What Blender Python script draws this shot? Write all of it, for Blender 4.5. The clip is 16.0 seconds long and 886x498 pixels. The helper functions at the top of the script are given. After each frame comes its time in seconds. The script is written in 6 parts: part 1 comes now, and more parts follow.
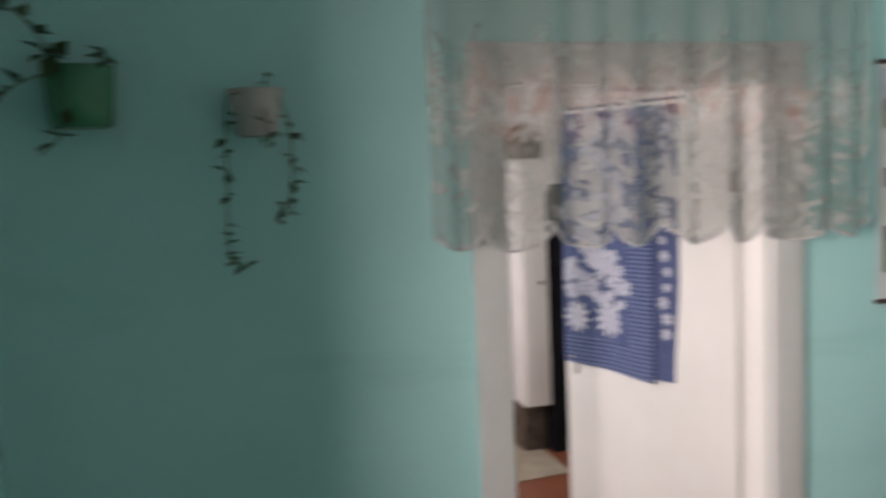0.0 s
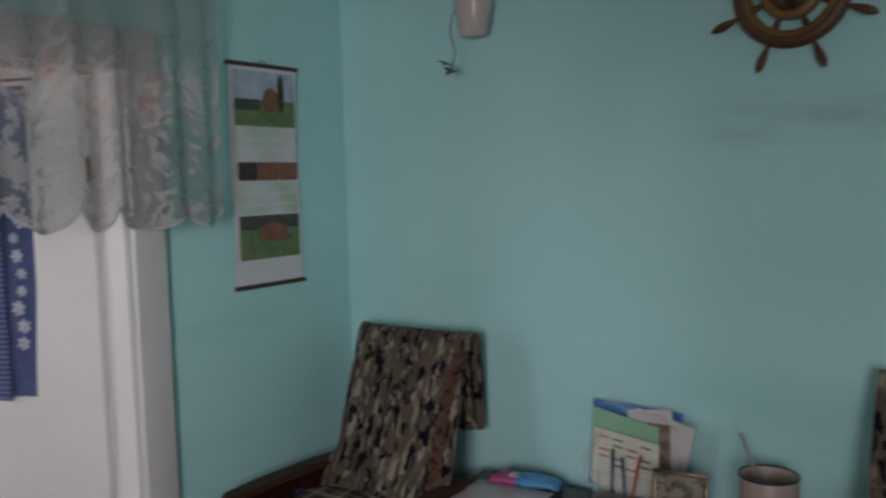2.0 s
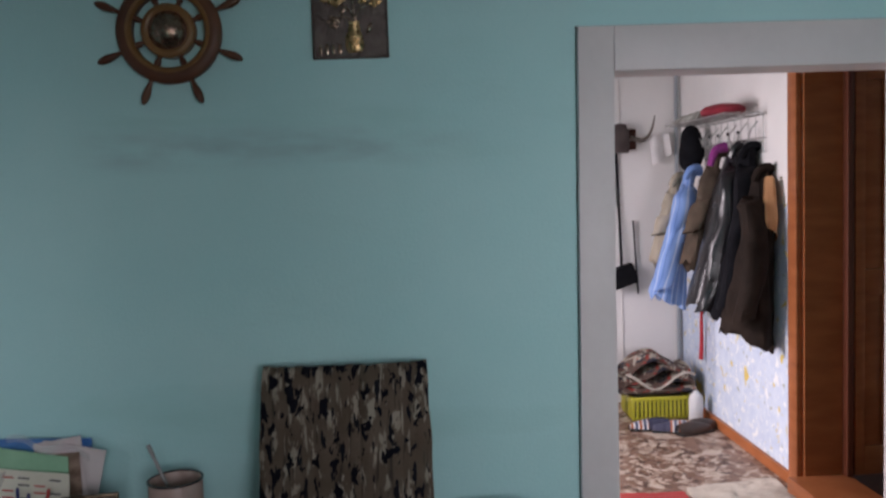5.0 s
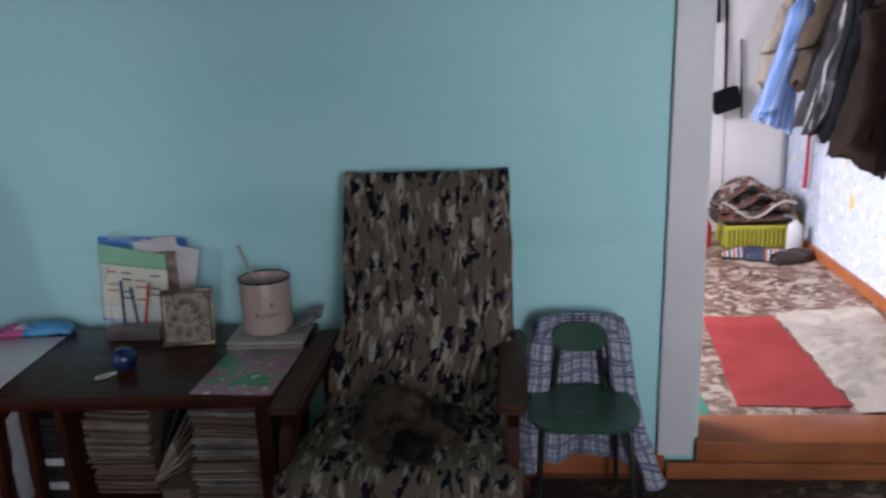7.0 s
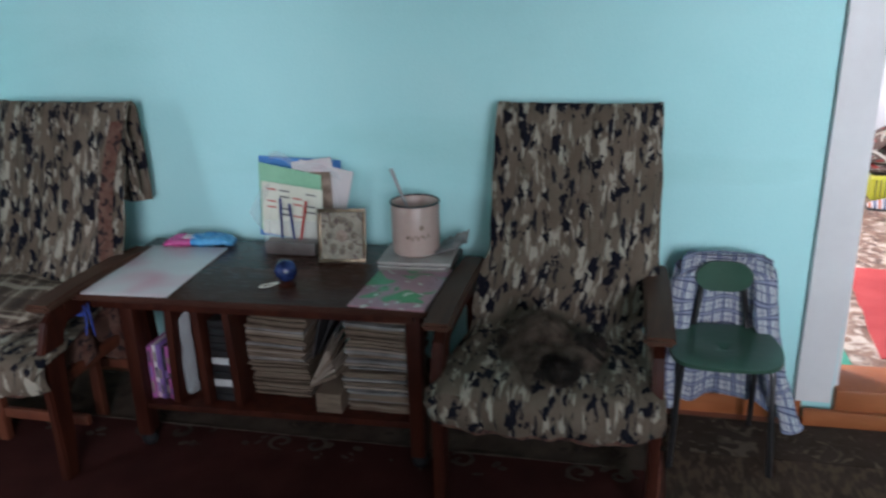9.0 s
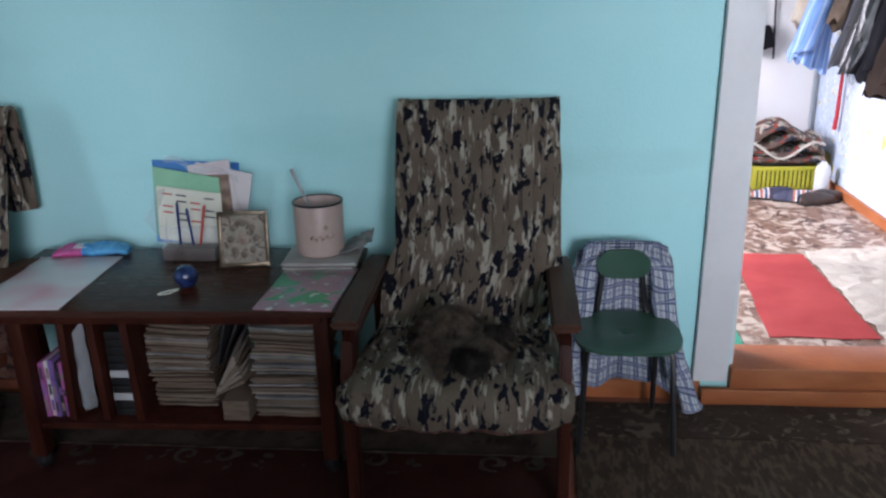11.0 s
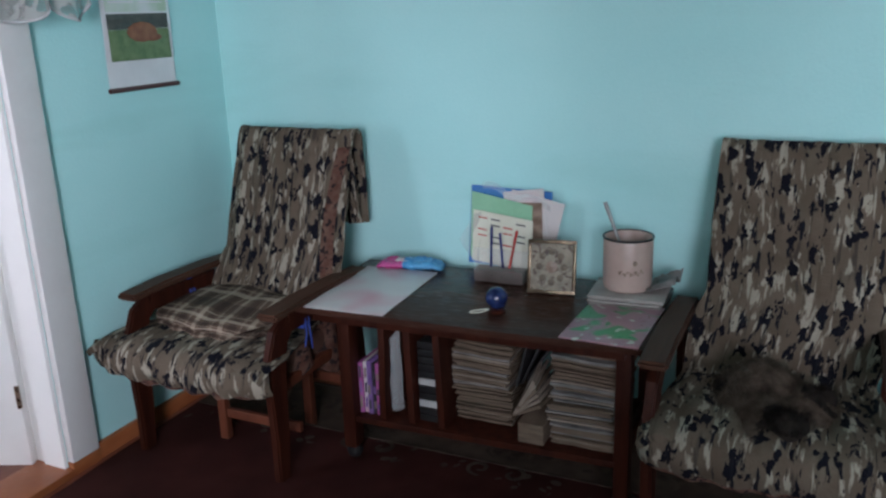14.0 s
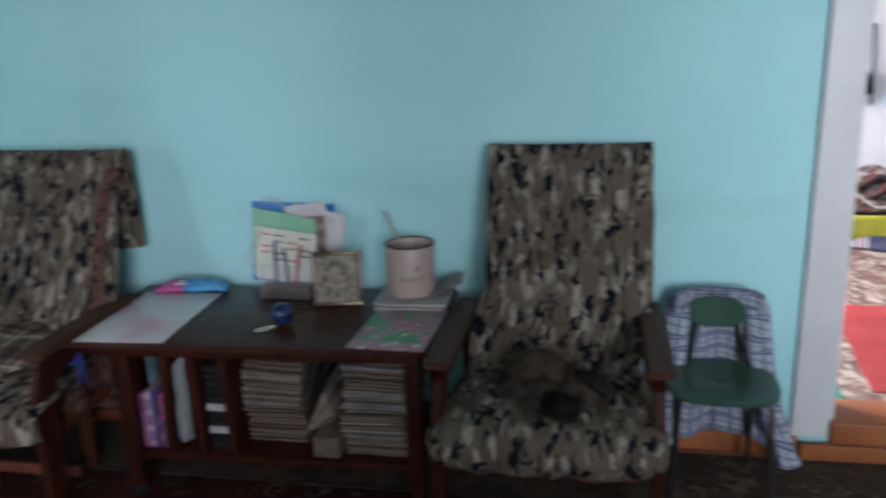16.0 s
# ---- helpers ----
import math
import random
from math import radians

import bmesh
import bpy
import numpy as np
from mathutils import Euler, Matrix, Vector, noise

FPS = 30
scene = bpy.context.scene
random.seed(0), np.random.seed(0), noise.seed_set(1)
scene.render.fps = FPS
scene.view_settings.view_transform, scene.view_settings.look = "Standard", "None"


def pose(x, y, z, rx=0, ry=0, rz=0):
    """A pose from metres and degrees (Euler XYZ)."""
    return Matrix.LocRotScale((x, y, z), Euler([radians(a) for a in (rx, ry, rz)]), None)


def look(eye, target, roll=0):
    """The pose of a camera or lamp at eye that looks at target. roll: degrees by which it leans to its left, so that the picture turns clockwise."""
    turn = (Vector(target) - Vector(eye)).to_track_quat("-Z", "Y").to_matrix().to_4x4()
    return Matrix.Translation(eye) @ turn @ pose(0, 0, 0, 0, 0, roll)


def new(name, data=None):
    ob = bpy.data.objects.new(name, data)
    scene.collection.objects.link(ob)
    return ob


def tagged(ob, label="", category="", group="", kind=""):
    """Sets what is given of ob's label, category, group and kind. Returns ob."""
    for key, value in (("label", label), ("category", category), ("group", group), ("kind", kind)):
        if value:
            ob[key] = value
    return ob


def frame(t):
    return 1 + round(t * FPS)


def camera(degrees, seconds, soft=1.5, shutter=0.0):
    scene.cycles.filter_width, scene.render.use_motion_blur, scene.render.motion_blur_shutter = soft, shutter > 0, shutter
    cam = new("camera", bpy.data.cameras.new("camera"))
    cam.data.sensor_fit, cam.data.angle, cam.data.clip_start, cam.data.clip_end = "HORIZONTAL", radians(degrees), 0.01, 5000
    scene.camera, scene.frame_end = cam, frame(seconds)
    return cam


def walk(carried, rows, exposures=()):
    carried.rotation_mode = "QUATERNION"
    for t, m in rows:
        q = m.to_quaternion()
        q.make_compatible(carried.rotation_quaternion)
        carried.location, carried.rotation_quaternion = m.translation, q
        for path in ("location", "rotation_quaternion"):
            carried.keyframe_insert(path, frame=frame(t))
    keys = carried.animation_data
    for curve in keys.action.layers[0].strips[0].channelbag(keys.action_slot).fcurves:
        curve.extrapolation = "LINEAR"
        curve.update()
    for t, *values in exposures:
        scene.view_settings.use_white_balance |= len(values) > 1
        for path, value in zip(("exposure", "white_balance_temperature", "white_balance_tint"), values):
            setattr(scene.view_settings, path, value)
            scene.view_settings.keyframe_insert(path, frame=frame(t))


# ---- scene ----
cam = camera(56.3, 16.0, soft=2.4, shutter=0.5)
PATH = [
    (0, (2.3, -2.705, 1.751), (0.373, -2.2, 1.57), -2.4),
    (0.1, (2.299, -2.712, 1.747), (0.41, -2.078, 1.572), -2.3),
    (0.3, (2.293, -2.717, 1.712), (0.501, -1.843, 1.558), -2.2),
    (0.5, (2.326, -2.676, 1.643), (0.598, -1.677, 1.516), -1.4),
    (1, (2.35, -2.655, 1.634), (0.79, -1.416, 1.468), -1.7),
    (1.5, (2.29, -2.651, 1.621), (0.962, -1.166, 1.439), -1.4),
    (2, (2.298, -2.554, 1.629), (1.141, -0.931, 1.463), -1.5),
    (2.5, (2.268, -2.564, 1.654), (1.405, -0.766, 1.502), -1.4),
    (3, (2.267, -2.616, 1.671), (1.73, -0.692, 1.571), -1.8),
    (3.5, (2.301, -2.645, 1.68), (2.06, -0.662, 1.599), -1.7),
    (4, (2.344, -2.656, 1.662), (2.406, -0.658, 1.595), -1.7),
    (4.2, (2.383, -2.658, 1.667), (2.491, -0.662, 1.599), -1.7),
    (6.3, (2.483, -2.637, 1.542), (2.445, -0.681, 1.129), -1.9),
    (6.5, (2.484, -2.625, 1.543), (2.436, -0.677, 1.093), -1.6),
    (7, (2.5, -2.619, 1.52), (2.328, -0.696, 0.999), -2.3),
    (7.5, (2.481, -2.632, 1.522), (2.176, -0.742, 0.943), -2.9),
    (8, (2.402, -2.683, 1.514), (2.008, -0.822, 0.896), -3.3),
    (8.5, (2.362, -2.696, 1.521), (1.881, -0.862, 0.885), -3.2),
    (9, (2.381, -2.702, 1.511), (1.959, -0.86, 0.857), -1.6),
    (9.2, (2.404, -2.691, 1.53), (2.045, -0.842, 0.856), -1.0),
    (11.3, (2.349, -2.716, 1.482), (2.161, -0.83, 0.842), -1.5),
    (11.5, (2.33, -2.722, 1.49), (2.045, -0.845, 0.86), -2.2),
    (12, (2.298, -2.737, 1.497), (1.749, -0.914, 0.884), -3.5),
    (12.5, (2.286, -2.74, 1.512), (1.621, -0.953, 0.91), -3.0),
    (13, (2.264, -2.759, 1.513), (1.481, -1.013, 0.93), -2.7),
    (13.5, (2.264, -2.753, 1.496), (1.41, -1.034, 0.934), -2.5),
    (14, (2.267, -2.75, 1.501), (1.447, -1.014, 0.942), -2.0),
    (14.5, (2.272, -2.747, 1.498), (1.465, -1.002, 0.948), -2.0),
    (15, (2.268, -2.748, 1.502), (1.496, -0.986, 0.956), -2.1),
    (15.5, (2.279, -2.749, 1.49), (1.6, -0.946, 0.954), -2.2),
    (16, (2.332, -2.736, 1.483), (1.957, -0.847, 0.947), -2.1),
]
EXPOSURES = [(0.0, -0.84, 7900, 30), (0.5, -1.52, 7500, 27), (1.0, -1.72, 7300, 27), (1.5, -1.75, 7250, 28), (2.0, -1.85, 7050, 27), (2.5, -2.0, 6750, 22), (3.0, -2.12, 6650, 21), (3.5, -2.12, 6700, 23), (4.2, -2.09, 6850, 28),
             (6.3, -1.95, 6600, 30), (7.0, -1.66, 6400, 28), (8.0, -1.16, 6300, 24), (9.0, -0.85, 6250, 22), (11.3, -1.03, 6150, 24), (12.0, -0.85, 6200, 22), (12.5, -0.76, 6230, 22), (13.5, -0.82, 6270, 23), (14.5, -0.88, 6300, 24), (15.5, -0.95, 6250, 23), (16.0, -1.12, 6150, 23)]
walk(cam, [(t, look(eye, target, roll)) for t, eye, target, roll in PATH], EXPOSURES)

# ---- world and light ----
world = bpy.data.worlds.new("sky")
scene.world = world
world.use_nodes = True
sky = world.node_tree.nodes.new("ShaderNodeTexSky")
sky.sky_type = "NISHITA"
sky.sun_disc = False
sky.sun_elevation, sky.sun_rotation = radians(25), radians(261)
back = world.node_tree.nodes["Background"]
back.inputs["Strength"].default_value = 0.12
world.node_tree.links.new(sky.outputs["Color"], back.inputs["Color"])

sun = new("sun", bpy.data.lights.new("sun", "SUN"))
sun.data.energy, sun.data.angle, sun.data.color = 4.0, radians(0.6), (1.0, 0.94, 0.84)
sun.matrix_world = look((0, 0, 0), (0.88, 0.14, -0.42))


def window_light(name, eye, target, w, h, watts, color):
    lamp = new(name, bpy.data.lights.new(name, "AREA"))
    lamp.data.shape, lamp.data.size, lamp.data.size_y = "RECTANGLE", w, h
    lamp.data.energy, lamp.data.color, lamp.data.spread = watts, color, radians(135)
    lamp.matrix_world = look(eye, target)
    return lamp


window_light("window_light_room", (3.72, -4.36, 1.6), (3.45, 0.0, 1.05), 1.1, 1.2, 36, (0.90, 0.96, 1.0)).data.spread = radians(66)
window_light("window_light_side", (2.1, -4.35, 1.6), (-1.5, -0.7, 0.95), 1.3, 1.1, 80, (0.90, 0.96, 1.0)).data.spread = radians(80)
window_light("window_ground_light", (2.15, -4.34, 1.6), (1.6, -1.2, 2.6), 1.4, 1.1, 5, (1.0, 0.86, 0.62))
window_light("window_light_hall", (1.56, 1.30, 1.55), (4.2, 1.2, 0.0), 1.0, 1.2, 178, (0.96, 0.98, 1.0))
window_light("window_light_kitchen", (-1.9, -3.36, 1.55), (-1.4, 0.0, 1.0), 1.1, 1.2, 60, (0.86, 0.95, 1.0))


# ---- materials ----
def surface(name, a, b=None, scale=6.0, rough=0.6, bump=0.1, metal=0.0, fine=60.0, stretch=(1, 1, 1), coords="Object", speck=0.10, spec=0.5, low=0.35, high=0.65):
    """Two colours mixed by broad noise, with a finer grain in colour, gloss and relief."""
    m = bpy.data.materials.new(name)
    m.use_nodes = True
    nt = m.node_tree
    N, L = nt.nodes, nt.links
    p = N["Principled BSDF"]
    tc, mp = N.new("ShaderNodeTexCoord"), N.new("ShaderNodeMapping")
    mp.inputs["Scale"].default_value = stretch
    L.new(tc.outputs[coords], mp.inputs["Vector"])
    n1, n2 = N.new("ShaderNodeTexNoise"), N.new("ShaderNodeTexNoise")
    n1.inputs["Scale"].default_value, n1.inputs["Detail"].default_value = scale, 5
    n2.inputs["Scale"].default_value, n2.inputs["Detail"].default_value = fine, 4
    for n in (n1, n2):
        L.new(mp.outputs["Vector"], n.inputs["Vector"])
    ramp = N.new("ShaderNodeValToRGB")
    ramp.color_ramp.elements[0].position, ramp.color_ramp.elements[1].position = low, high
    ramp.color_ramp.elements[0].color = (*a, 1)
    ramp.color_ramp.elements[1].color = (*(b or [min(1, c * 1.12) for c in a]), 1)
    L.new(n1.outputs["Fac"], ramp.inputs["Fac"])
    mix = N.new("ShaderNodeMix")
    mix.data_type, mix.blend_type = "RGBA", "OVERLAY"
    mix.inputs["Factor"].default_value = speck
    L.new(ramp.outputs["Color"], mix.inputs["A"])
    bw = N.new("ShaderNodeRGBToBW")
    L.new(n2.outputs["Color"], bw.inputs["Color"])
    L.new(bw.outputs["Val"], mix.inputs["B"])
    L.new(mix.outputs["Result"], p.inputs["Base Color"])
    rr = N.new("ShaderNodeMapRange")
    rr.inputs["To Min"].default_value, rr.inputs["To Max"].default_value = max(0, rough - 0.08), min(1, rough + 0.08)
    L.new(n2.outputs["Fac"], rr.inputs["Value"])
    L.new(rr.outputs["Result"], p.inputs["Roughness"])
    p.inputs["Metallic"].default_value = metal
    p.inputs["Specular IOR Level"].default_value = spec
    if bump:
        bp = N.new("ShaderNodeBump")
        bp.inputs["Strength"].default_value, bp.inputs["Distance"].default_value = bump, 0.01
        L.new(n2.outputs["Fac"], bp.inputs["Height"])
        L.new(bp.outputs["Normal"], p.inputs["Normal"])
    return m


def layer(m, color, scale, lo, hi, stretch=(1, 1, 1), coords="UV", offset=(0, 0, 0), distort=0.0, detail=2.0, kind="noise"):
    """Lays patches of another colour over a material, where a noise passes a level."""
    nt = m.node_tree
    N, L = nt.nodes, nt.links
    p = N["Principled BSDF"]
    src = p.inputs["Base Color"].links[0].from_socket
    tc, mp = N.new("ShaderNodeTexCoord"), N.new("ShaderNodeMapping")
    mp.inputs["Scale"].default_value, mp.inputs["Location"].default_value = stretch, offset
    L.new(tc.outputs[coords], mp.inputs["Vector"])
    if kind == "noise":
        n = N.new("ShaderNodeTexNoise")
        n.inputs["Distortion"].default_value, n.inputs["Detail"].default_value = distort, detail
        out = n.outputs["Fac"]
    else:
        n = N.new("ShaderNodeTexVoronoi")
        out = n.outputs["Distance"]
    n.inputs["Scale"].default_value = scale
    L.new(mp.outputs["Vector"], n.inputs["Vector"])
    r = N.new("ShaderNodeMapRange")
    r.inputs["From Min"].default_value, r.inputs["From Max"].default_value = lo, hi
    L.new(out, r.inputs["Value"])
    mix = N.new("ShaderNodeMix")
    mix.data_type = "RGBA"
    mix.inputs["B"].default_value = (*color, 1)
    L.new(r.outputs["Result"], mix.inputs["Factor"])
    L.new(src, mix.inputs["A"])
    L.new(mix.outputs["Result"], p.inputs["Base Color"])
    return m


def stripes(m, axis, period, bands, coords="UV", amount=0.5):
    """Lays bands (start, end, colour; in parts of the period) along one axis over a material."""
    nt = m.node_tree
    N, L = nt.nodes, nt.links
    p = N["Principled BSDF"]
    src = p.inputs["Base Color"].links[0].from_socket
    tc, sp = N.new("ShaderNodeTexCoord"), N.new("ShaderNodeSeparateXYZ")
    L.new(tc.outputs[coords], sp.inputs["Vector"])
    d, fr = N.new("ShaderNodeMath"), N.new("ShaderNodeMath")
    d.operation, fr.operation = "DIVIDE", "FRACT"
    d.inputs[1].default_value = period
    L.new(sp.outputs["XYZ".index(axis)], d.inputs[0])
    L.new(d.outputs[0], fr.inputs[0])
    for a, b, c in bands:
        gt, lt, mul = N.new("ShaderNodeMath"), N.new("ShaderNodeMath"), N.new("ShaderNodeMath")
        gt.operation, lt.operation, mul.operation = "GREATER_THAN", "LESS_THAN", "MULTIPLY"
        gt.inputs[1].default_value, lt.inputs[1].default_value = a, b
        L.new(fr.outputs[0], gt.inputs[0])
        L.new(fr.outputs[0], lt.inputs[0])
        L.new(gt.outputs[0], mul.inputs[0])
        L.new(lt.outputs[0], mul.inputs[1])
        k = N.new("ShaderNodeMath")
        k.operation = "MULTIPLY"
        k.inputs[1].default_value = amount
        L.new(mul.outputs[0], k.inputs[0])
        mix = N.new("ShaderNodeMix")
        mix.data_type = "RGBA"
        mix.inputs["B"].default_value = (*c, 1)
        L.new(k.outputs[0], mix.inputs["Factor"])
        L.new(src, mix.inputs["A"])
        src = mix.outputs["Result"]
    L.new(src, p.inputs["Base Color"])
    return m


def spots(m, color, scale, size, offset, warp=0.5, soft=0.06, keep=0.15):
    """Prints ragged, evenly spread spots over a cloth: cells a metre along u and v, and how large a spot is in its cell."""
    N, L = m.node_tree.nodes, m.node_tree.links
    p = N["Principled BSDF"]
    src = p.inputs["Base Color"].links[0].from_socket
    tc, mp, nz, vo = N.new("ShaderNodeTexCoord"), N.new("ShaderNodeMapping"), N.new("ShaderNodeTexNoise"), N.new("ShaderNodeTexVoronoi")
    mp.inputs["Scale"].default_value, mp.inputs["Location"].default_value = (*scale, 1), offset
    L.new(tc.outputs["UV"], mp.inputs["Vector"])
    L.new(mp.outputs["Vector"], nz.inputs["Vector"])
    nz.inputs["Scale"].default_value, nz.inputs["Detail"].default_value = 2.2, 4.0
    shift = N.new("ShaderNodeVectorMath")
    shift.operation = "MULTIPLY_ADD"
    shift.inputs[1].default_value = (warp * 2, warp * 2, 0)
    L.new(nz.outputs["Color"], shift.inputs[0])
    L.new(mp.outputs["Vector"], shift.inputs[2])
    vo.voronoi_dimensions = "2D"
    vo.inputs["Scale"].default_value = 1.0
    L.new(shift.outputs["Vector"], vo.inputs["Vector"])
    sep = N.new("ShaderNodeSeparateColor")
    L.new(vo.outputs["Color"], sep.inputs["Color"])
    rad = N.new("ShaderNodeMapRange")
    rad.inputs["From Min"].default_value, rad.inputs["From Max"].default_value = keep, 1.0
    rad.inputs["To Min"].default_value, rad.inputs["To Max"].default_value = size * 0.45, size * 1.25
    L.new(sep.outputs["Red"], rad.inputs["Value"])
    gap = N.new("ShaderNodeMath")
    gap.operation = "SUBTRACT"
    L.new(rad.outputs["Result"], gap.inputs[0])
    L.new(vo.outputs["Distance"], gap.inputs[1])
    fac = N.new("ShaderNodeMapRange")
    fac.inputs["From Min"].default_value, fac.inputs["From Max"].default_value = -soft, soft
    L.new(gap.outputs[0], fac.inputs["Value"])
    mix = N.new("ShaderNodeMix")
    mix.data_type = "RGBA"
    mix.inputs["B"].default_value = (*color, 1)
    L.new(fac.outputs["Result"], mix.inputs["Factor"])
    L.new(src, mix.inputs["A"])
    L.new(mix.outputs["Result"], p.inputs["Base Color"])


WALL = surface("turquoise_limewash", (0.42, 0.765, 0.765), (0.472, 0.81, 0.805), 1.6, 0.85, 0.12, fine=90, speck=0.08, spec=0.2)
layer(WALL, (0.34, 0.66, 0.635), 1.0, 0.56, 0.85, stretch=(0.6, 0.6, 3.0), coords="Object", detail=6, distort=0.6)


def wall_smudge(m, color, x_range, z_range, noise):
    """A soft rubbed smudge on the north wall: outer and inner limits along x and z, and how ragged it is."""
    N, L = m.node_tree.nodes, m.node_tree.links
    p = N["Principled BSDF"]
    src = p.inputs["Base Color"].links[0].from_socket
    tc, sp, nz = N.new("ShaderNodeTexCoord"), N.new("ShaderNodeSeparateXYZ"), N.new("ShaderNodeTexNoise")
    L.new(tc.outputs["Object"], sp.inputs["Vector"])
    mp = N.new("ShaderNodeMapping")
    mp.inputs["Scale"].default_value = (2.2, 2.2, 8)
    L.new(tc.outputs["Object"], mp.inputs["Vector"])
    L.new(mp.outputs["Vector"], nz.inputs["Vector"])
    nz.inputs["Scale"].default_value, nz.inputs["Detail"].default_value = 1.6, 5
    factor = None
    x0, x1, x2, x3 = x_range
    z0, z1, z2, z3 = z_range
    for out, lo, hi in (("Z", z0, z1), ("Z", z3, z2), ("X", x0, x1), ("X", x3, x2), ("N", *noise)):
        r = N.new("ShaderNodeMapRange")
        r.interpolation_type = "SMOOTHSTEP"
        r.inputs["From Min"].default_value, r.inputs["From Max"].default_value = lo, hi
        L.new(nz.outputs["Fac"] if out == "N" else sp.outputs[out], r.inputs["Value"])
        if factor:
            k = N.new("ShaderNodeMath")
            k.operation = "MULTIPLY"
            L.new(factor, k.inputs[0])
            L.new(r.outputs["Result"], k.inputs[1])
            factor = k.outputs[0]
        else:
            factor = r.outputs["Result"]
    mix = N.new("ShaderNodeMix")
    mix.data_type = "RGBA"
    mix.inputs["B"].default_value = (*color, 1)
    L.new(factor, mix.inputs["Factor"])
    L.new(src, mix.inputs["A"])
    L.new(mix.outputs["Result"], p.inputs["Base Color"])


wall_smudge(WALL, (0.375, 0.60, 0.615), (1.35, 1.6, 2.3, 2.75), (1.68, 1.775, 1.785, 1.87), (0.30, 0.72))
WHITE_WALL = surface("white_limewash", (0.74, 0.72, 0.71), (0.80, 0.78, 0.77), 2.0, 0.85, 0.1, spec=0.2)
CEILING = surface("white_ceiling", (0.60, 0.61, 0.60), (0.66, 0.66, 0.65), 2.0, 0.9, 0.05)
CASING = surface("grey_white_paint", (0.67, 0.645, 0.635), (0.73, 0.705, 0.695), 3.0, 0.45, 0.06, fine=40)
DOOR_WHITE = surface("white_gloss_paint", (0.82, 0.81, 0.79), (0.87, 0.86, 0.84), 3.0, 0.35, 0.06, fine=30)
ORANGE = surface("orange_brown_paint", (0.29, 0.090, 0.032), (0.38, 0.126, 0.047), 5.0, 0.36, 0.12, fine=45, stretch=(1, 1, 4), spec=0.3)
FLOOR_PAINT = surface("red_brown_floor_paint", (0.22, 0.07, 0.04), (0.28, 0.095, 0.05), 4.0, 0.4, 0.1)
LINO = surface("brown_floral_linoleum", (0.17, 0.095, 0.065), (0.25, 0.15, 0.105), 9.0, 0.5, 0.05, speck=0.2)
layer(LINO, (0.50, 0.41, 0.335), 11.0, 0.47, 0.60, coords="Object", detail=5, distort=1.4)
layer(LINO, (0.09, 0.048, 0.034), 13.0, 0.55, 0.64, coords="Object", detail=4, distort=1.2, offset=(3, 7, 0))
RUG_RED = surface("dark_red_pile", (0.034, 0.0098, 0.0082), (0.052, 0.0150, 0.0125), 7.0, 0.95, 0.6, fine=220, speck=0.35, spec=0.1)
RUG_BORDER = surface("rug_border_pile", (0.058, 0.042, 0.032), (0.086, 0.063, 0.048), 12.0, 0.95, 0.6, fine=220, speck=0.35, spec=0.1)
RUG_BEIGE = surface("beige_rug_ornament", (0.043, 0.031, 0.024), (0.088, 0.066, 0.050), 18.0, 0.95, 0.6, fine=220, speck=0.35, spec=0.1)
RUG_BROWN = surface("brown_woven_rug", (0.045, 0.030, 0.022), (0.07, 0.046, 0.033), 10.0, 0.95, 0.5, fine=200, speck=0.3, spec=0.1)
layer(RUG_BROWN, (0.10, 0.068, 0.047), 60, 0.45, 0.62, stretch=(1, 0.35, 1), coords="Object", detail=1)
RUG_EDGE = surface("brown_rug_border", (0.040, 0.027, 0.020), (0.06, 0.041, 0.031), 12.0, 0.95, 0.5, fine=200, speck=0.3, spec=0.1)
layer(RUG_EDGE, (0.13, 0.10, 0.075), 13, 0.55, 0.62, coords="Object", detail=3, distort=1.5)
WOOD = surface("red_brown_lacquered_wood", (0.027, 0.0068, 0.0040), (0.050, 0.0125, 0.0066), 5.0, 0.5, 0.05, fine=40, stretch=(6, 6, 0.8), speck=0.25, spec=0.15)
WOOD_LIGHT = surface("worn_reddish_wood", (0.095, 0.027, 0.014), (0.14, 0.042, 0.021), 5.0, 0.4, 0.06, fine=40, stretch=(6, 6, 0.8), speck=0.25)
WOOD_TOP = surface("polished_dark_tabletop", (0.046, 0.020, 0.0145), (0.066, 0.029, 0.020), 3.0, 0.26, 0.02, fine=26, stretch=(0.7, 7, 7), speck=0.25, spec=0.09)
CAMO = surface("spotted_fleece", (0.106, 0.081, 0.059), (0.146, 0.114, 0.085), 9.0, 0.95, 0.5, fine=160, speck=0.15, coords="UV", spec=0.1)
layer(CAMO, (0.066, 0.053, 0.043), 30, 0.60, 0.68, stretch=(1.6, 0.16, 1), detail=2.0, distort=0.5, offset=(6.3, 1.7, 0))
spots(CAMO, (0.34, 0.30, 0.24), (26, 8), 0.25, (0.35, 0.20, 0), warp=0.65, soft=0.06)
spots(CAMO, (0.31, 0.275, 0.22), (42, 6.5), 0.18, (7.3, 4.1, 0), warp=0.5, soft=0.06, keep=0.4)
spots(CAMO, (0.008, 0.008, 0.013), (20.5, 11), 0.285, (3.1, 6.6, 0), warp=0.8, soft=0.025)
spots(CAMO, (0.012, 0.012, 0.017), (38, 8), 0.21, (8.7, 1.9, 0), warp=0.6, soft=0.025, keep=0.3)
RUST = surface("rusty_red_trim_fleece", (0.095, 0.042, 0.030), (0.15, 0.085, 0.065), 25.0, 0.95, 0.5, coords="UV", fine=160, spec=0.1)
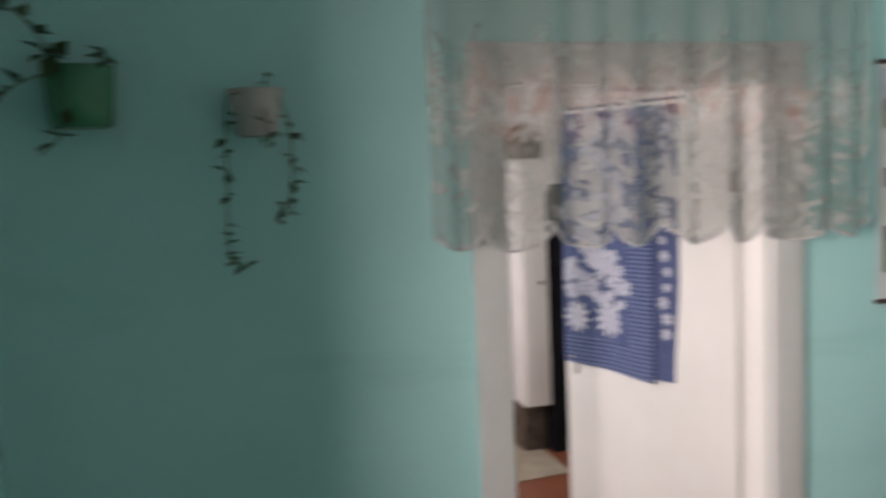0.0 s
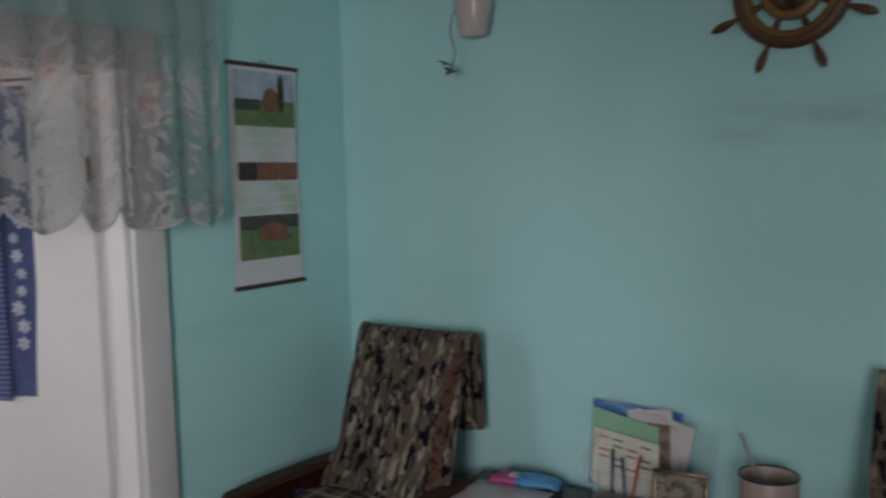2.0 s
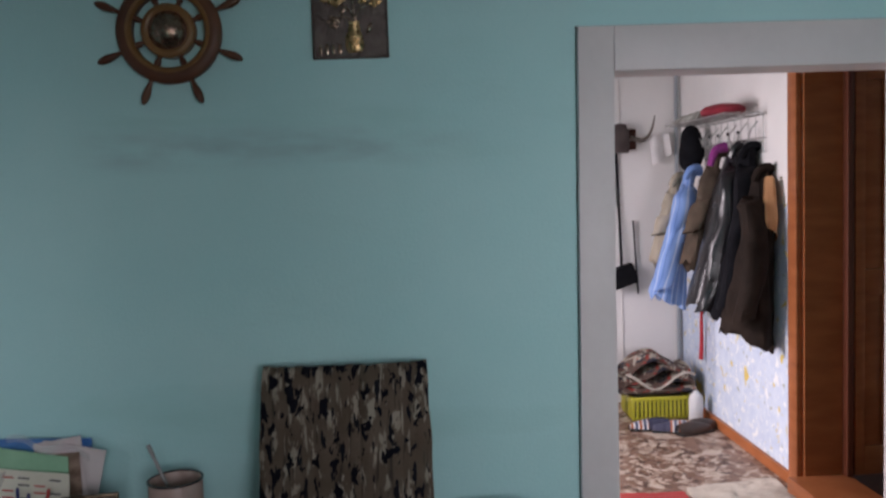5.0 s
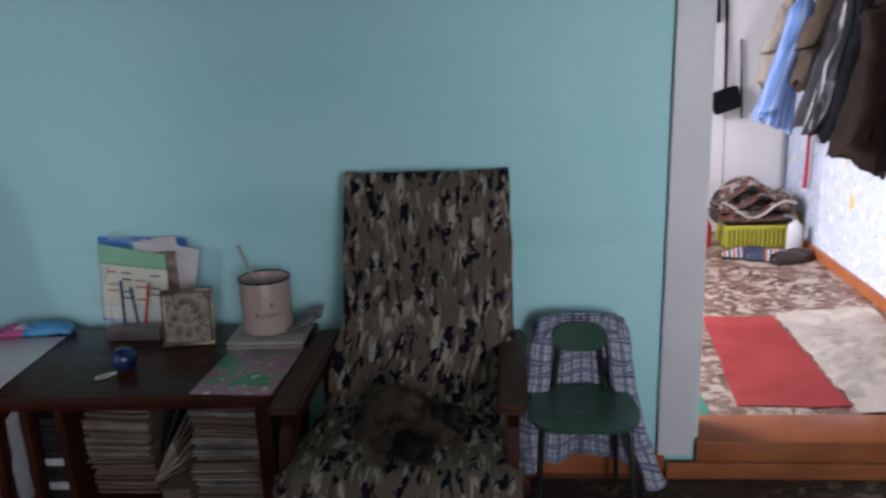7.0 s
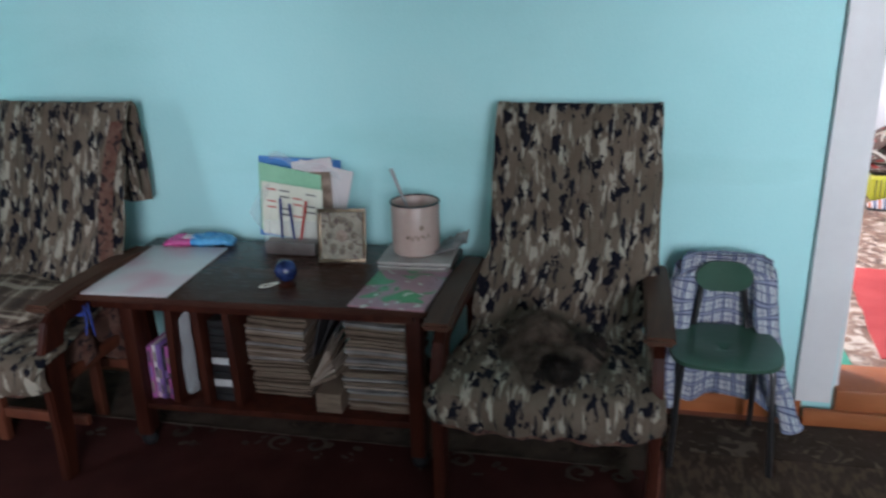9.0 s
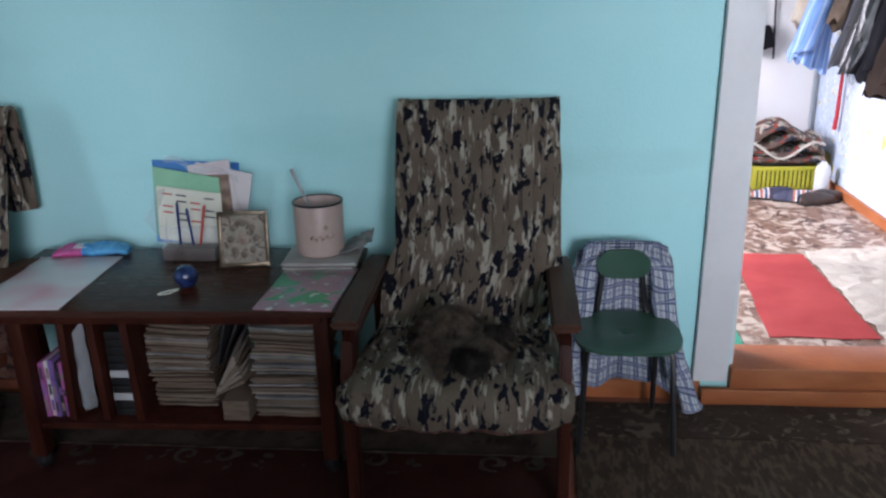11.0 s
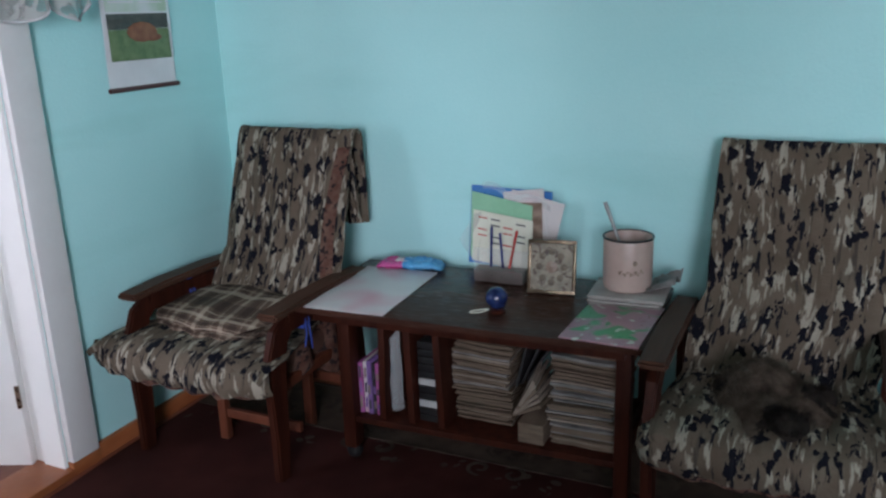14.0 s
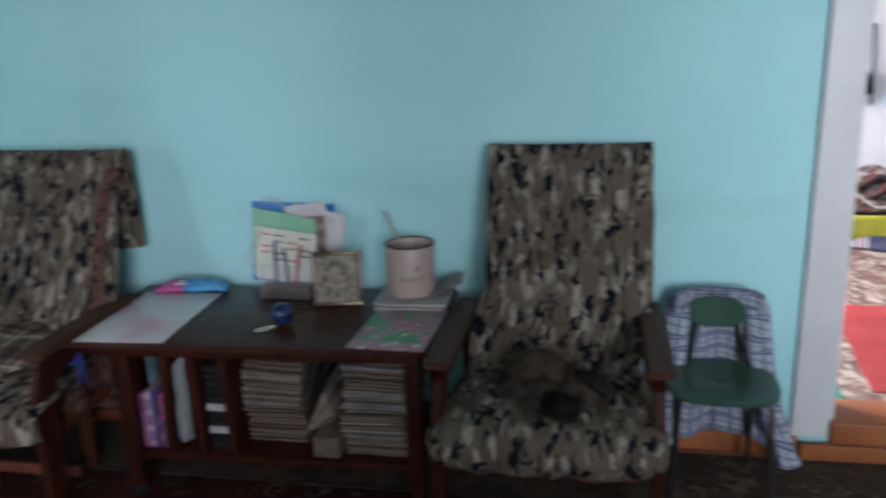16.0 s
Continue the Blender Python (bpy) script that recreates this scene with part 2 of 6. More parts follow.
layer(RUST, (0.03, 0.02, 0.02), 40, 0.55, 0.60, detail=1, distort=0.5)


# ---- building helpers ----
def smooth_by_angle(me, deg=35):
    for f in me.polygons:
        f.use_smooth = True
    bm = bmesh.new()
    bm.from_mesh(me)
    for e in bm.edges:
        if len(e.link_faces) == 2 and e.calc_face_angle(0) > radians(deg):
            e.smooth = False
    bm.to_mesh(me)
    bm.free()


def part(name, bm, material, parent=None, label="", kind="", loc=None):
    """Links a bmesh as one mesh object, under a thing or part if one is given."""
    bmesh.ops.recalc_face_normals(bm, faces=bm.faces)
    me = bpy.data.meshes.new(name)
    bm.to_mesh(me)
    bm.free()
    me.materials.append(material)
    smooth_by_angle(me)
    ob = new(name, me)
    if parent:
        ob.parent = parent
    if loc:
        ob.location = loc
    return tagged(ob, label=label, kind=kind)


def thing(name, loc, label, category, group="", rz=0.0):
    ob = new(name)
    ob.empty_display_size = 0.05
    ob.location, ob.rotation_euler = loc, (0, 0, radians(rz))
    return tagged(ob, label, category, group)


def box(a, b, bevel=0.0, bm=None, m=None, seg=2):
    """A box from corner a to corner b, with bevelled edges."""
    bm = bm or bmesh.new()
    a, b = Vector(a), Vector(b)
    mat = Matrix.Translation((a + b) / 2) @ Matrix.Diagonal((*(b - a), 1))
    vs = bmesh.ops.create_cube(bm, size=1, matrix=(m or Matrix()) @ mat)["verts"]
    if bevel:
        es = {e for v in vs for e in v.link_edges}
        bmesh.ops.bevel(bm, geom=list(es), offset=bevel, segments=seg, affect="EDGES", profile=0.6)
    return bm


def rod(a, b, r, bm=None, r2=None, n=10):
    """A round bar from a to b."""
    bm = bm or bmesh.new()
    a, b = Vector(a), Vector(b)
    q = (b - a).to_track_quat("Z", "Y").to_matrix().to_4x4()
    bmesh.ops.create_cone(bm, cap_ends=True, segments=n, radius1=r, radius2=r if r2 is None else r2, depth=(b - a).length,
                          matrix=Matrix.Translation((a + b) / 2) @ q)
    return bm


def wire(points, r, bm=None, n=7):
    """A round wire along points, in one tube."""
    bm = bm or bmesh.new()
    pts = [Vector(p) for p in points]
    rings = []
    for i, p in enumerate(pts):
        d = (pts[min(i + 1, len(pts) - 1)] - pts[max(i - 1, 0)]).normalized()
        q = d.to_track_quat("Z", "Y").to_matrix()
        rad = r(i / (len(pts) - 1)) if callable(r) else r
        rings.append([bm.verts.new(p + q @ Vector((rad * math.cos(2 * math.pi * k / n), rad * math.sin(2 * math.pi * k / n), 0))) for k in range(n)])
    for ra, rb in zip(rings, rings[1:]):
        for k in range(n):
            bm.faces.new((ra[k], ra[(k + 1) % n], rb[(k + 1) % n], rb[k]))
    bm.faces.new(rings[0][::-1])
    bm.faces.new(rings[-1])
    return bm


def lathe(profile, n=32, bm=None, m=None, close=False):
    """Turns a profile of (radius, height) round the z axis."""
    bm = bm or bmesh.new()
    m = m or Matrix()
    rings = [[bm.verts.new(m @ Vector((max(r, 1e-4) * math.cos(2 * math.pi * k / n), max(r, 1e-4) * math.sin(2 * math.pi * k / n), z))) for k in range(n)] for r, z in profile]
    pairs = list(zip(rings, rings[1:])) + ([(rings[-1], rings[0])] if close else [])
    for ra, rb in pairs:
        for k in range(n):
            bm.faces.new((ra[k], ra[(k + 1) % n], rb[(k + 1) % n], rb[k]))
    return bm


def sheet(nu, nv, place, bm=None, thick=0.0):
    """A cloth of nu x nv cells: place(u, v) gives the point and its metres along the cloth; with a thickness, front and back joined."""
    bm = bm or bmesh.new()
    uv = bm.loops.layers.uv.verify()
    rows = [[place(i / nu, j / nv) for i in range(nu + 1)] for j in range(nv + 1)]
    vs = [[bm.verts.new(p) for p, _ in row] for row in rows]
    faces = []
    for j in range(nv):
        for i in range(nu):
            f = bm.faces.new((vs[j][i], vs[j][i + 1], vs[j + 1][i + 1], vs[j + 1][i]))
            for lp, (jj, ii) in zip(f.loops, ((j, i), (j, i + 1), (j + 1, i + 1), (j + 1, i))):
                lp[uv].uv = rows[jj][ii][1]
            faces.append(f)
    if thick:
        nrm = [[Vector() for _ in range(nu + 1)] for _ in range(nv + 1)]
        for j in range(nv + 1):
            for i in range(nu + 1):
                du = rows[j][min(i + 1, nu)][0] - rows[j][max(i - 1, 0)][0]
                dv = rows[min(j + 1, nv)][i][0] - rows[max(j - 1, 0)][i][0]
                nrm[j][i] = du.cross(dv).normalized()
        ws = [[bm.verts.new(rows[j][i][0] - nrm[j][i] * abs(thick)) for i in range(nu + 1)] for j in range(nv + 1)]

        def quad(corners, uvs):
            f = bm.faces.new(corners)
            for lp, (jj, ii) in zip(f.loops, uvs):
                lp[uv].uv = rows[jj][ii][1]

        for j in range(nv):
            for i in range(nu):
                quad((ws[j][i], ws[j + 1][i], ws[j + 1][i + 1], ws[j][i + 1]), ((j, i), (j + 1, i), (j + 1, i + 1), (j, i + 1)))
        rim = [(0, i) for i in range(nu)] + [(j, nu) for j in range(nv)] + [(nv, i) for i in range(nu, 0, -1)] + [(j, 0) for j in range(nv, 0, -1)]
        for (ja, ia), (jb, ib) in zip(rim, rim[1:] + rim[:1]):
            quad((vs[ja][ia], ws[ja][ia], ws[jb][ib], vs[jb][ib]), ((ja, ia), (ja, ia), (jb, ib), (jb, ib)))
    return bm


def strip(points, widths, x0, x1, bevel=0.006):
    """A board of bent outline in the y-z plane, from x0 to x1: points along its middle, with its width at each."""
    pts = [Vector((0, y, z)) for y, z in points]
    left, right = [], []
    for i, p in enumerate(pts):
        d = (pts[min(i + 1, len(pts) - 1)] - pts[max(i - 1, 0)]).normalized()
        nrm = Vector((0, -d.z, d.y)) * widths[i] / 2
        left.append(p + nrm)
        right.append(p - nrm)
    bm = bmesh.new()
    ring = left + right[::-1]
    a = [bm.verts.new((x0, p.y, p.z)) for p in ring]
    b = [bm.verts.new((x1, p.y, p.z)) for p in ring]
    n, k = len(ring), len(left)
    for i in range(n):
        bm.faces.new((a[i], a[(i + 1) % n], b[(i + 1) % n], b[i]))
    for i in range(k - 1):
        bm.faces.new((a[i], a[n - 1 - i], a[n - 2 - i], a[i + 1]))
        bm.faces.new((b[i], b[i + 1], b[n - 2 - i], b[n - 1 - i]))
    bmesh.ops.recalc_face_normals(bm, faces=bm.faces)
    if bevel:
        es = [e for e in bm.edges if len(e.link_faces) == 2 and e.calc_face_angle(0) > 0.9]
        bmesh.ops.bevel(bm, geom=es, offset=bevel, segments=2, affect="EDGES")
    return bm


def spline(points, n):
    """Points along a smooth curve through the given ones."""
    P = [Vector(p) for p in points]
    out = []
    for k in range(n + 1):
        s = k / n * (len(P) - 1)
        i = min(int(s), len(P) - 2)
        f = s - i
        a, b, c, d = P[max(i - 1, 0)], P[i], P[i + 1], P[min(i + 2, len(P) - 1)]
        out.append(0.5 * ((2 * b) + (c - a) * f + (2 * a - 5 * b + 4 * c - d) * f * f + (3 * b - a - 3 * c + d) * f ** 3))
    return out


def wob(x, y, z=0.0, k=1.0):
    return noise.noise(Vector((x * k, y * k, z * k)))


def structure(name, bm, material, label="", category=""):
    ob = part(name, bm, material)
    return tagged(ob, label, category, kind="structure")


# ---- the rooms ----
H = 2.62
# wall_north with the doorway to the hall
bm = box((-0.16, 0, 0), (3.10, 0.15, H))
box((3.10, 0, 1.985), (4.10, 0.15, H), bm=bm)
box((4.10, 0, 0), (4.62, 0.15, H), bm=bm)
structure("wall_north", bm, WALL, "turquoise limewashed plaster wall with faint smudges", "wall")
# wall_west with the doorway to the kitchen
bm = box((-0.15, -1.02, 0), (0, 0, H))
box((-0.15, -1.915, 2.0), (0, -1.02, H), bm=bm)
box((-0.15, -4.4, 0), (0, -1.915, H), bm=bm)
structure("wall_west", bm, WALL, "turquoise limewashed plaster wall", "wall")
# wall_south with two windows
bm = bmesh.new()
for x0, x1 in ((-0.16, 1.40), (2.80, 3.12), (4.32, 4.62)):
    box((x0, -4.56, 0), (x1, -4.4, H), bm=bm)
for x0, x1 in ((1.40, 2.80), (3.12, 4.32)):
    box((x0, -4.56, 0), (x1, -4.4, 0.9), bm=bm)
    box((x0, -4.56, 2.25), (x1, -4.4, H), bm=bm)
structure("wall_south", bm, WALL, "turquoise limewashed wall with two windows", "wall")
structure("wall_east", box((4.60, -4.4, 0), (4.75, 0, H)), WALL, "turquoise limewashed wall", "wall")
structure("ceiling", box((-0.16, -4.56, H), (4.75, 0.15, H + 0.1)), CEILING, "whitewashed ceiling", "ceiling")
structure("floor", box((-0.16, -4.56, -0.1), (4.75, 0.15, 0)), FLOOR_PAINT, "red-brown painted floor", "floor")

for name, x0, wide in (("window_1", 1.40, 1.40), ("window_2", 3.12, 1.20)):
    w = tagged(new(name), "white wooden window", "window", kind="structure")
    w.location = (x0, -4.5, 0.9)
    for a, b in (((0, -0.03, 0), (wide, 0.03, 0.06)), ((0, -0.03, 1.29), (wide, 0.03, 1.35)), ((0, -0.03, 0.06), (0.06, 0.03, 1.29)), ((wide - 0.06, -0.03, 0.06), (wide, 0.03, 1.29)), ((wide / 2 - 0.03, -0.03, 0.06), (wide / 2 + 0.03, 0.03, 1.29))):
        part("window_frame", box(a, b, 0.005), DOOR_WHITE, w)
# added wall, never in view: keeps window light off the west wall's south part
structure("wall_light_block", box((0.0, -3.45, 0), (1.5, -3.3, H)), WALL, "added turquoise wall, out of view, that shades the west wall", "wall")

# the hall beyond the north doorway
HZ = 0.11
structure("hall_floor", box((1.5, 0.15, -0.1), (4.44, 3.07, HZ)), LINO, "brown linoleum with a large beige leaf pattern", "floor")
HALL_PAPER = surface("pale_blue_floral_wallpaper", (0.46, 0.55, 0.70), (0.55, 0.63, 0.75), 14, 0.7, 0.05, speck=0.1)
layer(HALL_PAPER, (0.72, 0.75, 0.78), 24, 0.56, 0.64, coords="Object", detail=3, distort=1.0)
layer(HALL_PAPER, (0.62, 0.48, 0.14), 10, 0.64, 0.67, coords="Object", detail=3, distort=0.6, offset=(2, 5, 3))
layer(HALL_PAPER, (0.34, 0.38, 0.36), 16, 0.66, 0.69, coords="Object", detail=3, distort=0.6, offset=(8, 1, 6))
bm = box((4.29, 1.17, 0), (4.44, 3.07, 2.6))
box((4.29, 0.15, 0), (4.44, 0.28, 2.6), bm=bm)
box((4.29, 0.28, 2.15), (4.44, 1.17, 2.6), bm=bm)
structure("hall_wall_east", bm, WHITE_WALL, "whitewashed hall wall", "wall")
structure("hall_wallpaper", box((4.284, 1.257, HZ), (4.292, 2.92, 1.49)), HALL_PAPER, "pale blue wallpaper with yellow and white flowers", "wallpaper")
structure("hall_wall_north", box((1.5, 2.92, 0), (4.29, 3.07, 2.6)), WHITE_WALL, "whitewashed board wall with a vertical joint", "wall")
bm = box((1.36, 0.15, 0), (1.5, 0.75, 2.6))
box((1.36, 1.85, 0), (1.5, 3.07, 2.6), bm=bm)
box((1.36, 0.75, 0), (1.5, 1.85, 0.9), bm=bm)
box((1.36, 0.75, 2.2), (1.5, 1.85, 2.6), bm=bm)
structure("hall_wall_west", bm, WHITE_WALL, "whitewashed hall wall with a window", "wall")
structure("hall_ceiling", box((1.36, 0.15, 2.6), (4.44, 3.07, 2.7)), CEILING, "whitewashed ceiling", "ceiling")
bm = rod((3.87, 2.915, HZ), (3.87, 2.915, 2.6), 0.004)
structure("wall_batten", bm, CASING, "thin grey joint strip", "trim")
bm = rod((4.255, 2.905, HZ), (4.255, 2.905, 2.6), 0.012)
structure("corner_pipe", bm, surface("grey_pipe_paint", (0.30, 0.33, 0.36), rough=0.4), "grey corner pipe", "pipe")
structure("hall_baseboard", box((4.262, 1.257, HZ), (4.284, 2.90, HZ + 0.06), 0.005), ORANGE, "orange-brown painted skirting board", "baseboard")

# the kitchen beyond the west doorway
bm = box((-3.5, -3.5, -0.1), (-0.15, 0.0, -0.01))
structure("kitchen_floor", bm, FLOOR_PAINT, "red-brown painted board floor", "floor")
bm = box((-3.55, -3.5, -0.1), (-3.4, 0.0, 2.6))
box((-3.4, -0.15, -0.1), (-0.15, 0.0, 2.6), bm=bm)
box((-3.4, -3.55, -0.1), (-2.5, -3.4, 2.6), bm=bm)
box((-1.3, -3.55, -0.1), (-0.15, -3.4, 2.6), bm=bm)
box((-2.5, -3.55, -0.1), (-1.3, -3.4, 0.9), bm=bm)
box((-2.5, -3.55, 2.2), (-1.3, -3.4, 2.6), bm=bm)
structure("kitchen_walls", bm, WHITE_WALL, "whitewashed kitchen walls", "wall")
structure("kitchen_ceiling", box((-3.55, -3.55, 2.6), (-0.16, 0.0, 2.7)), CEILING, "whitewashed ceiling", "ceiling")
structure("kitchen_baseboard", box((-3.4, -3.4, -0.01), (-3.38, -0.16, 0.06)), ORANGE, "brown skirting board", "baseboard")

# casings, thresholds and skirting
d = tagged(new("doorway_north"), "wide grey-white painted casing of an open doorway", "door frame", kind="structure")


def leaning(bm):
    """Leans an upright board of the old doorway a little to the east."""
    for v in bm.verts:
        v.co.x += 0.0125 * (v.co.z - 1.35)
    return bm


part("casing", leaning(box((2.990, -0.03, 0.078), (3.104, 0.0, 2.118), 0.001)), CASING, d)
GAP = surface("dusty_gap", (0.17, 0.24, 0.24), (0.24, 0.32, 0.32), 9, 0.9, 0.2)
part("gap_strip", leaning(box((2.9865, -0.005, 0.078), (2.9895, -0.001, 2.118))), GAP, d, "dark dusty gap beside the casing")
part("gap_strip", box((2.994, -0.005, 2.1185), (4.20, -0.001, 2.1235)), GAP, d, "dark dusty gap above the casing")
part("casing", box((4.10, -0.03, 0.078), (4.21, 0.0, 2.118), 0.002), CASING, d)
part("casing", box((3.1145, -0.0298, 1.978), (4.0998, 0.0, 2.118), 0.001), CASING, d)
part("jamb", box((3.10, 0.0, 0.12), (3.112, 0.15, 1.985)), CASING, d)
part("jamb", box((4.092, 0.0, 0.12), (4.10, 0.15, 1.985)), CASING, d)
part("jamb", box((3.112, 0.0, 1.978), (4.092, 0.15, 1.986)), CASING, d)
part("threshold", box((3.10, -0.035, 0.0), (4.10, 0.17, 0.132), 0.012), ORANGE, d, "worn orange-brown painted threshold beam")
part("threshold", box((3.0, -0.06, 0.0), (4.21, -0.036, 0.06), 0.006), ORANGE, d)
structure("baseboard_north", box((0.02, -0.022, 0), (3.0, 0.0, 0.075), 0.005), ORANGE, "orange-brown painted skirting board", "baseboard")
structure("baseboard_west", box((0.0, -0.90, 0), (0.022, -0.0, 0.06), 0.005), ORANGE, "orange-brown painted skirting board", "baseboard")
structure("baseboard_west", box((0.0, -1.02, 0), (0.026, -0.9002, 0.05), 0.003), ORANGE, "orange-brown painted skirting board", "baseboard")
structure("baseboard_west", box((0.0, -4.4, 0), (0.022, -2.02, 0.06), 0.005), ORANGE, "orange-brown painted skirting board", "baseboard")

d = tagged(new("doorway_west"), "white painted casing of the kitchen doorway", "door frame", kind="structure")
WEST_GAP = surface("dark_plaster_crack", (0.06, 0.075, 0.08), (0.10, 0.12, 0.13), 9, 0.9, 0.2)
part("casing", box((0.0, -1.02, 0.05), (0.03, -0.905, 2.12), 0.006), CASING, d)
part("casing", box((0.0, -2.015, 0.05), (0.03, -1.915, 2.12), 0.006), CASING, d)
part("casing", box((0.0, -1.9145, 2.0), (0.028, -1.0205, 2.118), 0.006), CASING, d)
part("jamb", box((-0.098, -1.034, 0.02), (-0.0, -1.02, 2.0)), DOOR_WHITE, d)
part("rebate", box((-0.15, -1.0225, 0.02), (-0.0985, -1.02, 2.0)), DOOR_WHITE, d, "recess that the door shuts into")
part("gap_strip", box((0.001, -0.9045, 0.05), (0.005, -0.9005, 2.12)), WEST_GAP, d, "dark line between casing and plaster")
part("jamb", box((-0.15, -1.915, 0.02), (-0.0, -1.903, 2.0)), DOOR_WHITE, d)
part("jamb", box((-0.15, -1.903, 1.988), (-0.0, -1.032, 2.0)), DOOR_WHITE, d)
part("threshold", box((-0.15, -1.915, 0.0), (0.03, -1.02, 0.03), 0.006), ORANGE, d, "orange-brown painted threshold")

# ---- rugs ----
def rug_piece(name, a, b, material, z, bump=0.004):
    nx, ny = max(4, int((b[0] - a[0]) / 0.08)), max(4, int((b[1] - a[1]) / 0.08))

    def place(u, v):
        x, y = a[0] + u * (b[0] - a[0]), a[1] + v * (b[1] - a[1])
        edge = 0.006 * wob(x, y, 3, 6.0) if (u in (0, 1) or v in (0, 1)) else 0
        return Vector((x + edge, y + edge, z + bump * wob(x, y, 1, 3.0))), (x, y)

    return sheet(nx, ny, place, thick=0.006)


rug = tagged(new("floor_rug"), "dark red-brown pile rug with a beige ornamental border", "rug")
part("rug_field", rug_piece("rug_field", (0.06, -4.0), (2.50, -0.435), RUG_RED, 0.012), RUG_RED, rug)
part("rug_border", rug_piece("rug_border", (0.06, -0.43), (2.52, -0.10), RUG_BORDER, 0.012), RUG_BORDER, rug, "grey-brown border with beige scrolls")


def scroll(cx, cy, r, turns, start, z=0.0205):
    """A flat spiral of pile."""
    bm = bmesh.new()
    n = int(26 * turns)
    pts = []
    for k in range(n + 1):
        a = start + 2 * math.pi * turns * k / n
        rr = r * (0.25 + 0.75 * k / n)
        pts.append((Vector((cx + rr * math.cos(a), cy + rr * math.sin(a), z)), Vector((math.cos(a), math.sin(a), 0))))
    prev = None
    for k, (p, d) in enumerate(pts):
        w = 0.014 * (0.5 + 0.5 * math.sin(math.pi * k / n)) * (r / 0.07)
        pair = (bm.verts.new(p - d * w), bm.verts.new(p + d * w))
        if prev:
            bm.faces.new((prev[0], prev[1], pair[1], pair[0]))
        prev = pair
    return bm


rr = random.Random(5)
ornaments = bmesh.new()


def join(bm_into, bm_from):
    me = bpy.data.meshes.new("joint")
    bm_from.to_mesh(me)
    bm_from.free()
    bm_into.from_mesh(me)
    bpy.data.meshes.remove(me)


for k in range(5):
    cx = 0.386 + 0.49 * k
    for s in (-1, 1):
        join(ornaments, scroll(cx + s * 0.155, -0.27, 0.075, 1.2, 0.4 if s > 0 else 2.6))
        join(ornaments, scroll(cx + s * 0.06, -0.49, 0.045, 1.1, 1.9 * s))
    bmt = lathe([(0.085, 0.0205), (0.07, 0.0205)], 20, m=Matrix.Translation((cx, -0.365, 0)) @ Matrix.Diagonal((1, 0.62, 1, 1)))
    join(ornaments, bmt)
    for j in range(6):
        a = j * math.pi / 3
        bmt = lathe([(0.022, 0.0206), (0.004, 0.0206)], 10, m=Matrix.Translation((cx + 0.04 * math.cos(a), -0.365 + 0.026 * math.sin(a), 0)))
        join(ornaments, bmt)
for k in range(150):
    cx, cy = rr.uniform(0.1, 2.46), rr.uniform(-0.40, -0.15) if k % 3 else rr.uniform(-0.56, -0.46)
    bmt = lathe([(rr.uniform(0.010, 0.024), 0.0204), (0.003, 0.0207)], 7, m=Matrix.Translation((cx, cy, 0)) @ Matrix.Rotation(rr.uniform(0, 3), 4, "Z") @ Matrix.Diagonal((1, rr.uniform(0.35, 0.8), 1, 1)))
    join(ornaments, bmt)
box((0.08, -0.447, 0.019), (2.49, -0.437, 0.0212), bm=ornaments)
box((0.08, -0.135, 0.019), (2.49, -0.128, 0.0212), bm=ornaments)
part("rug_ornament", ornaments, RUG_BEIGE, rug, "beige scrolls and medallions")

run = tagged(new("brown_rug"), "dark brown woven rug with a fine line pattern", "rug")
part("rug_weave", rug_piece("rug_weave", (2.54, -3.6), (4.55, -0.30), RUG_BROWN, 0.010), RUG_BROWN, run)
part("rug_edge", rug_piece("rug_edge", (2.54, -0.295), (4.55, -0.07), RUG_EDGE, 0.009, 0.002), RUG_EDGE, run, "brown border with beige flowers")


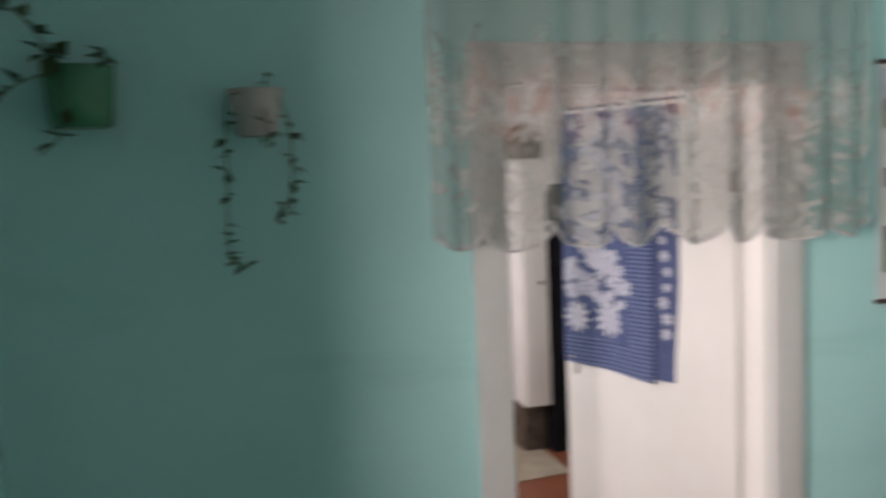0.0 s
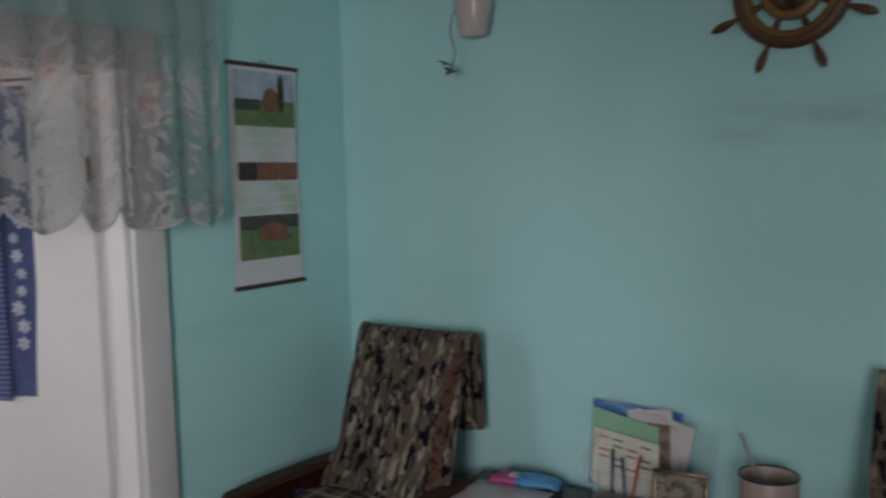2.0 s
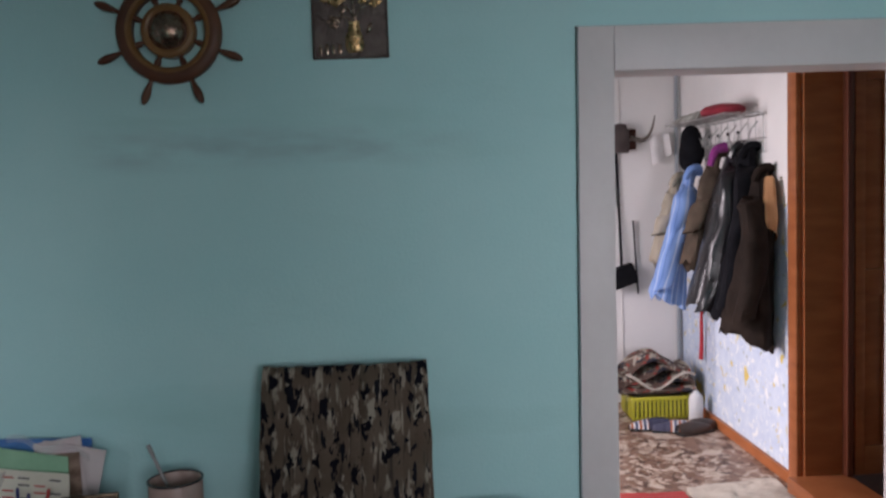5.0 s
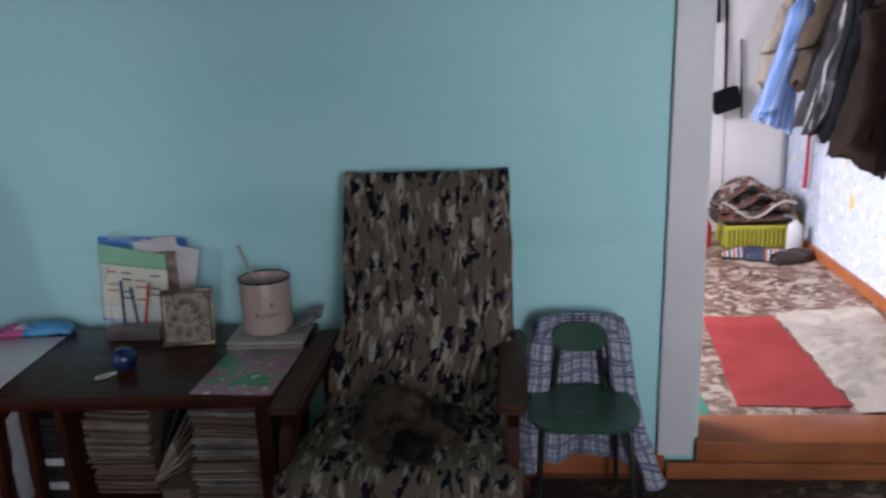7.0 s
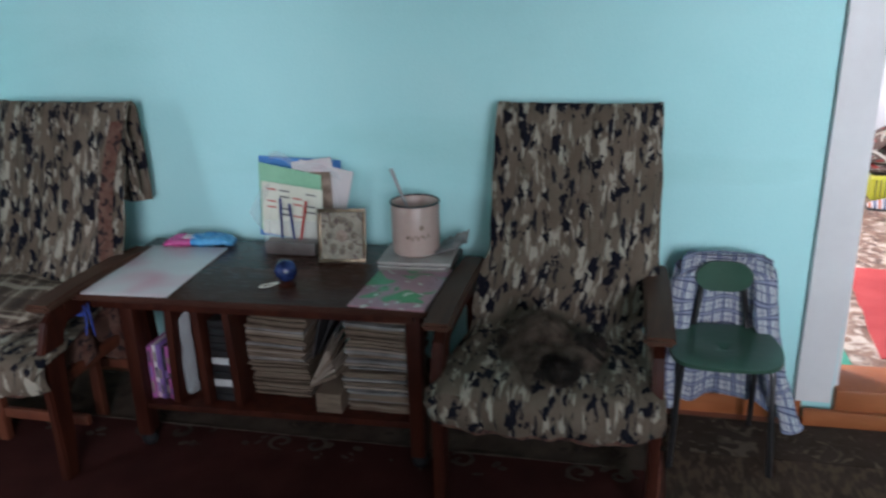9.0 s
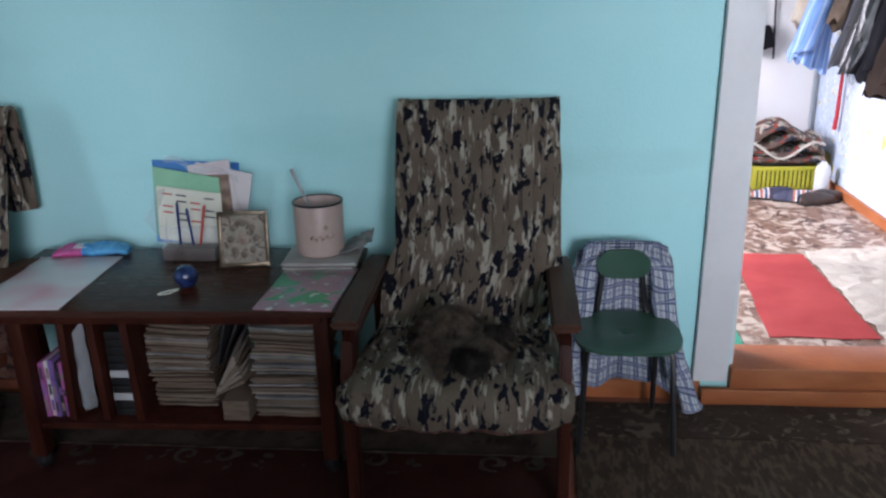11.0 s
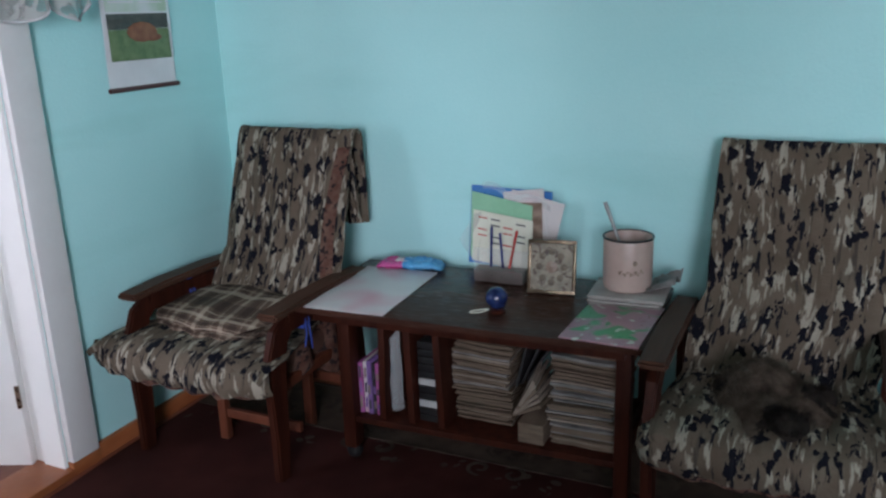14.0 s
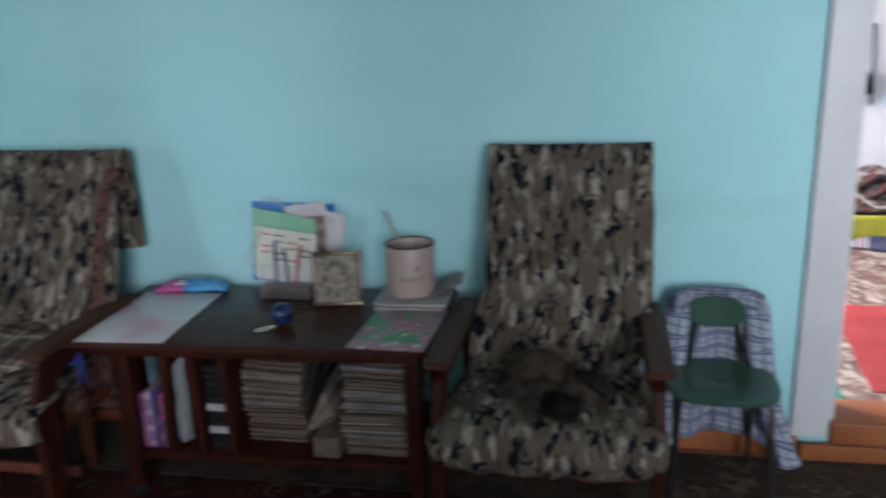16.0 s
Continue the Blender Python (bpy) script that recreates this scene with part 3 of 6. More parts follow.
# ---- armchairs with fleece covers ----
# paler than WOOD: the armrests' sheen is put into the base colour
ARM_SHEEN = surface("armrest_wood_with_sheen", (0.058, 0.027, 0.018), (0.085, 0.040, 0.026), 5.0, 0.45, 0.05, fine=40, stretch=(6, 0.8, 6), speck=0.25, spec=0.08)
BOLT = surface("pale_steel_bolt", (0.50, 0.50, 0.50), rough=0.4, bump=0, metal=0.6)
def armchair(x, y, label):
    c = thing("armchair", (x, y, 0), label, "armchair", "wooden armchairs beside the low table")
    for s in (-1, 1):
        xa, xb = sorted((s * 0.278, s * 0.309))
        path = [(-0.362, 0.0), (-0.352, 0.16), (-0.352, 0.32), (-0.345, 0.44), (-0.318, 0.505), (-0.265, 0.54)]
        part("front_leg", strip(path, [0.055, 0.07, 0.085, 0.095, 0.09, 0.07], xa, xb), WOOD, c)
        part("arm_rail", strip([(-0.27, 0.535), (-0.05, 0.53), (0.17, 0.515), (0.26, 0.50)], [0.072, 0.065, 0.06, 0.05], xa + 0.003, xb - 0.003), WOOD, c)
        part("rear_leg", strip([(0.20, 0.0), (0.17, 0.25), (0.15, 0.50)], [0.05, 0.06, 0.055], xa + 0.002, xb - 0.002), WOOD, c)
        pad = strip([(-0.37, 0.583), (-0.2, 0.588), (0.05, 0.583), (0.22, 0.572)], [0.024, 0.026, 0.026, 0.022], s * 0.292 - 0.040, s * 0.292 + 0.040, 0.008)
        part("bolt", rod((s * 0.292, -0.386, 0.425), (s * 0.292, -0.3965, 0.425), 0.006), BOLT, c, "small pale bolt head")
        part("armrest", pad, ARM_SHEEN, c, "flat dark brown armrest board")
    part("seat_frame", box((-0.27, -0.33, 0.285), (0.27, 0.17, 0.325), 0.006), WOOD_LIGHT, c)
    part("stretcher", box((-0.27, 0.13, 0.13), (0.27, 0.155, 0.165), 0.004), WOOD_LIGHT, c)
    part("seat", box((-0.255, -0.36, 0.326), (0.255, 0.14, 0.41), 0.03, seg=3), RUST, c, "worn reddish-brown seat cushion")
    bm = box((-0.222, -0.050, 0.0), (0.222, -0.015, 0.67), 0.014, m=Matrix.Translation((0, 0.125, 0.38)) @ Matrix.Rotation(radians(-15), 4, "X"), seg=3)
    part("backrest", bm, RUST, c)
    return c


def fleece_cover(x, y, label, shift=0.0, flare=0.0, seed=0.0, leftout=0.0):
    """A fleece laid over back and seat, in one piece."""
    prof = spline([(0, 0.306, 0.72), (0, 0.302, 0.92), (0, 0.298, 1.038), (0, 0.276, 1.073), (0, 0.245, 1.066), (0, 0.205, 0.97), (0, 0.145, 0.78), (0, 0.085, 0.60), (0, 0.045, 0.475),
                   (0, 0.0, 0.435), (0, -0.13, 0.437), (0, -0.30, 0.455), (0, -0.41, 0.452), (0, -0.462, 0.428), (0, -0.475, 0.385), (0, -0.462, 0.345)], 90)
    length = [0.0]
    for a, b in zip(prof, prof[1:]):
        length.append(length[-1] + (b - a).length)
    total = length[-1]

    def place(u, v):
        k = v * (len(prof) - 1)
        i = min(int(k), len(prof) - 2)
        p = prof[i].lerp(prof[i + 1], k - i)
        s = length[i] + (k - i) * (length[i + 1] - length[i])
        back = max(0.0, min(1.0, (p.z - 0.44) / 0.2))
        front = max(0.0, min(1.0, (-p.y - 0.02) / 0.3))
        half = 0.262 + 0.02 * math.sin(math.pi * back) * (1 - front) - 0.006 * back + front * (0.045 + flare)
        half += 0.006 * wob(s, seed + (1 if u > 0.5 else 2), 0, 9.0)
        q = 2 * u - 1
        cx = shift * back + (leftout * front if q < 0 else 0) * abs(q)
        px = cx + q * half
        side = abs(q) ** 6
        fold = 0.010 * wob(q * 2.2, s * 1.3, seed, 2.0) + 0.005 * math.sin(q * 21 + 4 * wob(s, seed, 0, 2.5)) * (0.35 + front)
        dz = fold * (1 - back) - side * (0.035 * front)
        dy = (fold * 1.3 + 0.004 * math.sin(q * 34 + 5 * wob(q, s * 0.6, seed, 2.0))) * back + side * 0.03 * back
        if p.z < 0.43 and p.y < -0.4:
            dy = -0.009 * math.sin(q * 19 + seed + 2 * wob(q * 3, seed)) * min(1, (0.43 - p.z) / 0.08) + 0.06 * side
            dz = -0.012 * wob(q * 9, seed, 1.0) * min(1, (0.43 - p.z) / 0.1)
        return Vector((px, p.y + dy, p.z + dz)), (0.5 + q * half + seed * 0.37, s + seed * 0.21)

    ob = part("fleece_cover", sheet(44, 120, place, thick=-0.010), CAMO)
    ob.location = (x, y, 0)
    return tagged(ob, label, "blanket", "fleece covers on the armchairs")


def front_hem(cover, seed):
    """The rusty underside showing along the front edge."""
    def place(u, v):
        q = 2 * u - 1
        side = abs(q) ** 6
        return Vector((q * 0.285, -0.462 - 0.009 * math.sin(q * 19 + seed + 2 * wob(q * 3, seed)) + 0.055 * side, 0.350 - 0.018 * v - 0.010 * wob(q * 9, seed, 1.0))), (u * 0.6, v * 0.03)
    part("rusty_hem", sheet(40, 3, place, thick=0.006), RUST, cover, "rusty red worn hem")


RX, RY, LX, LY = 2.195, -0.36, 0.405, -0.42
armchair(RX, RY, "dark lacquered wooden armchair beside a small green chair")
la = armchair(LX + 0.02, LY, "dark lacquered wooden armchair with ribboned arms in the corner")
rc = fleece_cover(RX, RY, "taupe fleece cover with black and cream spots over an armchair", shift=0.036, seed=0.0)
lc = fleece_cover(LX, LY, "taupe spotted fleece cover with a rusty hem on the corner armchair", shift=0.035, seed=3.0, leftout=-0.06, flare=0.03)

front_hem(rc, 0.0)
front_hem(lc, 3.0)
part("inner_leg", box((-0.085, -0.215, 0.0), (-0.05, -0.185, 0.285), 0.004), WOOD_LIGHT, la, "lighter reddish inner leg")
part("inner_leg", box((0.15, -0.015, 0.0), (0.185, 0.015, 0.285), 0.004), WOOD_LIGHT, la, "lighter reddish inner leg")
part("inner_rail", box((-0.049, -0.21, 0.10), (0.27, -0.19, 0.135), 0.004), WOOD_LIGHT, la)


# ---- low table with a shelf ----
TX0, TX1, TY0, TY1, TZ = 0.715, 1.862, -0.612, -0.055, 0.578
table = thing("low_table", (0, 0, 0), "dark polished low wooden table with an open lower shelf", "table")
part("tabletop", box((TX0, TY0, TZ - 0.022), (TX1, TY1, TZ), 0.005), WOOD_TOP, table, "glossy dark brown tabletop")
part("apron", box((TX0 + 0.06, TY0 + 0.03, TZ - 0.055), (TX1 - 0.06, TY0 + 0.05, TZ - 0.0225), 0.003), WOOD, table)
for xx in (0.850, 1.772):
    part("side_leg", box((xx, TY0 + 0.05, 0.06), (xx + 0.045, TY0 + 0.11, TZ - 0.0225), 0.005), WOOD, table)
    part("side_leg", box((xx, TY1 - 0.11, 0.06), (xx + 0.045, TY1 - 0.05, TZ - 0.0225), 0.005), WOOD, table)
    part("side_rail", box((xx + 0.01, TY0 + 0.112, 0.16), (xx + 0.035, TY1 - 0.112, 0.20), 0.004), WOOD, table)
part("shelf", box((0.86, TY0 + 0.06, 0.156), (1.80, TY1 - 0.05, 0.178), 0.004), WOOD, table, "dark brown lower shelf")
for xx, yy in ((0.872, TY0 + 0.08), (1.795, TY0 + 0.08), (0.872, TY1 - 0.08), (1.795, TY1 - 0.08)):
    bm = lathe([(0.0, 0.0), (0.02, 0.002), (0.028, 0.02), (0.022, 0.045), (0.012, 0.06), (0.0, 0.06)], 14, m=Matrix.Translation((xx, yy, 0.017)))
    part("caster", bm, surface("black_caster", (0.010, 0.010, 0.011), rough=0.7, spec=0.2) if "black_caster" not in bpy.data.materials else bpy.data.materials["black_caster"], table)
for xx, lean in ((0.990, 0.012), (1.100, -0.01), (1.208, -0.015)):
    bm = box((xx - 0.013, TY0 + 0.075, 0.1785), (xx + 0.011, TY1 - 0.09, TZ - 0.023), 0.003)
    for v in bm.verts:
        v.co.x += lean * (v.co.z - 0.15) / 0.4
    part("divider", bm, WOOD, table)

turn = radians(1.8)
table.rotation_euler = (0, 0, turn)
table.location = Vector((TX1, TY0, 0)) - Matrix.Rotation(turn, 3, "Z") @ Vector((TX1, TY0, 0))

# ---- ship's wheel on the wall ----
WHEEL_WOOD = surface("varnished_wheel_wood", (0.085, 0.028, 0.013), (0.14, 0.052, 0.021), 8, 0.45, 0.05, fine=50, speck=0.3)
WHEEL_RING = surface("honey_varnished_ring", (0.20, 0.10, 0.035), (0.28, 0.145, 0.05), 8, 0.35, 0.05, fine=50)
BRONZE = surface("dull_bronze", (0.22, 0.16, 0.12), (0.32, 0.24, 0.18), 12, 0.27, 0.05, metal=0.9)
wheel = thing("ship_wheel", (1.728, 0.0, 2.138), "varnished brown wooden ship's wheel with eight handles hung on the wall", "wall decoration")
face = Matrix.Rotation(radians(90), 4, "X")
part("rim", lathe([(0.112, 0.012), (0.112, 0.036), (0.118, 0.042), (0.135, 0.046), (0.153, 0.042), (0.161, 0.034), (0.161, 0.014), (0.155, 0.010), (0.118, 0.010)], 56, m=face, close=True), WHEEL_WOOD, wheel)
part("rim_inlay", lathe([(0.112, 0.037), (0.120, 0.0475), (0.129, 0.0485), (0.129, 0.045), (0.115, 0.035)], 56, m=face, close=True), WHEEL_RING, wheel, "lighter honey-brown inlay")
part("inner_ring", lathe([(0.060, 0.012), (0.060, 0.044), (0.068, 0.048), (0.078, 0.046), (0.083, 0.040), (0.083, 0.012)], 48, m=face, close=True), WHEEL_RING, wheel, "honey-brown inner ring")
part("hub", lathe([(0.0, 0.002), (0.0598, 0.002), (0.0598, 0.040), (0.050, 0.043), (0.0, 0.043)], 40, m=face), WHEEL_WOOD, wheel)
part("hub_dome", lathe([(0.055, 0.042), (0.053, 0.051), (0.043, 0.063), (0.026, 0.072), (0.0, 0.075)], 36, m=face), BRONZE, wheel, "shiny bronze dome")
for k in range(8):
    a = radians(22.5 + 45 * k)
    m = Matrix.Rotation(-a, 4, "Y") @ Matrix.Rotation(radians(90), 4, "Y")
    m = Matrix.Translation((0, -0.028, 0)) @ m
    part("spoke", lathe([(0.0, 0.080), (0.010, 0.080), (0.007, 0.090), (0.010, 0.098), (0.010, 0.114), (0.0, 0.114)], 12, m=m), WHEEL_WOOD, wheel)
    part("handle", lathe([(0.0, 0.156), (0.008, 0.156), (0.0065, 0.168), (0.010, 0.185), (0.0135, 0.208), (0.011, 0.226), (0.006, 0.238), (0.0, 0.242)], 14, m=m), WHEEL_WOOD, wheel)

# ---- embossed plaque ----
GOLD = surface("rubbed_gold_relief", (0.38, 0.25, 0.11), (0.62, 0.45, 0.23), 60, 0.28, 0.5, metal=0.95)
PLAQUE = surface("dark_chased_copper", (0.10, 0.082, 0.074), (0.155, 0.13, 0.115), 18, 0.42, 0.5, metal=0.55, fine=120)
plaque = thing("embossed_plaque", (2.285, 0.0, 2.19), "dark embossed copper plaque with a golden flower vase", "wall decoration")


def relief(u, v):
    x, z = (u - 0.5) * 0.238, (v - 0.5) * 0.296
    h = 0.008 + 0.0016 * wob(x, z, 0, 70)
    if min(u, 1 - u) < 0.03 or min(v, 1 - v) < 0.025:
        h += 0.005 + 0.002 * math.sin((u + v) * 160)
    h += 0.004 * max(0, wob(x, z, 2, 28)) * (0.3 + v)
    return Vector((x, -h, z)), (x, z)


bm = sheet(64, 80, relief)
box((-0.119, -0.006, -0.148), (0.119, 0.0, 0.148), bm=bm)
part("panel", bm, PLAQUE, plaque)
vase = Matrix.Translation((0.012, -0.008, -0.118)) @ Matrix.Diagonal((1, 0.5, 1, 1))
part("vase", lathe([(0.0, -0.012), (0.020, -0.012), (0.028, 0.0), (0.030, 0.018), (0.027, 0.027), (0.029, 0.032), (0.025, 0.045), (0.019, 0.055), (0.020, 0.060), (0.016, 0.075), (0.019, 0.084), (0.0, 0.084)], 20, m=vase), GOLD, plaque, "gold embossed vase")
rr = random.Random(11)


def flower(cx, cz, r, petals, mat, name):
    bm = bmesh.new()
    for k in range(petals):
        a = 2 * math.pi * k / petals + rr.uniform(-0.2, 0.2)
        q = r * rr.uniform(0.45, 0.75)
        bmesh.ops.create_icosphere(bm, subdivisions=1, radius=r * rr.uniform(0.3, 0.45), matrix=Matrix.Translation((cx + q * math.cos(a), -0.010, cz + q * math.sin(a))) @ Matrix.Diagonal((1, 0.45, 0.8, 1)))
    bmesh.ops.create_icosphere(bm, subdivisions=1, radius=r * 0.4, matrix=Matrix.Translation((cx, -0.012, cz)) @ Matrix.Diagonal((1, 0.6, 1, 1)))
    part(name, bm, mat, plaque)


flower(-0.052, 0.055, 0.050, 11, GOLD, "flower")
flower(0.070, 0.045, 0.043, 10, GOLD, "flower")
flower(-0.050, -0.035, 0.026, 6, BRONZE, "flower")
for cx, cz, a in ((-0.02, 0.11, 0.5), (0.01, 0.118, 0.0), (0.075, 0.105, -0.6), (-0.085, 0.095, 0.9), (0.06, -0.055, 0.4), (-0.02, 0.0, 0.7)):
    bm = bmesh.new()
    bmesh.ops.create_icosphere(bm, subdivisions=2, radius=0.014, matrix=Matrix.Translation((cx, -0.010, cz)) @ Matrix.Rotation(a, 4, "Y") @ Matrix.Diagonal((0.5, 0.4, 1.4, 1)))
    part("leaf", bm, GOLD if cz > 0.09 else BRONZE, plaque)
for k, cx in enumerate((-0.095, -0.075, -0.055, -0.035)):
    bm = bmesh.new()
    bmesh.ops.create_icosphere(bm, subdivisions=1, radius=0.010, matrix=Matrix.Translation((cx, -0.009, -0.118)) @ Matrix.Diagonal((0.7, 0.4, 1.9, 1)))
    part("leaf", bm, BRONZE, plaque)

for pts in ([(0.012, -0.012, -0.03), (0.0, -0.014, 0.0), (-0.045, -0.012, 0.03)], [(0.014, -0.012, -0.03), (0.03, -0.014, 0.0), (0.066, -0.012, 0.025)], [(0.012, -0.012, -0.03), (0.012, -0.013, 0.03), (0.006, -0.012, 0.11)], [(0.01, -0.012, -0.03), (-0.02, -0.013, -0.02), (-0.05, -0.012, -0.03)]):
    part("stem", wire(spline(pts, 12), 0.0028, n=6), BRONZE, plaque)
for k in range(26):
    cx, cz = rr.uniform(-0.10, 0.10), rr.uniform(-0.02, 0.13)
    bm = bmesh.new()
    bmesh.ops.create_icosphere(bm, subdivisions=1, radius=rr.uniform(0.006, 0.012), matrix=Matrix.Translation((cx, -0.009, cz)) @ Matrix.Rotation(rr.uniform(0, 3), 4, "Y") @ Matrix.Diagonal((0.6, 0.5, 1.7, 1)))
    part("leaf", bm, GOLD if abs(cx) > 0.03 and cz > 0.06 else PLAQUE, plaque)

# ---- wall calendar ----
PAPER = surface("white_calendar_paper", (0.70, 0.70, 0.72), (0.76, 0.76, 0.78), 8, 0.5, 0.02, spec=0.3)
BAR = surface("dark_red_brown_bar", (0.07, 0.018, 0.018), rough=0.35)
PIC_SKY = surface("calendar_sky", (0.32, 0.42, 0.56), (0.55, 0.60, 0.66), 16, 0.4, 0)
PIC_GRASS = surface("calendar_meadow", (0.10, 0.17, 0.07), (0.17, 0.24, 0.11), 30, 0.4, 0)
PIC_DARK = surface("calendar_dark_hedge", (0.045, 0.05, 0.045), (0.09, 0.085, 0.075), 30, 0.4, 0)
PIC_BROWN = surface("calendar_chestnut_shape", (0.22, 0.075, 0.04), (0.30, 0.12, 0.06), 40, 0.4, 0)
PIC_BLACK = surface("calendar_dark_shape", (0.03, 0.02, 0.02), (0.08, 0.045, 0.03), 40, 0.4, 0)
GRID_A = surface("calendar_grid_tint", (0.46, 0.58, 0.44), (0.70, 0.72, 0.74), 7, 0.5, 0, stretch=(1, 1, 0.6))
cal = thing("wall_calendar", (0.0, -0.442, 1.66), "long hanging paper calendar with three meadow pictures and dark bars", "calendar")


def cal_sheet(u, v):
    y, z = (u - 0.5) * 0.325, -0.395 + v * 0.785
    return Vector((0.006 + 0.006 * math.sin(v * 5) ** 2 + 0.002 * u, y, z)), (y, z)


part("sheet", sheet(6, 30, cal_sheet, thick=0.0015), PAPER, cal)
part("top_bar", rod((0.010, -0.168, 0.397), (0.010, 0.168, 0.397), 0.0085), BAR, cal)
part("bottom_bar", rod((0.011, -0.168, -0.398), (0.011, 0.168, -0.398), 0.0085), BAR, cal)
part("hanger", wire([(0.006, -0.02, 0.405), (0.006, 0.0, 0.418), (0.006, 0.02, 0.405)], 0.002), GOLD, cal)


def flat(y0, y1, z0, z1, x):
    return box((x, y0, z0), (x + 0.0012, y1, z1))


def blob(y, z, ry, rz, x):
    bm = bmesh.new()
    bmesh.ops.create_icosphere(bm, subdivisions=2, radius=1, matrix=Matrix.Translation((x, y, z)) @ Matrix.Diagonal((0.001, ry, rz, 1)))
    return bm


XO = 0.0155
part("picture", flat(-0.145, 0.145, 0.275, 0.375, XO), PIC_SKY, cal)
part("picture", flat(-0.145, 0.145, 0.18, 0.2745, XO), PIC_GRASS, cal)
part("picture", flat(-0.145, -0.03, 0.235, 0.275, XO + 0.0015), PIC_DARK, cal)
part("picture_shape", blob(0.025, 0.275, 0.04, 0.045, XO + 0.003), PIC_BROWN, cal)
part("picture_shape", blob(0.075, 0.30, 0.018, 0.07, XO + 0.003), PIC_BLACK, cal)
part("date_grid", flat(-0.145, 0.145, 0.06, 0.175, XO), GRID_A, cal)
for y0, mt in ((-0.14, PIC_BLACK), (-0.042, PIC_BROWN), (0.056, PIC_BROWN)):
    part("picture", flat(y0, y0 + 0.09, -0.015, 0.05, XO), mt, cal)
part("date_grid", flat(-0.145, 0.145, -0.135, -0.022, XO), GRID_A, cal)
part("picture", flat(-0.145, 0.145, -0.30, -0.195, XO), PIC_GRASS, cal)
part("picture", flat(-0.145, 0.145, -0.194, -0.142, XO), PIC_DARK, cal)
part("picture_shape", blob(0.01, -0.205, 0.075, 0.035, XO + 0.003), PIC_BROWN, cal)
part("picture_shape", blob(0.06, -0.225, 0.045, 0.014, XO + 0.003), PIC_BROWN, cal)
for r in range(5):
    for c in range(2):
        for z0 in (0.155, -0.04):
            y0 = -0.13 + 0.14 * c
            part("text_bar", flat(y0, y0 + 0.115, z0 - 0.02 * r - 0.006, z0 - 0.02 * r, XO + 0.0015), PAPER if r % 2 else GRID_A, cal)

# ---- kitchen door, towel, lace ----
DW = 0.79
door = tagged(new("door_1"), "white painted wooden door standing open into the kitchen", "door", kind="structure")
door.location, door.rotation_euler = (-0.138, -1.038, 0.03), (0, 0, radians(-67))
part("leaf", box((-0.02, -DW, 0.0), (0.02, 0.0, 1.95), 0.004), DOOR_WHITE, door)
part("hinge", rod((0.022, -0.004, 0.22), (0.022, -0.004, 0.30), 0.008), BRONZE, door)
part("hinge", rod((0.022, -0.004, 1.62), (0.022, -0.004, 1.70), 0.008), BRONZE, door)
part("latch", box((0.0202, -DW + 0.05, 0.88), (0.026, -DW + 0.065, 0.98), 0.002), surface("dull_steel", (0.45, 0.45, 0.44), rough=0.4, metal=0.8), door)
part("latch_pull", rod((0.0265, -DW + 0.0575, 0.955), (0.05, -DW + 0.0575, 0.955), 0.007), bpy.data.materials["dull_steel"], door)

TOWEL = surface("blue_towel_cloth", (0.085, 0.115, 0.235), (0.11, 0.145, 0.285), 20, 0.95, 0.5, fine=200, coords="UV", spec=0.1)
TOWEL_BAND = surface("ribbed_blue_towel_border", (0.065, 0.088, 0.185), (0.085, 0.115, 0.225), 20, 0.95, 0.5, fine=200, coords="UV", spec=0.1)
stripes(TOWEL_BAND, "Y", 0.017, ((0.0, 0.45, (0.20, 0.26, 0.45)),), amount=0.7)
TOWEL_MOTIF = surface("white_terry_flowers", (0.50, 0.53, 0.64), (0.62, 0.64, 0.73), 30, 0.95, 0.6, fine=200, spec=0.1)
towel = thing("towel", (-0.138, -1.038, 0.03), "blue terry towel with white flowers hung over the open door", "towel", rz=-67)


def towel_at(u, v, lift=0.0):
    y = -DW + 0.018 + u * 0.55
    z = 1.955 - v * 1.02
    x = 0.030 + 0.010 * math.sin(u * 9 + 1) * v + 0.006 * wob(u * 3, v * 2, 0.5) + lift
    z -= 0.03 * u * v
    if v < 0.06:
        x = 0.030 - (0.06 - v) * 0.8 + lift
        z = 1.957 - max(0, v - 0.02)
    return Vector((x, y, z)), (y, z)


part("cloth", sheet(20, 54, lambda u, v: towel_at(0.60 * u, 0.885 * v), thick=0.006), TOWEL, towel)
part("bottom_border", sheet(20, 8, lambda u, v: towel_at(0.60 * u, 0.885 + 0.115 * v), thick=0.006), TOWEL_BAND, towel, "ribbed blue lower border")
part("side_border", sheet(8, 60, lambda u, v: towel_at(0.60 + 0.21 * u, v), thick=0.006), TOWEL_BAND, towel, "ribbed blue side border")
part("cloth_fold", sheet(8, 50, lambda u, v: (towel_at(0.79 + 0.21 * u, v * 0.985, -0.010 if v > 0.06 else -0.002)[0], (u * 0.12, v)), thick=0.005), TOWEL, towel)


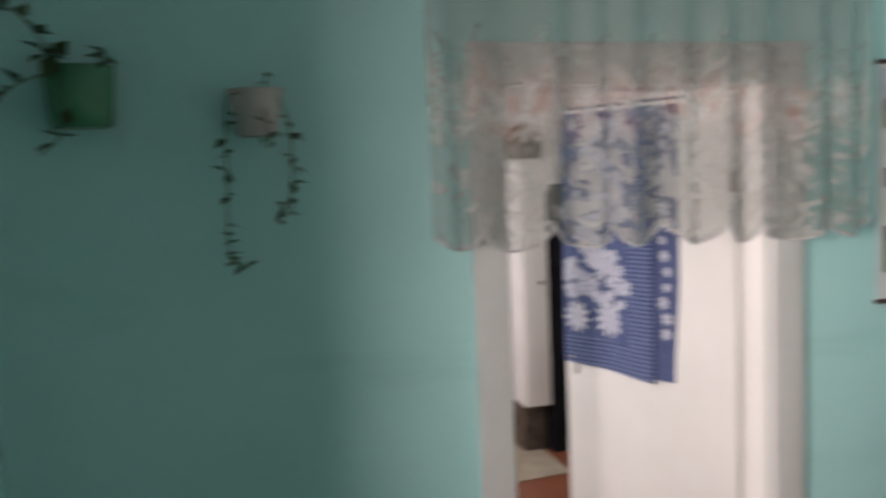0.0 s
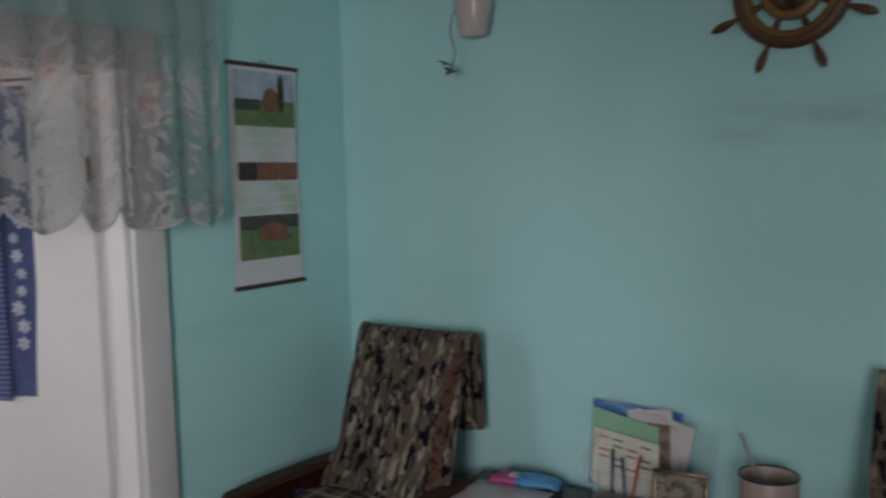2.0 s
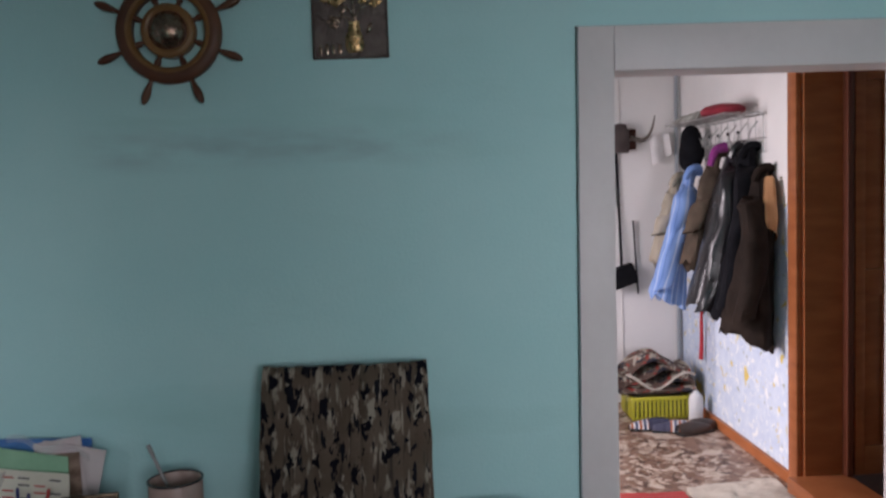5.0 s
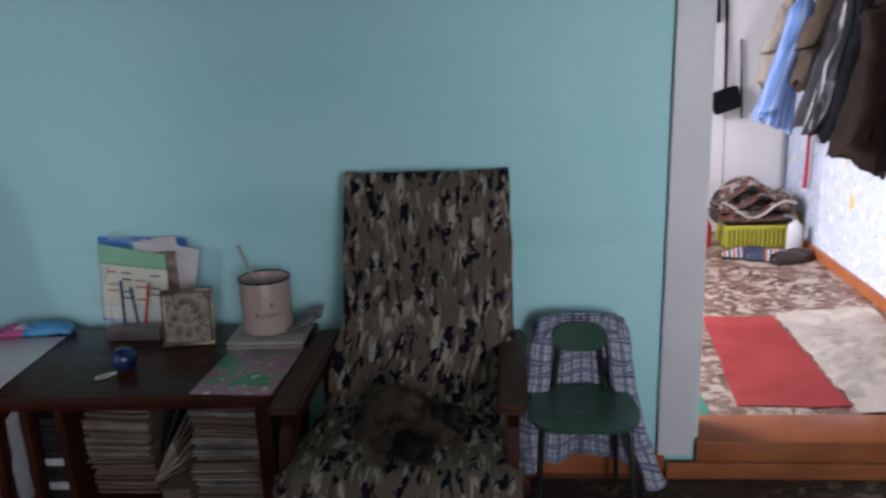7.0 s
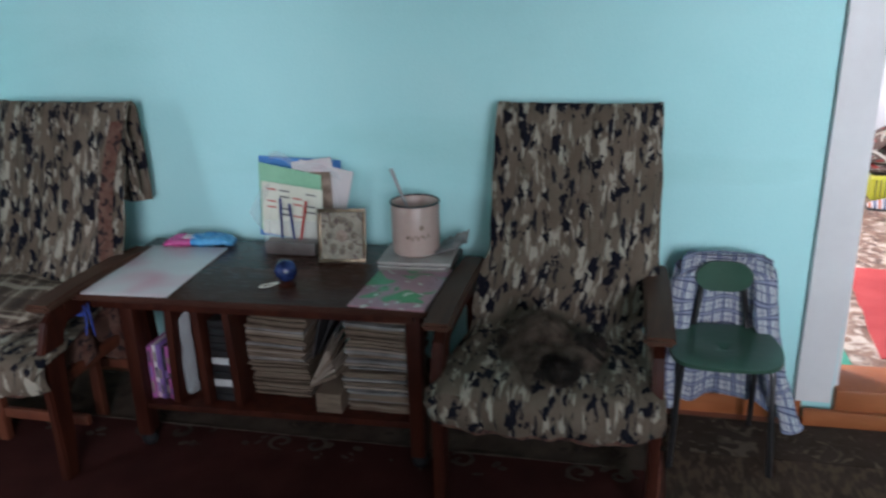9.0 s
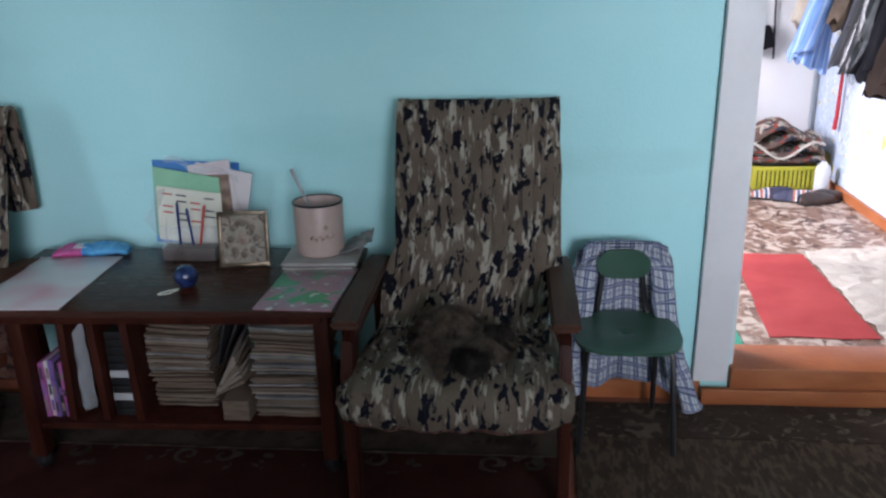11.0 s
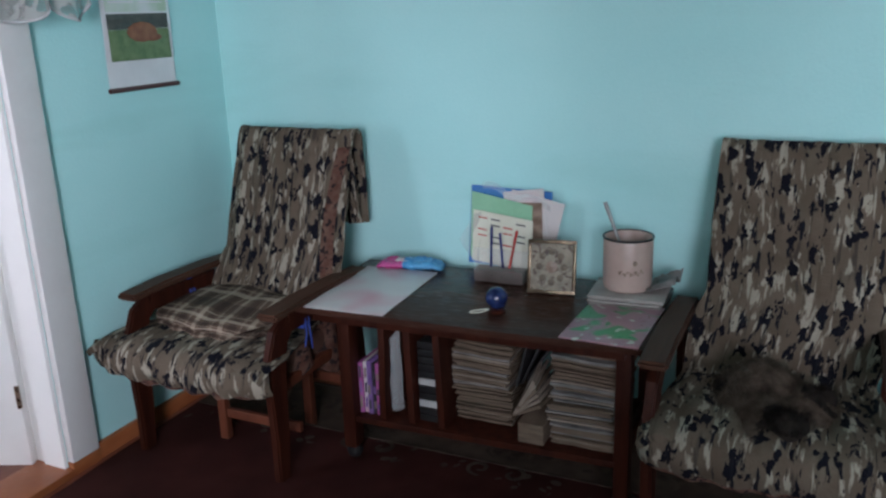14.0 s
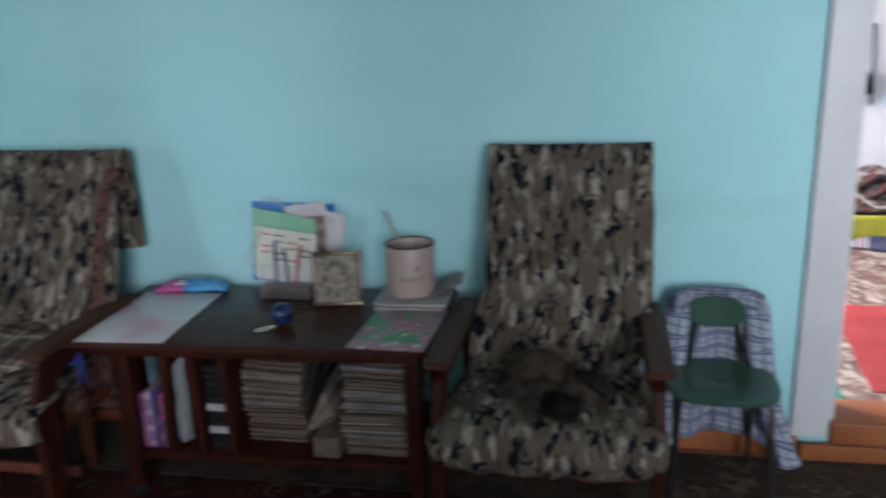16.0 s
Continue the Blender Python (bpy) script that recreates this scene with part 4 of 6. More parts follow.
def petals(cu, cv, r, n=8, lift=0.0095):
    p, _ = towel_at(cu, cv)
    bm = bmesh.new()
    turn = cu * 40 + cv * 23
    for k in range(n):
        a = 2 * math.pi * k / n + turn
        q = p + Vector((lift, r * 0.62 * math.cos(a), r * 0.62 * math.sin(a)))
        bmesh.ops.create_icosphere(bm, subdivisions=1, radius=r * 0.40, matrix=Matrix.Translation(q) @ Matrix.Rotation(a, 4, "X") @ Matrix.Diagonal((0.12 * 0.02 / r, 1.15, min(1.0, 4.6 / n), 1)))
    bmesh.ops.create_icosphere(bm, subdivisions=1, radius=r * 0.24, matrix=Matrix.Translation(p + Vector((lift, 0, 0))) @ Matrix.Diagonal((0.2 * 0.02 / r, 1, 1, 1)))
    return bm


for cu, cv, r in ((0.13, 0.81, 0.066), (0.42, 0.80, 0.074)):
    part("flower", petals(cu, cv, r, 11), TOWEL_MOTIF, towel, "large white daisy")
for k in range(150):
    cv = 0.05 + 0.69 * rr.random()
    cu = 0.04 + 0.54 * rr.random()
    if abs(cu - 0.31) < 0.27 - 0.16 * abs(math.sin(cv * 9.0)) ** 6:
        part("flower", petals(cu, cv, rr.uniform(0.018, 0.036), 5 + k % 3), TOWEL_MOTIF, towel)
for k in range(14):
    part("flower", petals(0.91 + rr.uniform(-0.03, 0.03), 0.10 + 0.055 * k, rr.uniform(0.018, 0.030), 6, 0.0), TOWEL_MOTIF, towel)

# lace pelmet over the kitchen doorway
lace = bpy.data.materials.new("white_lace_net")
lace.use_nodes = True
nt = lace.node_tree
N, L = nt.nodes, nt.links
tc = N.new("ShaderNodeTexCoord")
sp = N.new("ShaderNodeSeparateXYZ")
L.new(tc.outputs["UV"], sp.inputs["Vector"])
vor = N.new("ShaderNodeTexNoise")
vor.inputs["Scale"].default_value, vor.inputs["Detail"].default_value, vor.inputs["Distortion"].default_value = 15, 2.5, 1.5
L.new(tc.outputs["UV"], vor.inputs["Vector"])
motif = N.new("ShaderNodeMapRange")
motif.inputs["From Min"].default_value, motif.inputs["From Max"].default_value = 0.52, 0.56
L.new(vor.outputs["Fac"], motif.inputs["Value"])
low = N.new("ShaderNodeMapRange")
low.inputs["From Min"].default_value, low.inputs["From Max"].default_value = 0.62, 0.40
L.new(sp.outputs["Y"], low.inputs["Value"])
mm = N.new("ShaderNodeMath")
mm.operation = "MULTIPLY"
L.new(motif.outputs["Result"], mm.inputs[0])
L.new(low.outputs["Result"], mm.inputs[1])
hem = N.new("ShaderNodeMapRange")
hem.inputs["From Min"].default_value, hem.inputs["From Max"].default_value = 0.022, 0.012
L.new(sp.outputs["Z"], hem.inputs["Value"])
den = N.new("ShaderNodeMath")
den.operation = "MULTIPLY_ADD"
den.inputs[1].default_value, den.inputs[2].default_value = 0.30, 0.44
L.new(mm.outputs[0], den.inputs[0])
col = N.new("ShaderNodeTexNoise")
col.inputs["Scale"].default_value = 17
L.new(tc.outputs["UV"], col.inputs["Vector"])
cr = N.new("ShaderNodeValToRGB")
cr.color_ramp.elements[0].position, cr.color_ramp.elements[1].position = 0.50, 0.58
cr.color_ramp.elements[0].color, cr.color_ramp.elements[1].color = (0.50, 0.47, 0.45, 1), (0.45, 0.22, 0.17, 1)
L.new(col.outputs["Fac"], cr.inputs["Fac"])
band = N.new("ShaderNodeMapRange")
band.inputs["From Min"].default_value, band.inputs["From Max"].default_value = 0.28, 0.34
L.new(sp.outputs["Y"], band.inputs["Value"])
band2 = N.new("ShaderNodeMapRange")
band2.inputs["From Min"].default_value, band2.inputs["From Max"].default_value = 0.50, 0.44
L.new(sp.outputs["Y"], band2.inputs["Value"])
bmul = N.new("ShaderNodeMath")
bmul.operation = "MULTIPLY"
L.new(band.outputs["Result"], bmul.inputs[0])
L.new(band2.outputs["Result"], bmul.inputs[1])
cm = N.new("ShaderNodeMix")
cm.data_type = "RGBA"
cm.inputs["A"].default_value = (0.27, 0.29, 0.27, 1)
L.new(bmul.outputs[0], cm.inputs["Factor"])
L.new(cr.outputs["Color"], cm.inputs["B"])
p = N["Principled BSDF"]
thread = N.new("ShaderNodeMix")
thread.data_type = "RGBA"
thread.inputs["B"].default_value = (0.50, 0.49, 0.47, 1)
thread_amount = N.new("ShaderNodeMath")
thread_amount.operation = "MULTIPLY"
thread_amount.inputs[1].default_value = 0.8
L.new(mm.outputs[0], thread_amount.inputs[0])
L.new(thread_amount.outputs[0], thread.inputs["Factor"])
L.new(cm.outputs["Result"], thread.inputs["A"])
L.new(thread.outputs["Result"], p.inputs["Base Color"])
p.inputs["Roughness"].default_value = 0.9
L.new(den.outputs[0], p.inputs["Alpha"])
HEM = surface("white_lace_hem", (0.48, 0.48, 0.49), (0.56, 0.56, 0.57), 60, 0.9, 0.3)

curtain = thing("lace_pelmet", (0.0, 0.0, 0.0), "sheer white lace pelmet with flowers and a scalloped hem", "curtain")
CY0, CY1 = -2.16, -0.725


def lace_at(u, v):
    y = CY0 + u * (CY1 - CY0)
    gather = 0.022 * math.sin(u * 62 + 3 * wob(u * 5, 0.2)) + 0.014 * math.sin(u * 29 + 1.3)
    sc = abs(math.sin(math.pi * (u * 8.0 + 0.35 * wob(u * 6, 7.7))))
    bottom = 1.608 - 0.075 * sc ** 0.6 - 0.035 * u + 0.01 * wob(u * 9, 1.1)
    top = 2.50
    z = top + (bottom - top) * v
    x = 0.11 + gather * (0.4 + 0.6 * v)
    return Vector((x, y + 0.01 * math.sin(u * 40) * v, z)), (u * 1.9, (1 - v) * (top - bottom))


part("lace_cloth", sheet(150, 34, lace_at), lace, curtain)
part("scalloped_hem", wire([lace_at(k / 300, 1.0)[0] for k in range(301)], 0.0045, n=5), HEM, curtain, "dense white scalloped hem")
part("curtain_rail", rod((0.11, CY0 - 0.04, 2.505), (0.11, CY1 + 0.04, 2.505), 0.012), DOOR_WHITE, curtain)
for yy in (CY0 + 0.1, CY1 - 0.1):
    part("rail_bracket", rod((0.0, yy, 2.505), (0.10, yy, 2.505), 0.008), DOOR_WHITE, curtain)

# ---- folded plaid, fur, ribbons on the armchairs ----
PLAID = surface("brown_plaid_wool", (0.125, 0.082, 0.060), (0.16, 0.108, 0.080), 12, 0.95, 0.6, fine=180, coords="UV", spec=0.1)
stripes(PLAID, "X", 0.112, ((0.0, 0.17, (0.50, 0.40, 0.31)), (0.34, 0.62, (0.045, 0.030, 0.026)), (0.74, 0.80, (0.36, 0.28, 0.22))), amount=0.55)
stripes(PLAID, "Y", 0.112, ((0.0, 0.17, (0.52, 0.42, 0.33)), (0.36, 0.62, (0.040, 0.028, 0.024)), (0.74, 0.80, (0.36, 0.28, 0.22))), amount=0.55)
plaid = thing("folded_blanket", (LX - 0.035, LY - 0.13, 0.445), "brown and cream plaid wool blanket folded on the corner armchair seat", "blanket", rz=-7)
for k in range(2):
    def fold_at(u, v, k=k):
        # a flat loop of cloth with rounded front corners: u goes round it from front to back, v across the seat
        a = 2 * math.pi * u
        c, sn = math.cos(a), math.sin(a)
        q = 2 * v - 1
        w = (0.262 - 0.010 * k) * (1 - 0.26 * max(0.0, -c) ** 3)
        x = w * q + 0.014 * wob(u * 3, k, 4)
        dep = 0.195 - 0.008 * k
        y = dep * math.copysign(abs(c) ** 0.55, c) + 0.022 * wob(q * 2, k, 1) + 0.03 * q * q * (c < 0)
        h = 0.019 * math.copysign(abs(sn) ** 0.7, sn)
        z = 0.021 + 0.034 * k + h + 0.012 * wob(q * 2.3, y * 7, k * 2.0) * (0.4 + 0.6 * k)
        z -= (0.016 * abs(q) ** 4 + 0.012 * max(0.0, -c) ** 2) * (k > 0)
        return Vector((x, y, max(0.001, z))), (x + 0.3 * y + 0.045 * k, u * 0.85 + 0.05 * k)

    part("fold", sheet(40, 30, fold_at), PLAID, plaid)

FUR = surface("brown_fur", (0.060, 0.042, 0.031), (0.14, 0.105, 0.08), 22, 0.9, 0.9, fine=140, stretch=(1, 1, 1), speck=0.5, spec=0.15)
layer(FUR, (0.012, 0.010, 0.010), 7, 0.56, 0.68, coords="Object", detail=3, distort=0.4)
fr = random.Random(21)


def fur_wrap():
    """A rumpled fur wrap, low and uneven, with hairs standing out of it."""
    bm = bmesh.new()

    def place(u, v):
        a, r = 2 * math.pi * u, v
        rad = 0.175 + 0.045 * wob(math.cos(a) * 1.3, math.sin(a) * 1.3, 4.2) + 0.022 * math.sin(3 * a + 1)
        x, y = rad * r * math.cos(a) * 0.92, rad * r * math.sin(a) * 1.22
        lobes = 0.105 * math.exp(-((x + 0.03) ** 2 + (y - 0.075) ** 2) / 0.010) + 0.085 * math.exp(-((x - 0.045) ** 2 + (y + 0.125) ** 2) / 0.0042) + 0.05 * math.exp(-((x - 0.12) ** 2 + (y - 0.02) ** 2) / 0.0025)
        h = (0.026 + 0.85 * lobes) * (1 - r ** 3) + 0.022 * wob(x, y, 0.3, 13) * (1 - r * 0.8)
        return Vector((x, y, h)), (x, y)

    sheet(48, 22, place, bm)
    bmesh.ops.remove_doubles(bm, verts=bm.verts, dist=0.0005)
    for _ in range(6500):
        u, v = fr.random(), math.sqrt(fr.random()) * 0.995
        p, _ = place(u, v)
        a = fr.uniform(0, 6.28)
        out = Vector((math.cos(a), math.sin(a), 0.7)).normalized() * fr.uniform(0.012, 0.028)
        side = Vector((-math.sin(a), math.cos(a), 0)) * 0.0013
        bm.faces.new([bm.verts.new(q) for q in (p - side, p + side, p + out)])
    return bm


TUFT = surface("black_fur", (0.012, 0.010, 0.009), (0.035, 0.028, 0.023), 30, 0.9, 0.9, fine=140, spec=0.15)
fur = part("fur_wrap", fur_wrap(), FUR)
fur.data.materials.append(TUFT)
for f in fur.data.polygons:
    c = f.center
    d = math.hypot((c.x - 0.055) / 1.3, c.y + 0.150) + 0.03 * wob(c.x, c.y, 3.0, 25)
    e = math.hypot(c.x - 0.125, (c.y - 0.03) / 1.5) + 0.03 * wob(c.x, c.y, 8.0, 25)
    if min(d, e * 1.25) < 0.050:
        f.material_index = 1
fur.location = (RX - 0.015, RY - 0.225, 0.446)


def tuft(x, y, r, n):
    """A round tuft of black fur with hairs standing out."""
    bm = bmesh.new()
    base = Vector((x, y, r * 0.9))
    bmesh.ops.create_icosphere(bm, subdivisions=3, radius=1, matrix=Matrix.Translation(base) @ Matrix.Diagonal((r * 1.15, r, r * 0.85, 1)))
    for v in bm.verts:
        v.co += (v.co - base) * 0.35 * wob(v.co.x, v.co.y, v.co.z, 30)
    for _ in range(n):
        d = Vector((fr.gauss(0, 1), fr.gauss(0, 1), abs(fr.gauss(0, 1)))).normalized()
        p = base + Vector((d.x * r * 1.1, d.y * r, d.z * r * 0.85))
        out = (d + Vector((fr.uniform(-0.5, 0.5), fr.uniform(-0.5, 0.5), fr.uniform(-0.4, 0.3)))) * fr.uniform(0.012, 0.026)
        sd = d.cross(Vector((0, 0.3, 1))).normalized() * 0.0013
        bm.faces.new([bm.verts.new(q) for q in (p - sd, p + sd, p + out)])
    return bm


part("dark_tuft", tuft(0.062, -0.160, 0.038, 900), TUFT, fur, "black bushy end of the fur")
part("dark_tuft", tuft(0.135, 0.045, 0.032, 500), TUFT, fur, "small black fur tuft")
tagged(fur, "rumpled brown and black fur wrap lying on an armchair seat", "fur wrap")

BLUE_CLOTH = surface("blue_ribbon", (0.015, 0.032, 0.17), (0.025, 0.05, 0.24), 30, 0.6, 0.3)
for s, yy in ((-1, -0.06), (1, -0.17)):
    rb = thing("ribbon", (LX + s * 0.292, LY + yy, 0.50), "blue ribbon tied round the armchair's wooden armrest", "ribbon", "ribbons on the armrests")
    part("loop", box((-0.027, -0.012, -0.02), (0.027, 0.012, 0.068), 0.004), BLUE_CLOTH, rb)
    for dx in (-0.008, 0.012):
        part("tail", wire(spline([(0.03, dx, 0.02), (0.036, dx, -0.03), (0.032, dx * 2, -0.09 - dx)], 8), lambda f: 0.006 * (1 - 0.5 * f)), BLUE_CLOTH, rb)
flap = part("hem_flap", sheet(10, 20, lambda u, v: (Vector((0.245 + 0.038 * u + 0.015 * v * u, 0.285 - 0.03 * u + 0.01 * math.sin(u * 6 + v * 3), 1.065 - 0.03 * u - 0.28 * v)), (u * 0.1, v * 0.3)), thick=0.006), CAMO, lc)
trim = part("rusty_hem", sheet(6, 60, lambda u, v: (Vector((0.262 + 0.035 * u - 0.03 * math.sin(math.pi * v), 0.205 - 0.19 * v - 0.006 + 0.03 * u, 1.03 - 0.55 * v)), (u * 0.05, v * 0.6)), thick=0.006), RUST, lc, "rusty red worn hem")
side = part("side_drape", sheet(30, 10, lambda u, v: (Vector((0.262 + 0.02 * v + 0.014 * math.sin(u * 16), -0.36 + 0.46 * u, 0.445 - 0.02 * u - (0.16 + 0.04 * math.sin(u * 9)) * v)), (u * 0.5, v * 0.2)), thick=0.006), RUST, lc, "rusty red side hanging under the armrest")

# ---- small green chair with a shirt over its back ----
GREEN = surface("green_painted_plywood", (0.028, 0.075, 0.050), (0.040, 0.095, 0.064), 6, 0.32, 0.05, fine=50)
BLACK_STEEL = surface("black_steel_tube", (0.012, 0.012, 0.013), (0.02, 0.02, 0.02), 20, 0.35, 0.02)
gx, gy = 2.700, -0.285
gch = thing("small_chair", (gx, gy, 0), "small green plywood chair on thin black steel legs", "chair")


def seat_at(u, v):
    a = 2 * math.pi * u
    c, s = math.cos(a), math.sin(a)
    ex = 0.55
    x = 0.165 * math.copysign(abs(c) ** ex, c) * v
    y = 0.155 * math.copysign(abs(s) ** ex, s) * v
    x *= 1 - 0.12 * max(0, y / 0.155)
    return Vector((x, y, 0.376 - 0.012 * math.exp(-((x / 0.09) ** 2 + ((y - 0.02) / 0.09) ** 2)) - 0.006 * max(0, -y / 0.155) ** 3)), (x, y)


part("seat", sheet(48, 8, seat_at, thick=0.012), GREEN, gch)


def back_at(u, v):
    x = -0.085 + 0.17 * u
    half = 0.05 * (1 - abs(2 * u - 1) ** 4 * 0.75)
    return Vector((x, 0.135 - 0.012 * (1 - (2 * u - 1) ** 2) * -1, 0.552 + half * (2 * v - 1))), (x, v)


part("backrest", sheet(20, 8, back_at, thick=0.010), GREEN, gch)
for s in (-1, 1):
    part("front_leg", wire([(s * 0.125, -0.09, 0.362), (s * 0.13, -0.10, 0.34), (s * 0.148, -0.115, 0.0)], 0.0095), BLACK_STEEL, gch)
    part("rear_leg", wire(spline([(s * 0.125, 0.19, 0.0), (s * 0.118, 0.15, 0.25), (s * 0.085, 0.14, 0.37), (s * 0.066, 0.158, 0.50), (s * 0.062, 0.158, 0.57)], 14), 0.0095), BLACK_STEEL, gch)
part("crossbar", wire([(-0.12, 0.135, 0.355), (0.12, 0.135, 0.355)], 0.008), BLACK_STEEL, gch)

SHIRT = surface("blue_white_checked_cotton", (0.44, 0.455, 0.48), (0.52, 0.535, 0.56), 14, 0.9, 0.4, fine=160, coords="UV", spec=0.1)
stripes(SHIRT, "X", 0.052, ((0.0, 0.34, (0.22, 0.25, 0.35)), (0.02, 0.09, (0.012, 0.016, 0.07)), (0.25, 0.32, (0.012, 0.016, 0.07)), (0.60, 0.65, (0.03, 0.04, 0.14)), (0.74, 0.79, (0.03, 0.04, 0.14))), amount=0.84)
stripes(SHIRT, "Y", 0.054, ((0.0, 0.32, (0.23, 0.26, 0.36)), (0.02, 0.09, (0.012, 0.016, 0.07)), (0.24, 0.31, (0.012, 0.016, 0.07)), (0.62, 0.67, (0.03, 0.04, 0.14))), amount=0.76)
shirt = thing("checked_shirt", (gx, gy, 0), "blue and white checked shirt hung over the small green chair's back", "shirt")


def shirt_at(u, v):
    q = 2 * u - 1
    top, bot = 0.628 - 0.010 * abs(q) ** 4, (0.10 + 0.02 * math.sin(u * 14)) if q < 0.45 else 0.10 - (q - 0.45) * 0.14
    w = 0.134 + 0.075 * v + (0.055 * v * v if q > 0 else -0.01 * v)
    x = q * w + 0.004
    fold = 0.016 * math.sin(q * 9 + 2.2 * v + 1) * v + 0.010 * wob(q * 4, v * 4, 1)
    y = 0.178 + 0.030 * v * (1 - abs(q)) + fold - 0.04 * abs(q) ** 2 * (1 - v)
    y = min(y, 0.245)
    return Vector((x, y, top + (bot - top) * v)), (q * 0.26, v * 0.56)


part("shirt_back", sheet(44, 40, shirt_at, thick=0.004), SHIRT, shirt)
part("collar", sheet(30, 8, lambda u, v: (Vector(((2 * u - 1) * 0.118, 0.176 - 0.016 * math.sin(math.pi * v), 0.622 - 0.006 * abs(2 * u - 1) ** 3 + 0.012 * math.sin(math.pi * v) - 0.035 * v)), (u * 0.27, v * 0.06)), thick=0.004), SHIRT, shirt)
NAVY_LINE = surface("navy_woven_line", (0.010, 0.012, 0.040), (0.02, 0.022, 0.06), 30, 0.9, 0.3)
for yy, zz in ((0.157, 0.620), (0.160, 0.608)):
    part("collar_stripe", wire([(-0.125 + 0.025 * k, yy + 0.002 * math.sin(k), zz - 0.006 * abs(k / 5 - 1) ** 3) for k in range(11)], 0.0024, n=6), NAVY_LINE, shirt, "dark navy woven line")
for s in (-1, 1):
    pts = spline([(s * 0.108, 0.175, 0.578), (s * 0.128, 0.140, 0.50), (s * 0.135, 0.115, 0.40), (s * 0.165, 0.125, 0.29), (s * (0.20 if s > 0 else 0.165), 0.12, 0.17), (s * (0.245 if s > 0 else 0.155), 0.10, 0.055 if s > 0 else 0.11)], 28)

    def sleeve_at(u, v, pts=pts, s=s):
        k = v * (len(pts) - 1)
        i = min(int(k), len(pts) - 2)
        p = pts[i].lerp(pts[i + 1], k - i)
        a = 2 * math.pi * u
        r = (0.040 - 0.006 * v) * (1 + 0.22 * wob(math.cos(a) + s, math.sin(a), v * 6))
        return p + Vector((r * math.cos(a), 0.55 * r * math.sin(a), 0.012 * math.sin(v * 26 + a))), (u * 0.28, v * 0.5)

    part("sleeve", sheet(20, 40, sleeve_at), SHIRT, shirt)

# ---- things on the table ----
T = TZ + 0.001
MAT_W = surface("glossy_white_print", (0.62, 0.575, 0.565), (0.68, 0.635, 0.625), 6, 0.35, 0.01, speck=0.02)
layer(MAT_W, (0.62, 0.33, 0.38), 5, 0.46, 0.72, coords="Object", detail=1, distort=0.2)
mat_ob = part("table_mat", box((-0.143, -0.229, 0), (0.143, 0.229, 0.003), 0.001), MAT_W)
mat_ob.location, mat_ob.rotation_euler = (0.895, -0.411, T), (0, 0, radians(2.8))
tagged(mat_ob, "white glossy sheet with faint pink print on the table", "sheet")

PINK = surface("pink_plastic_film", (0.45, 0.045, 0.20), (0.56, 0.12, 0.31), 24, 0.35, 0.2)
SKYB = surface("sky_blue_plastic_film", (0.02, 0.19, 0.46), (0.10, 0.38, 0.64), 24, 0.35, 0.2)
pack = thing("soft_packet", (0.905, -0.15, T), "soft pink and blue plastic packet on the table's back edge", "packet", rz=10)


def pillow(x0, x1, w, h, k):
    def place(u, v):
        a = 2 * math.pi * u
        x = x0 + (x1 - x0) * v
        e = (1 - abs(2 * ((x + 0.13) / 0.26) - 1) ** 6)
        y = w * math.cos(a) * (0.6 + 0.4 * e)
        z = h * (1 + math.sin(a)) * (0.25 + 0.75 * e) + 0.010 * e * wob(x * 38, y * 30, k) + 0.004 * e * wob(x * 90, y * 70, k)
        return Vector((x, y, max(0.0, z))), (x, y)
    return sheet(36, 30, place)


part("pink_end", pillow(-0.125, -0.02, 0.045, 0.017, 1.0), PINK, pack, "pink plastic end")
part("blue_end", pillow(-0.02, 0.125, 0.045, 0.019, 2.0), SKYB, pack, "blue plastic end")
part("label_patch", box((-0.05, -0.03, 0.033), (-0.005, 0.015, 0.0365), 0.001), MAT_W, pack)

# clear pocket with papers and pens
CLEAR = bpy.data.materials.new("clear_soft_plastic")
CLEAR.use_nodes = True
pc = CLEAR.node_tree.nodes["Principled BSDF"]
pc.inputs["Base Color"].default_value = (0.80, 0.84, 0.86, 1)
pc.inputs["Roughness"].default_value, pc.inputs["Alpha"].default_value = 0.15, 0.22
holder = thing("paper_holder", (1.27, -0.10, T), "clear plastic pocket stuffed with papers, cards and pens", "paper holder")
BLUE_BOOK = surface("blue_brochure", (0.04, 0.17, 0.46), (0.08, 0.25, 0.55), 12, 0.3, 0.02)
GREEN_CARD = surface("pale_green_card", (0.22, 0.48, 0.30), (0.27, 0.54, 0.35), 8, 0.6, 0.02)
CREAM_CARD = surface("cream_calendar_card", (0.62, 0.62, 0.50), (0.68, 0.68, 0.57), 8, 0.5, 0.02)
BROWN_CARD = surface("brown_photo_card", (0.16, 0.10, 0.07), (0.34, 0.25, 0.19), 30, 0.4, 0.02)
INK = surface("dark_ink", (0.05, 0.05, 0.06), rough=0.5, bump=0)
RED_INK = surface("red_ink", (0.45, 0.05, 0.04), rough=0.4, bump=0)
BLUE_INK = surface("navy_plastic", (0.02, 0.03, 0.14), rough=0.3, bump=0)


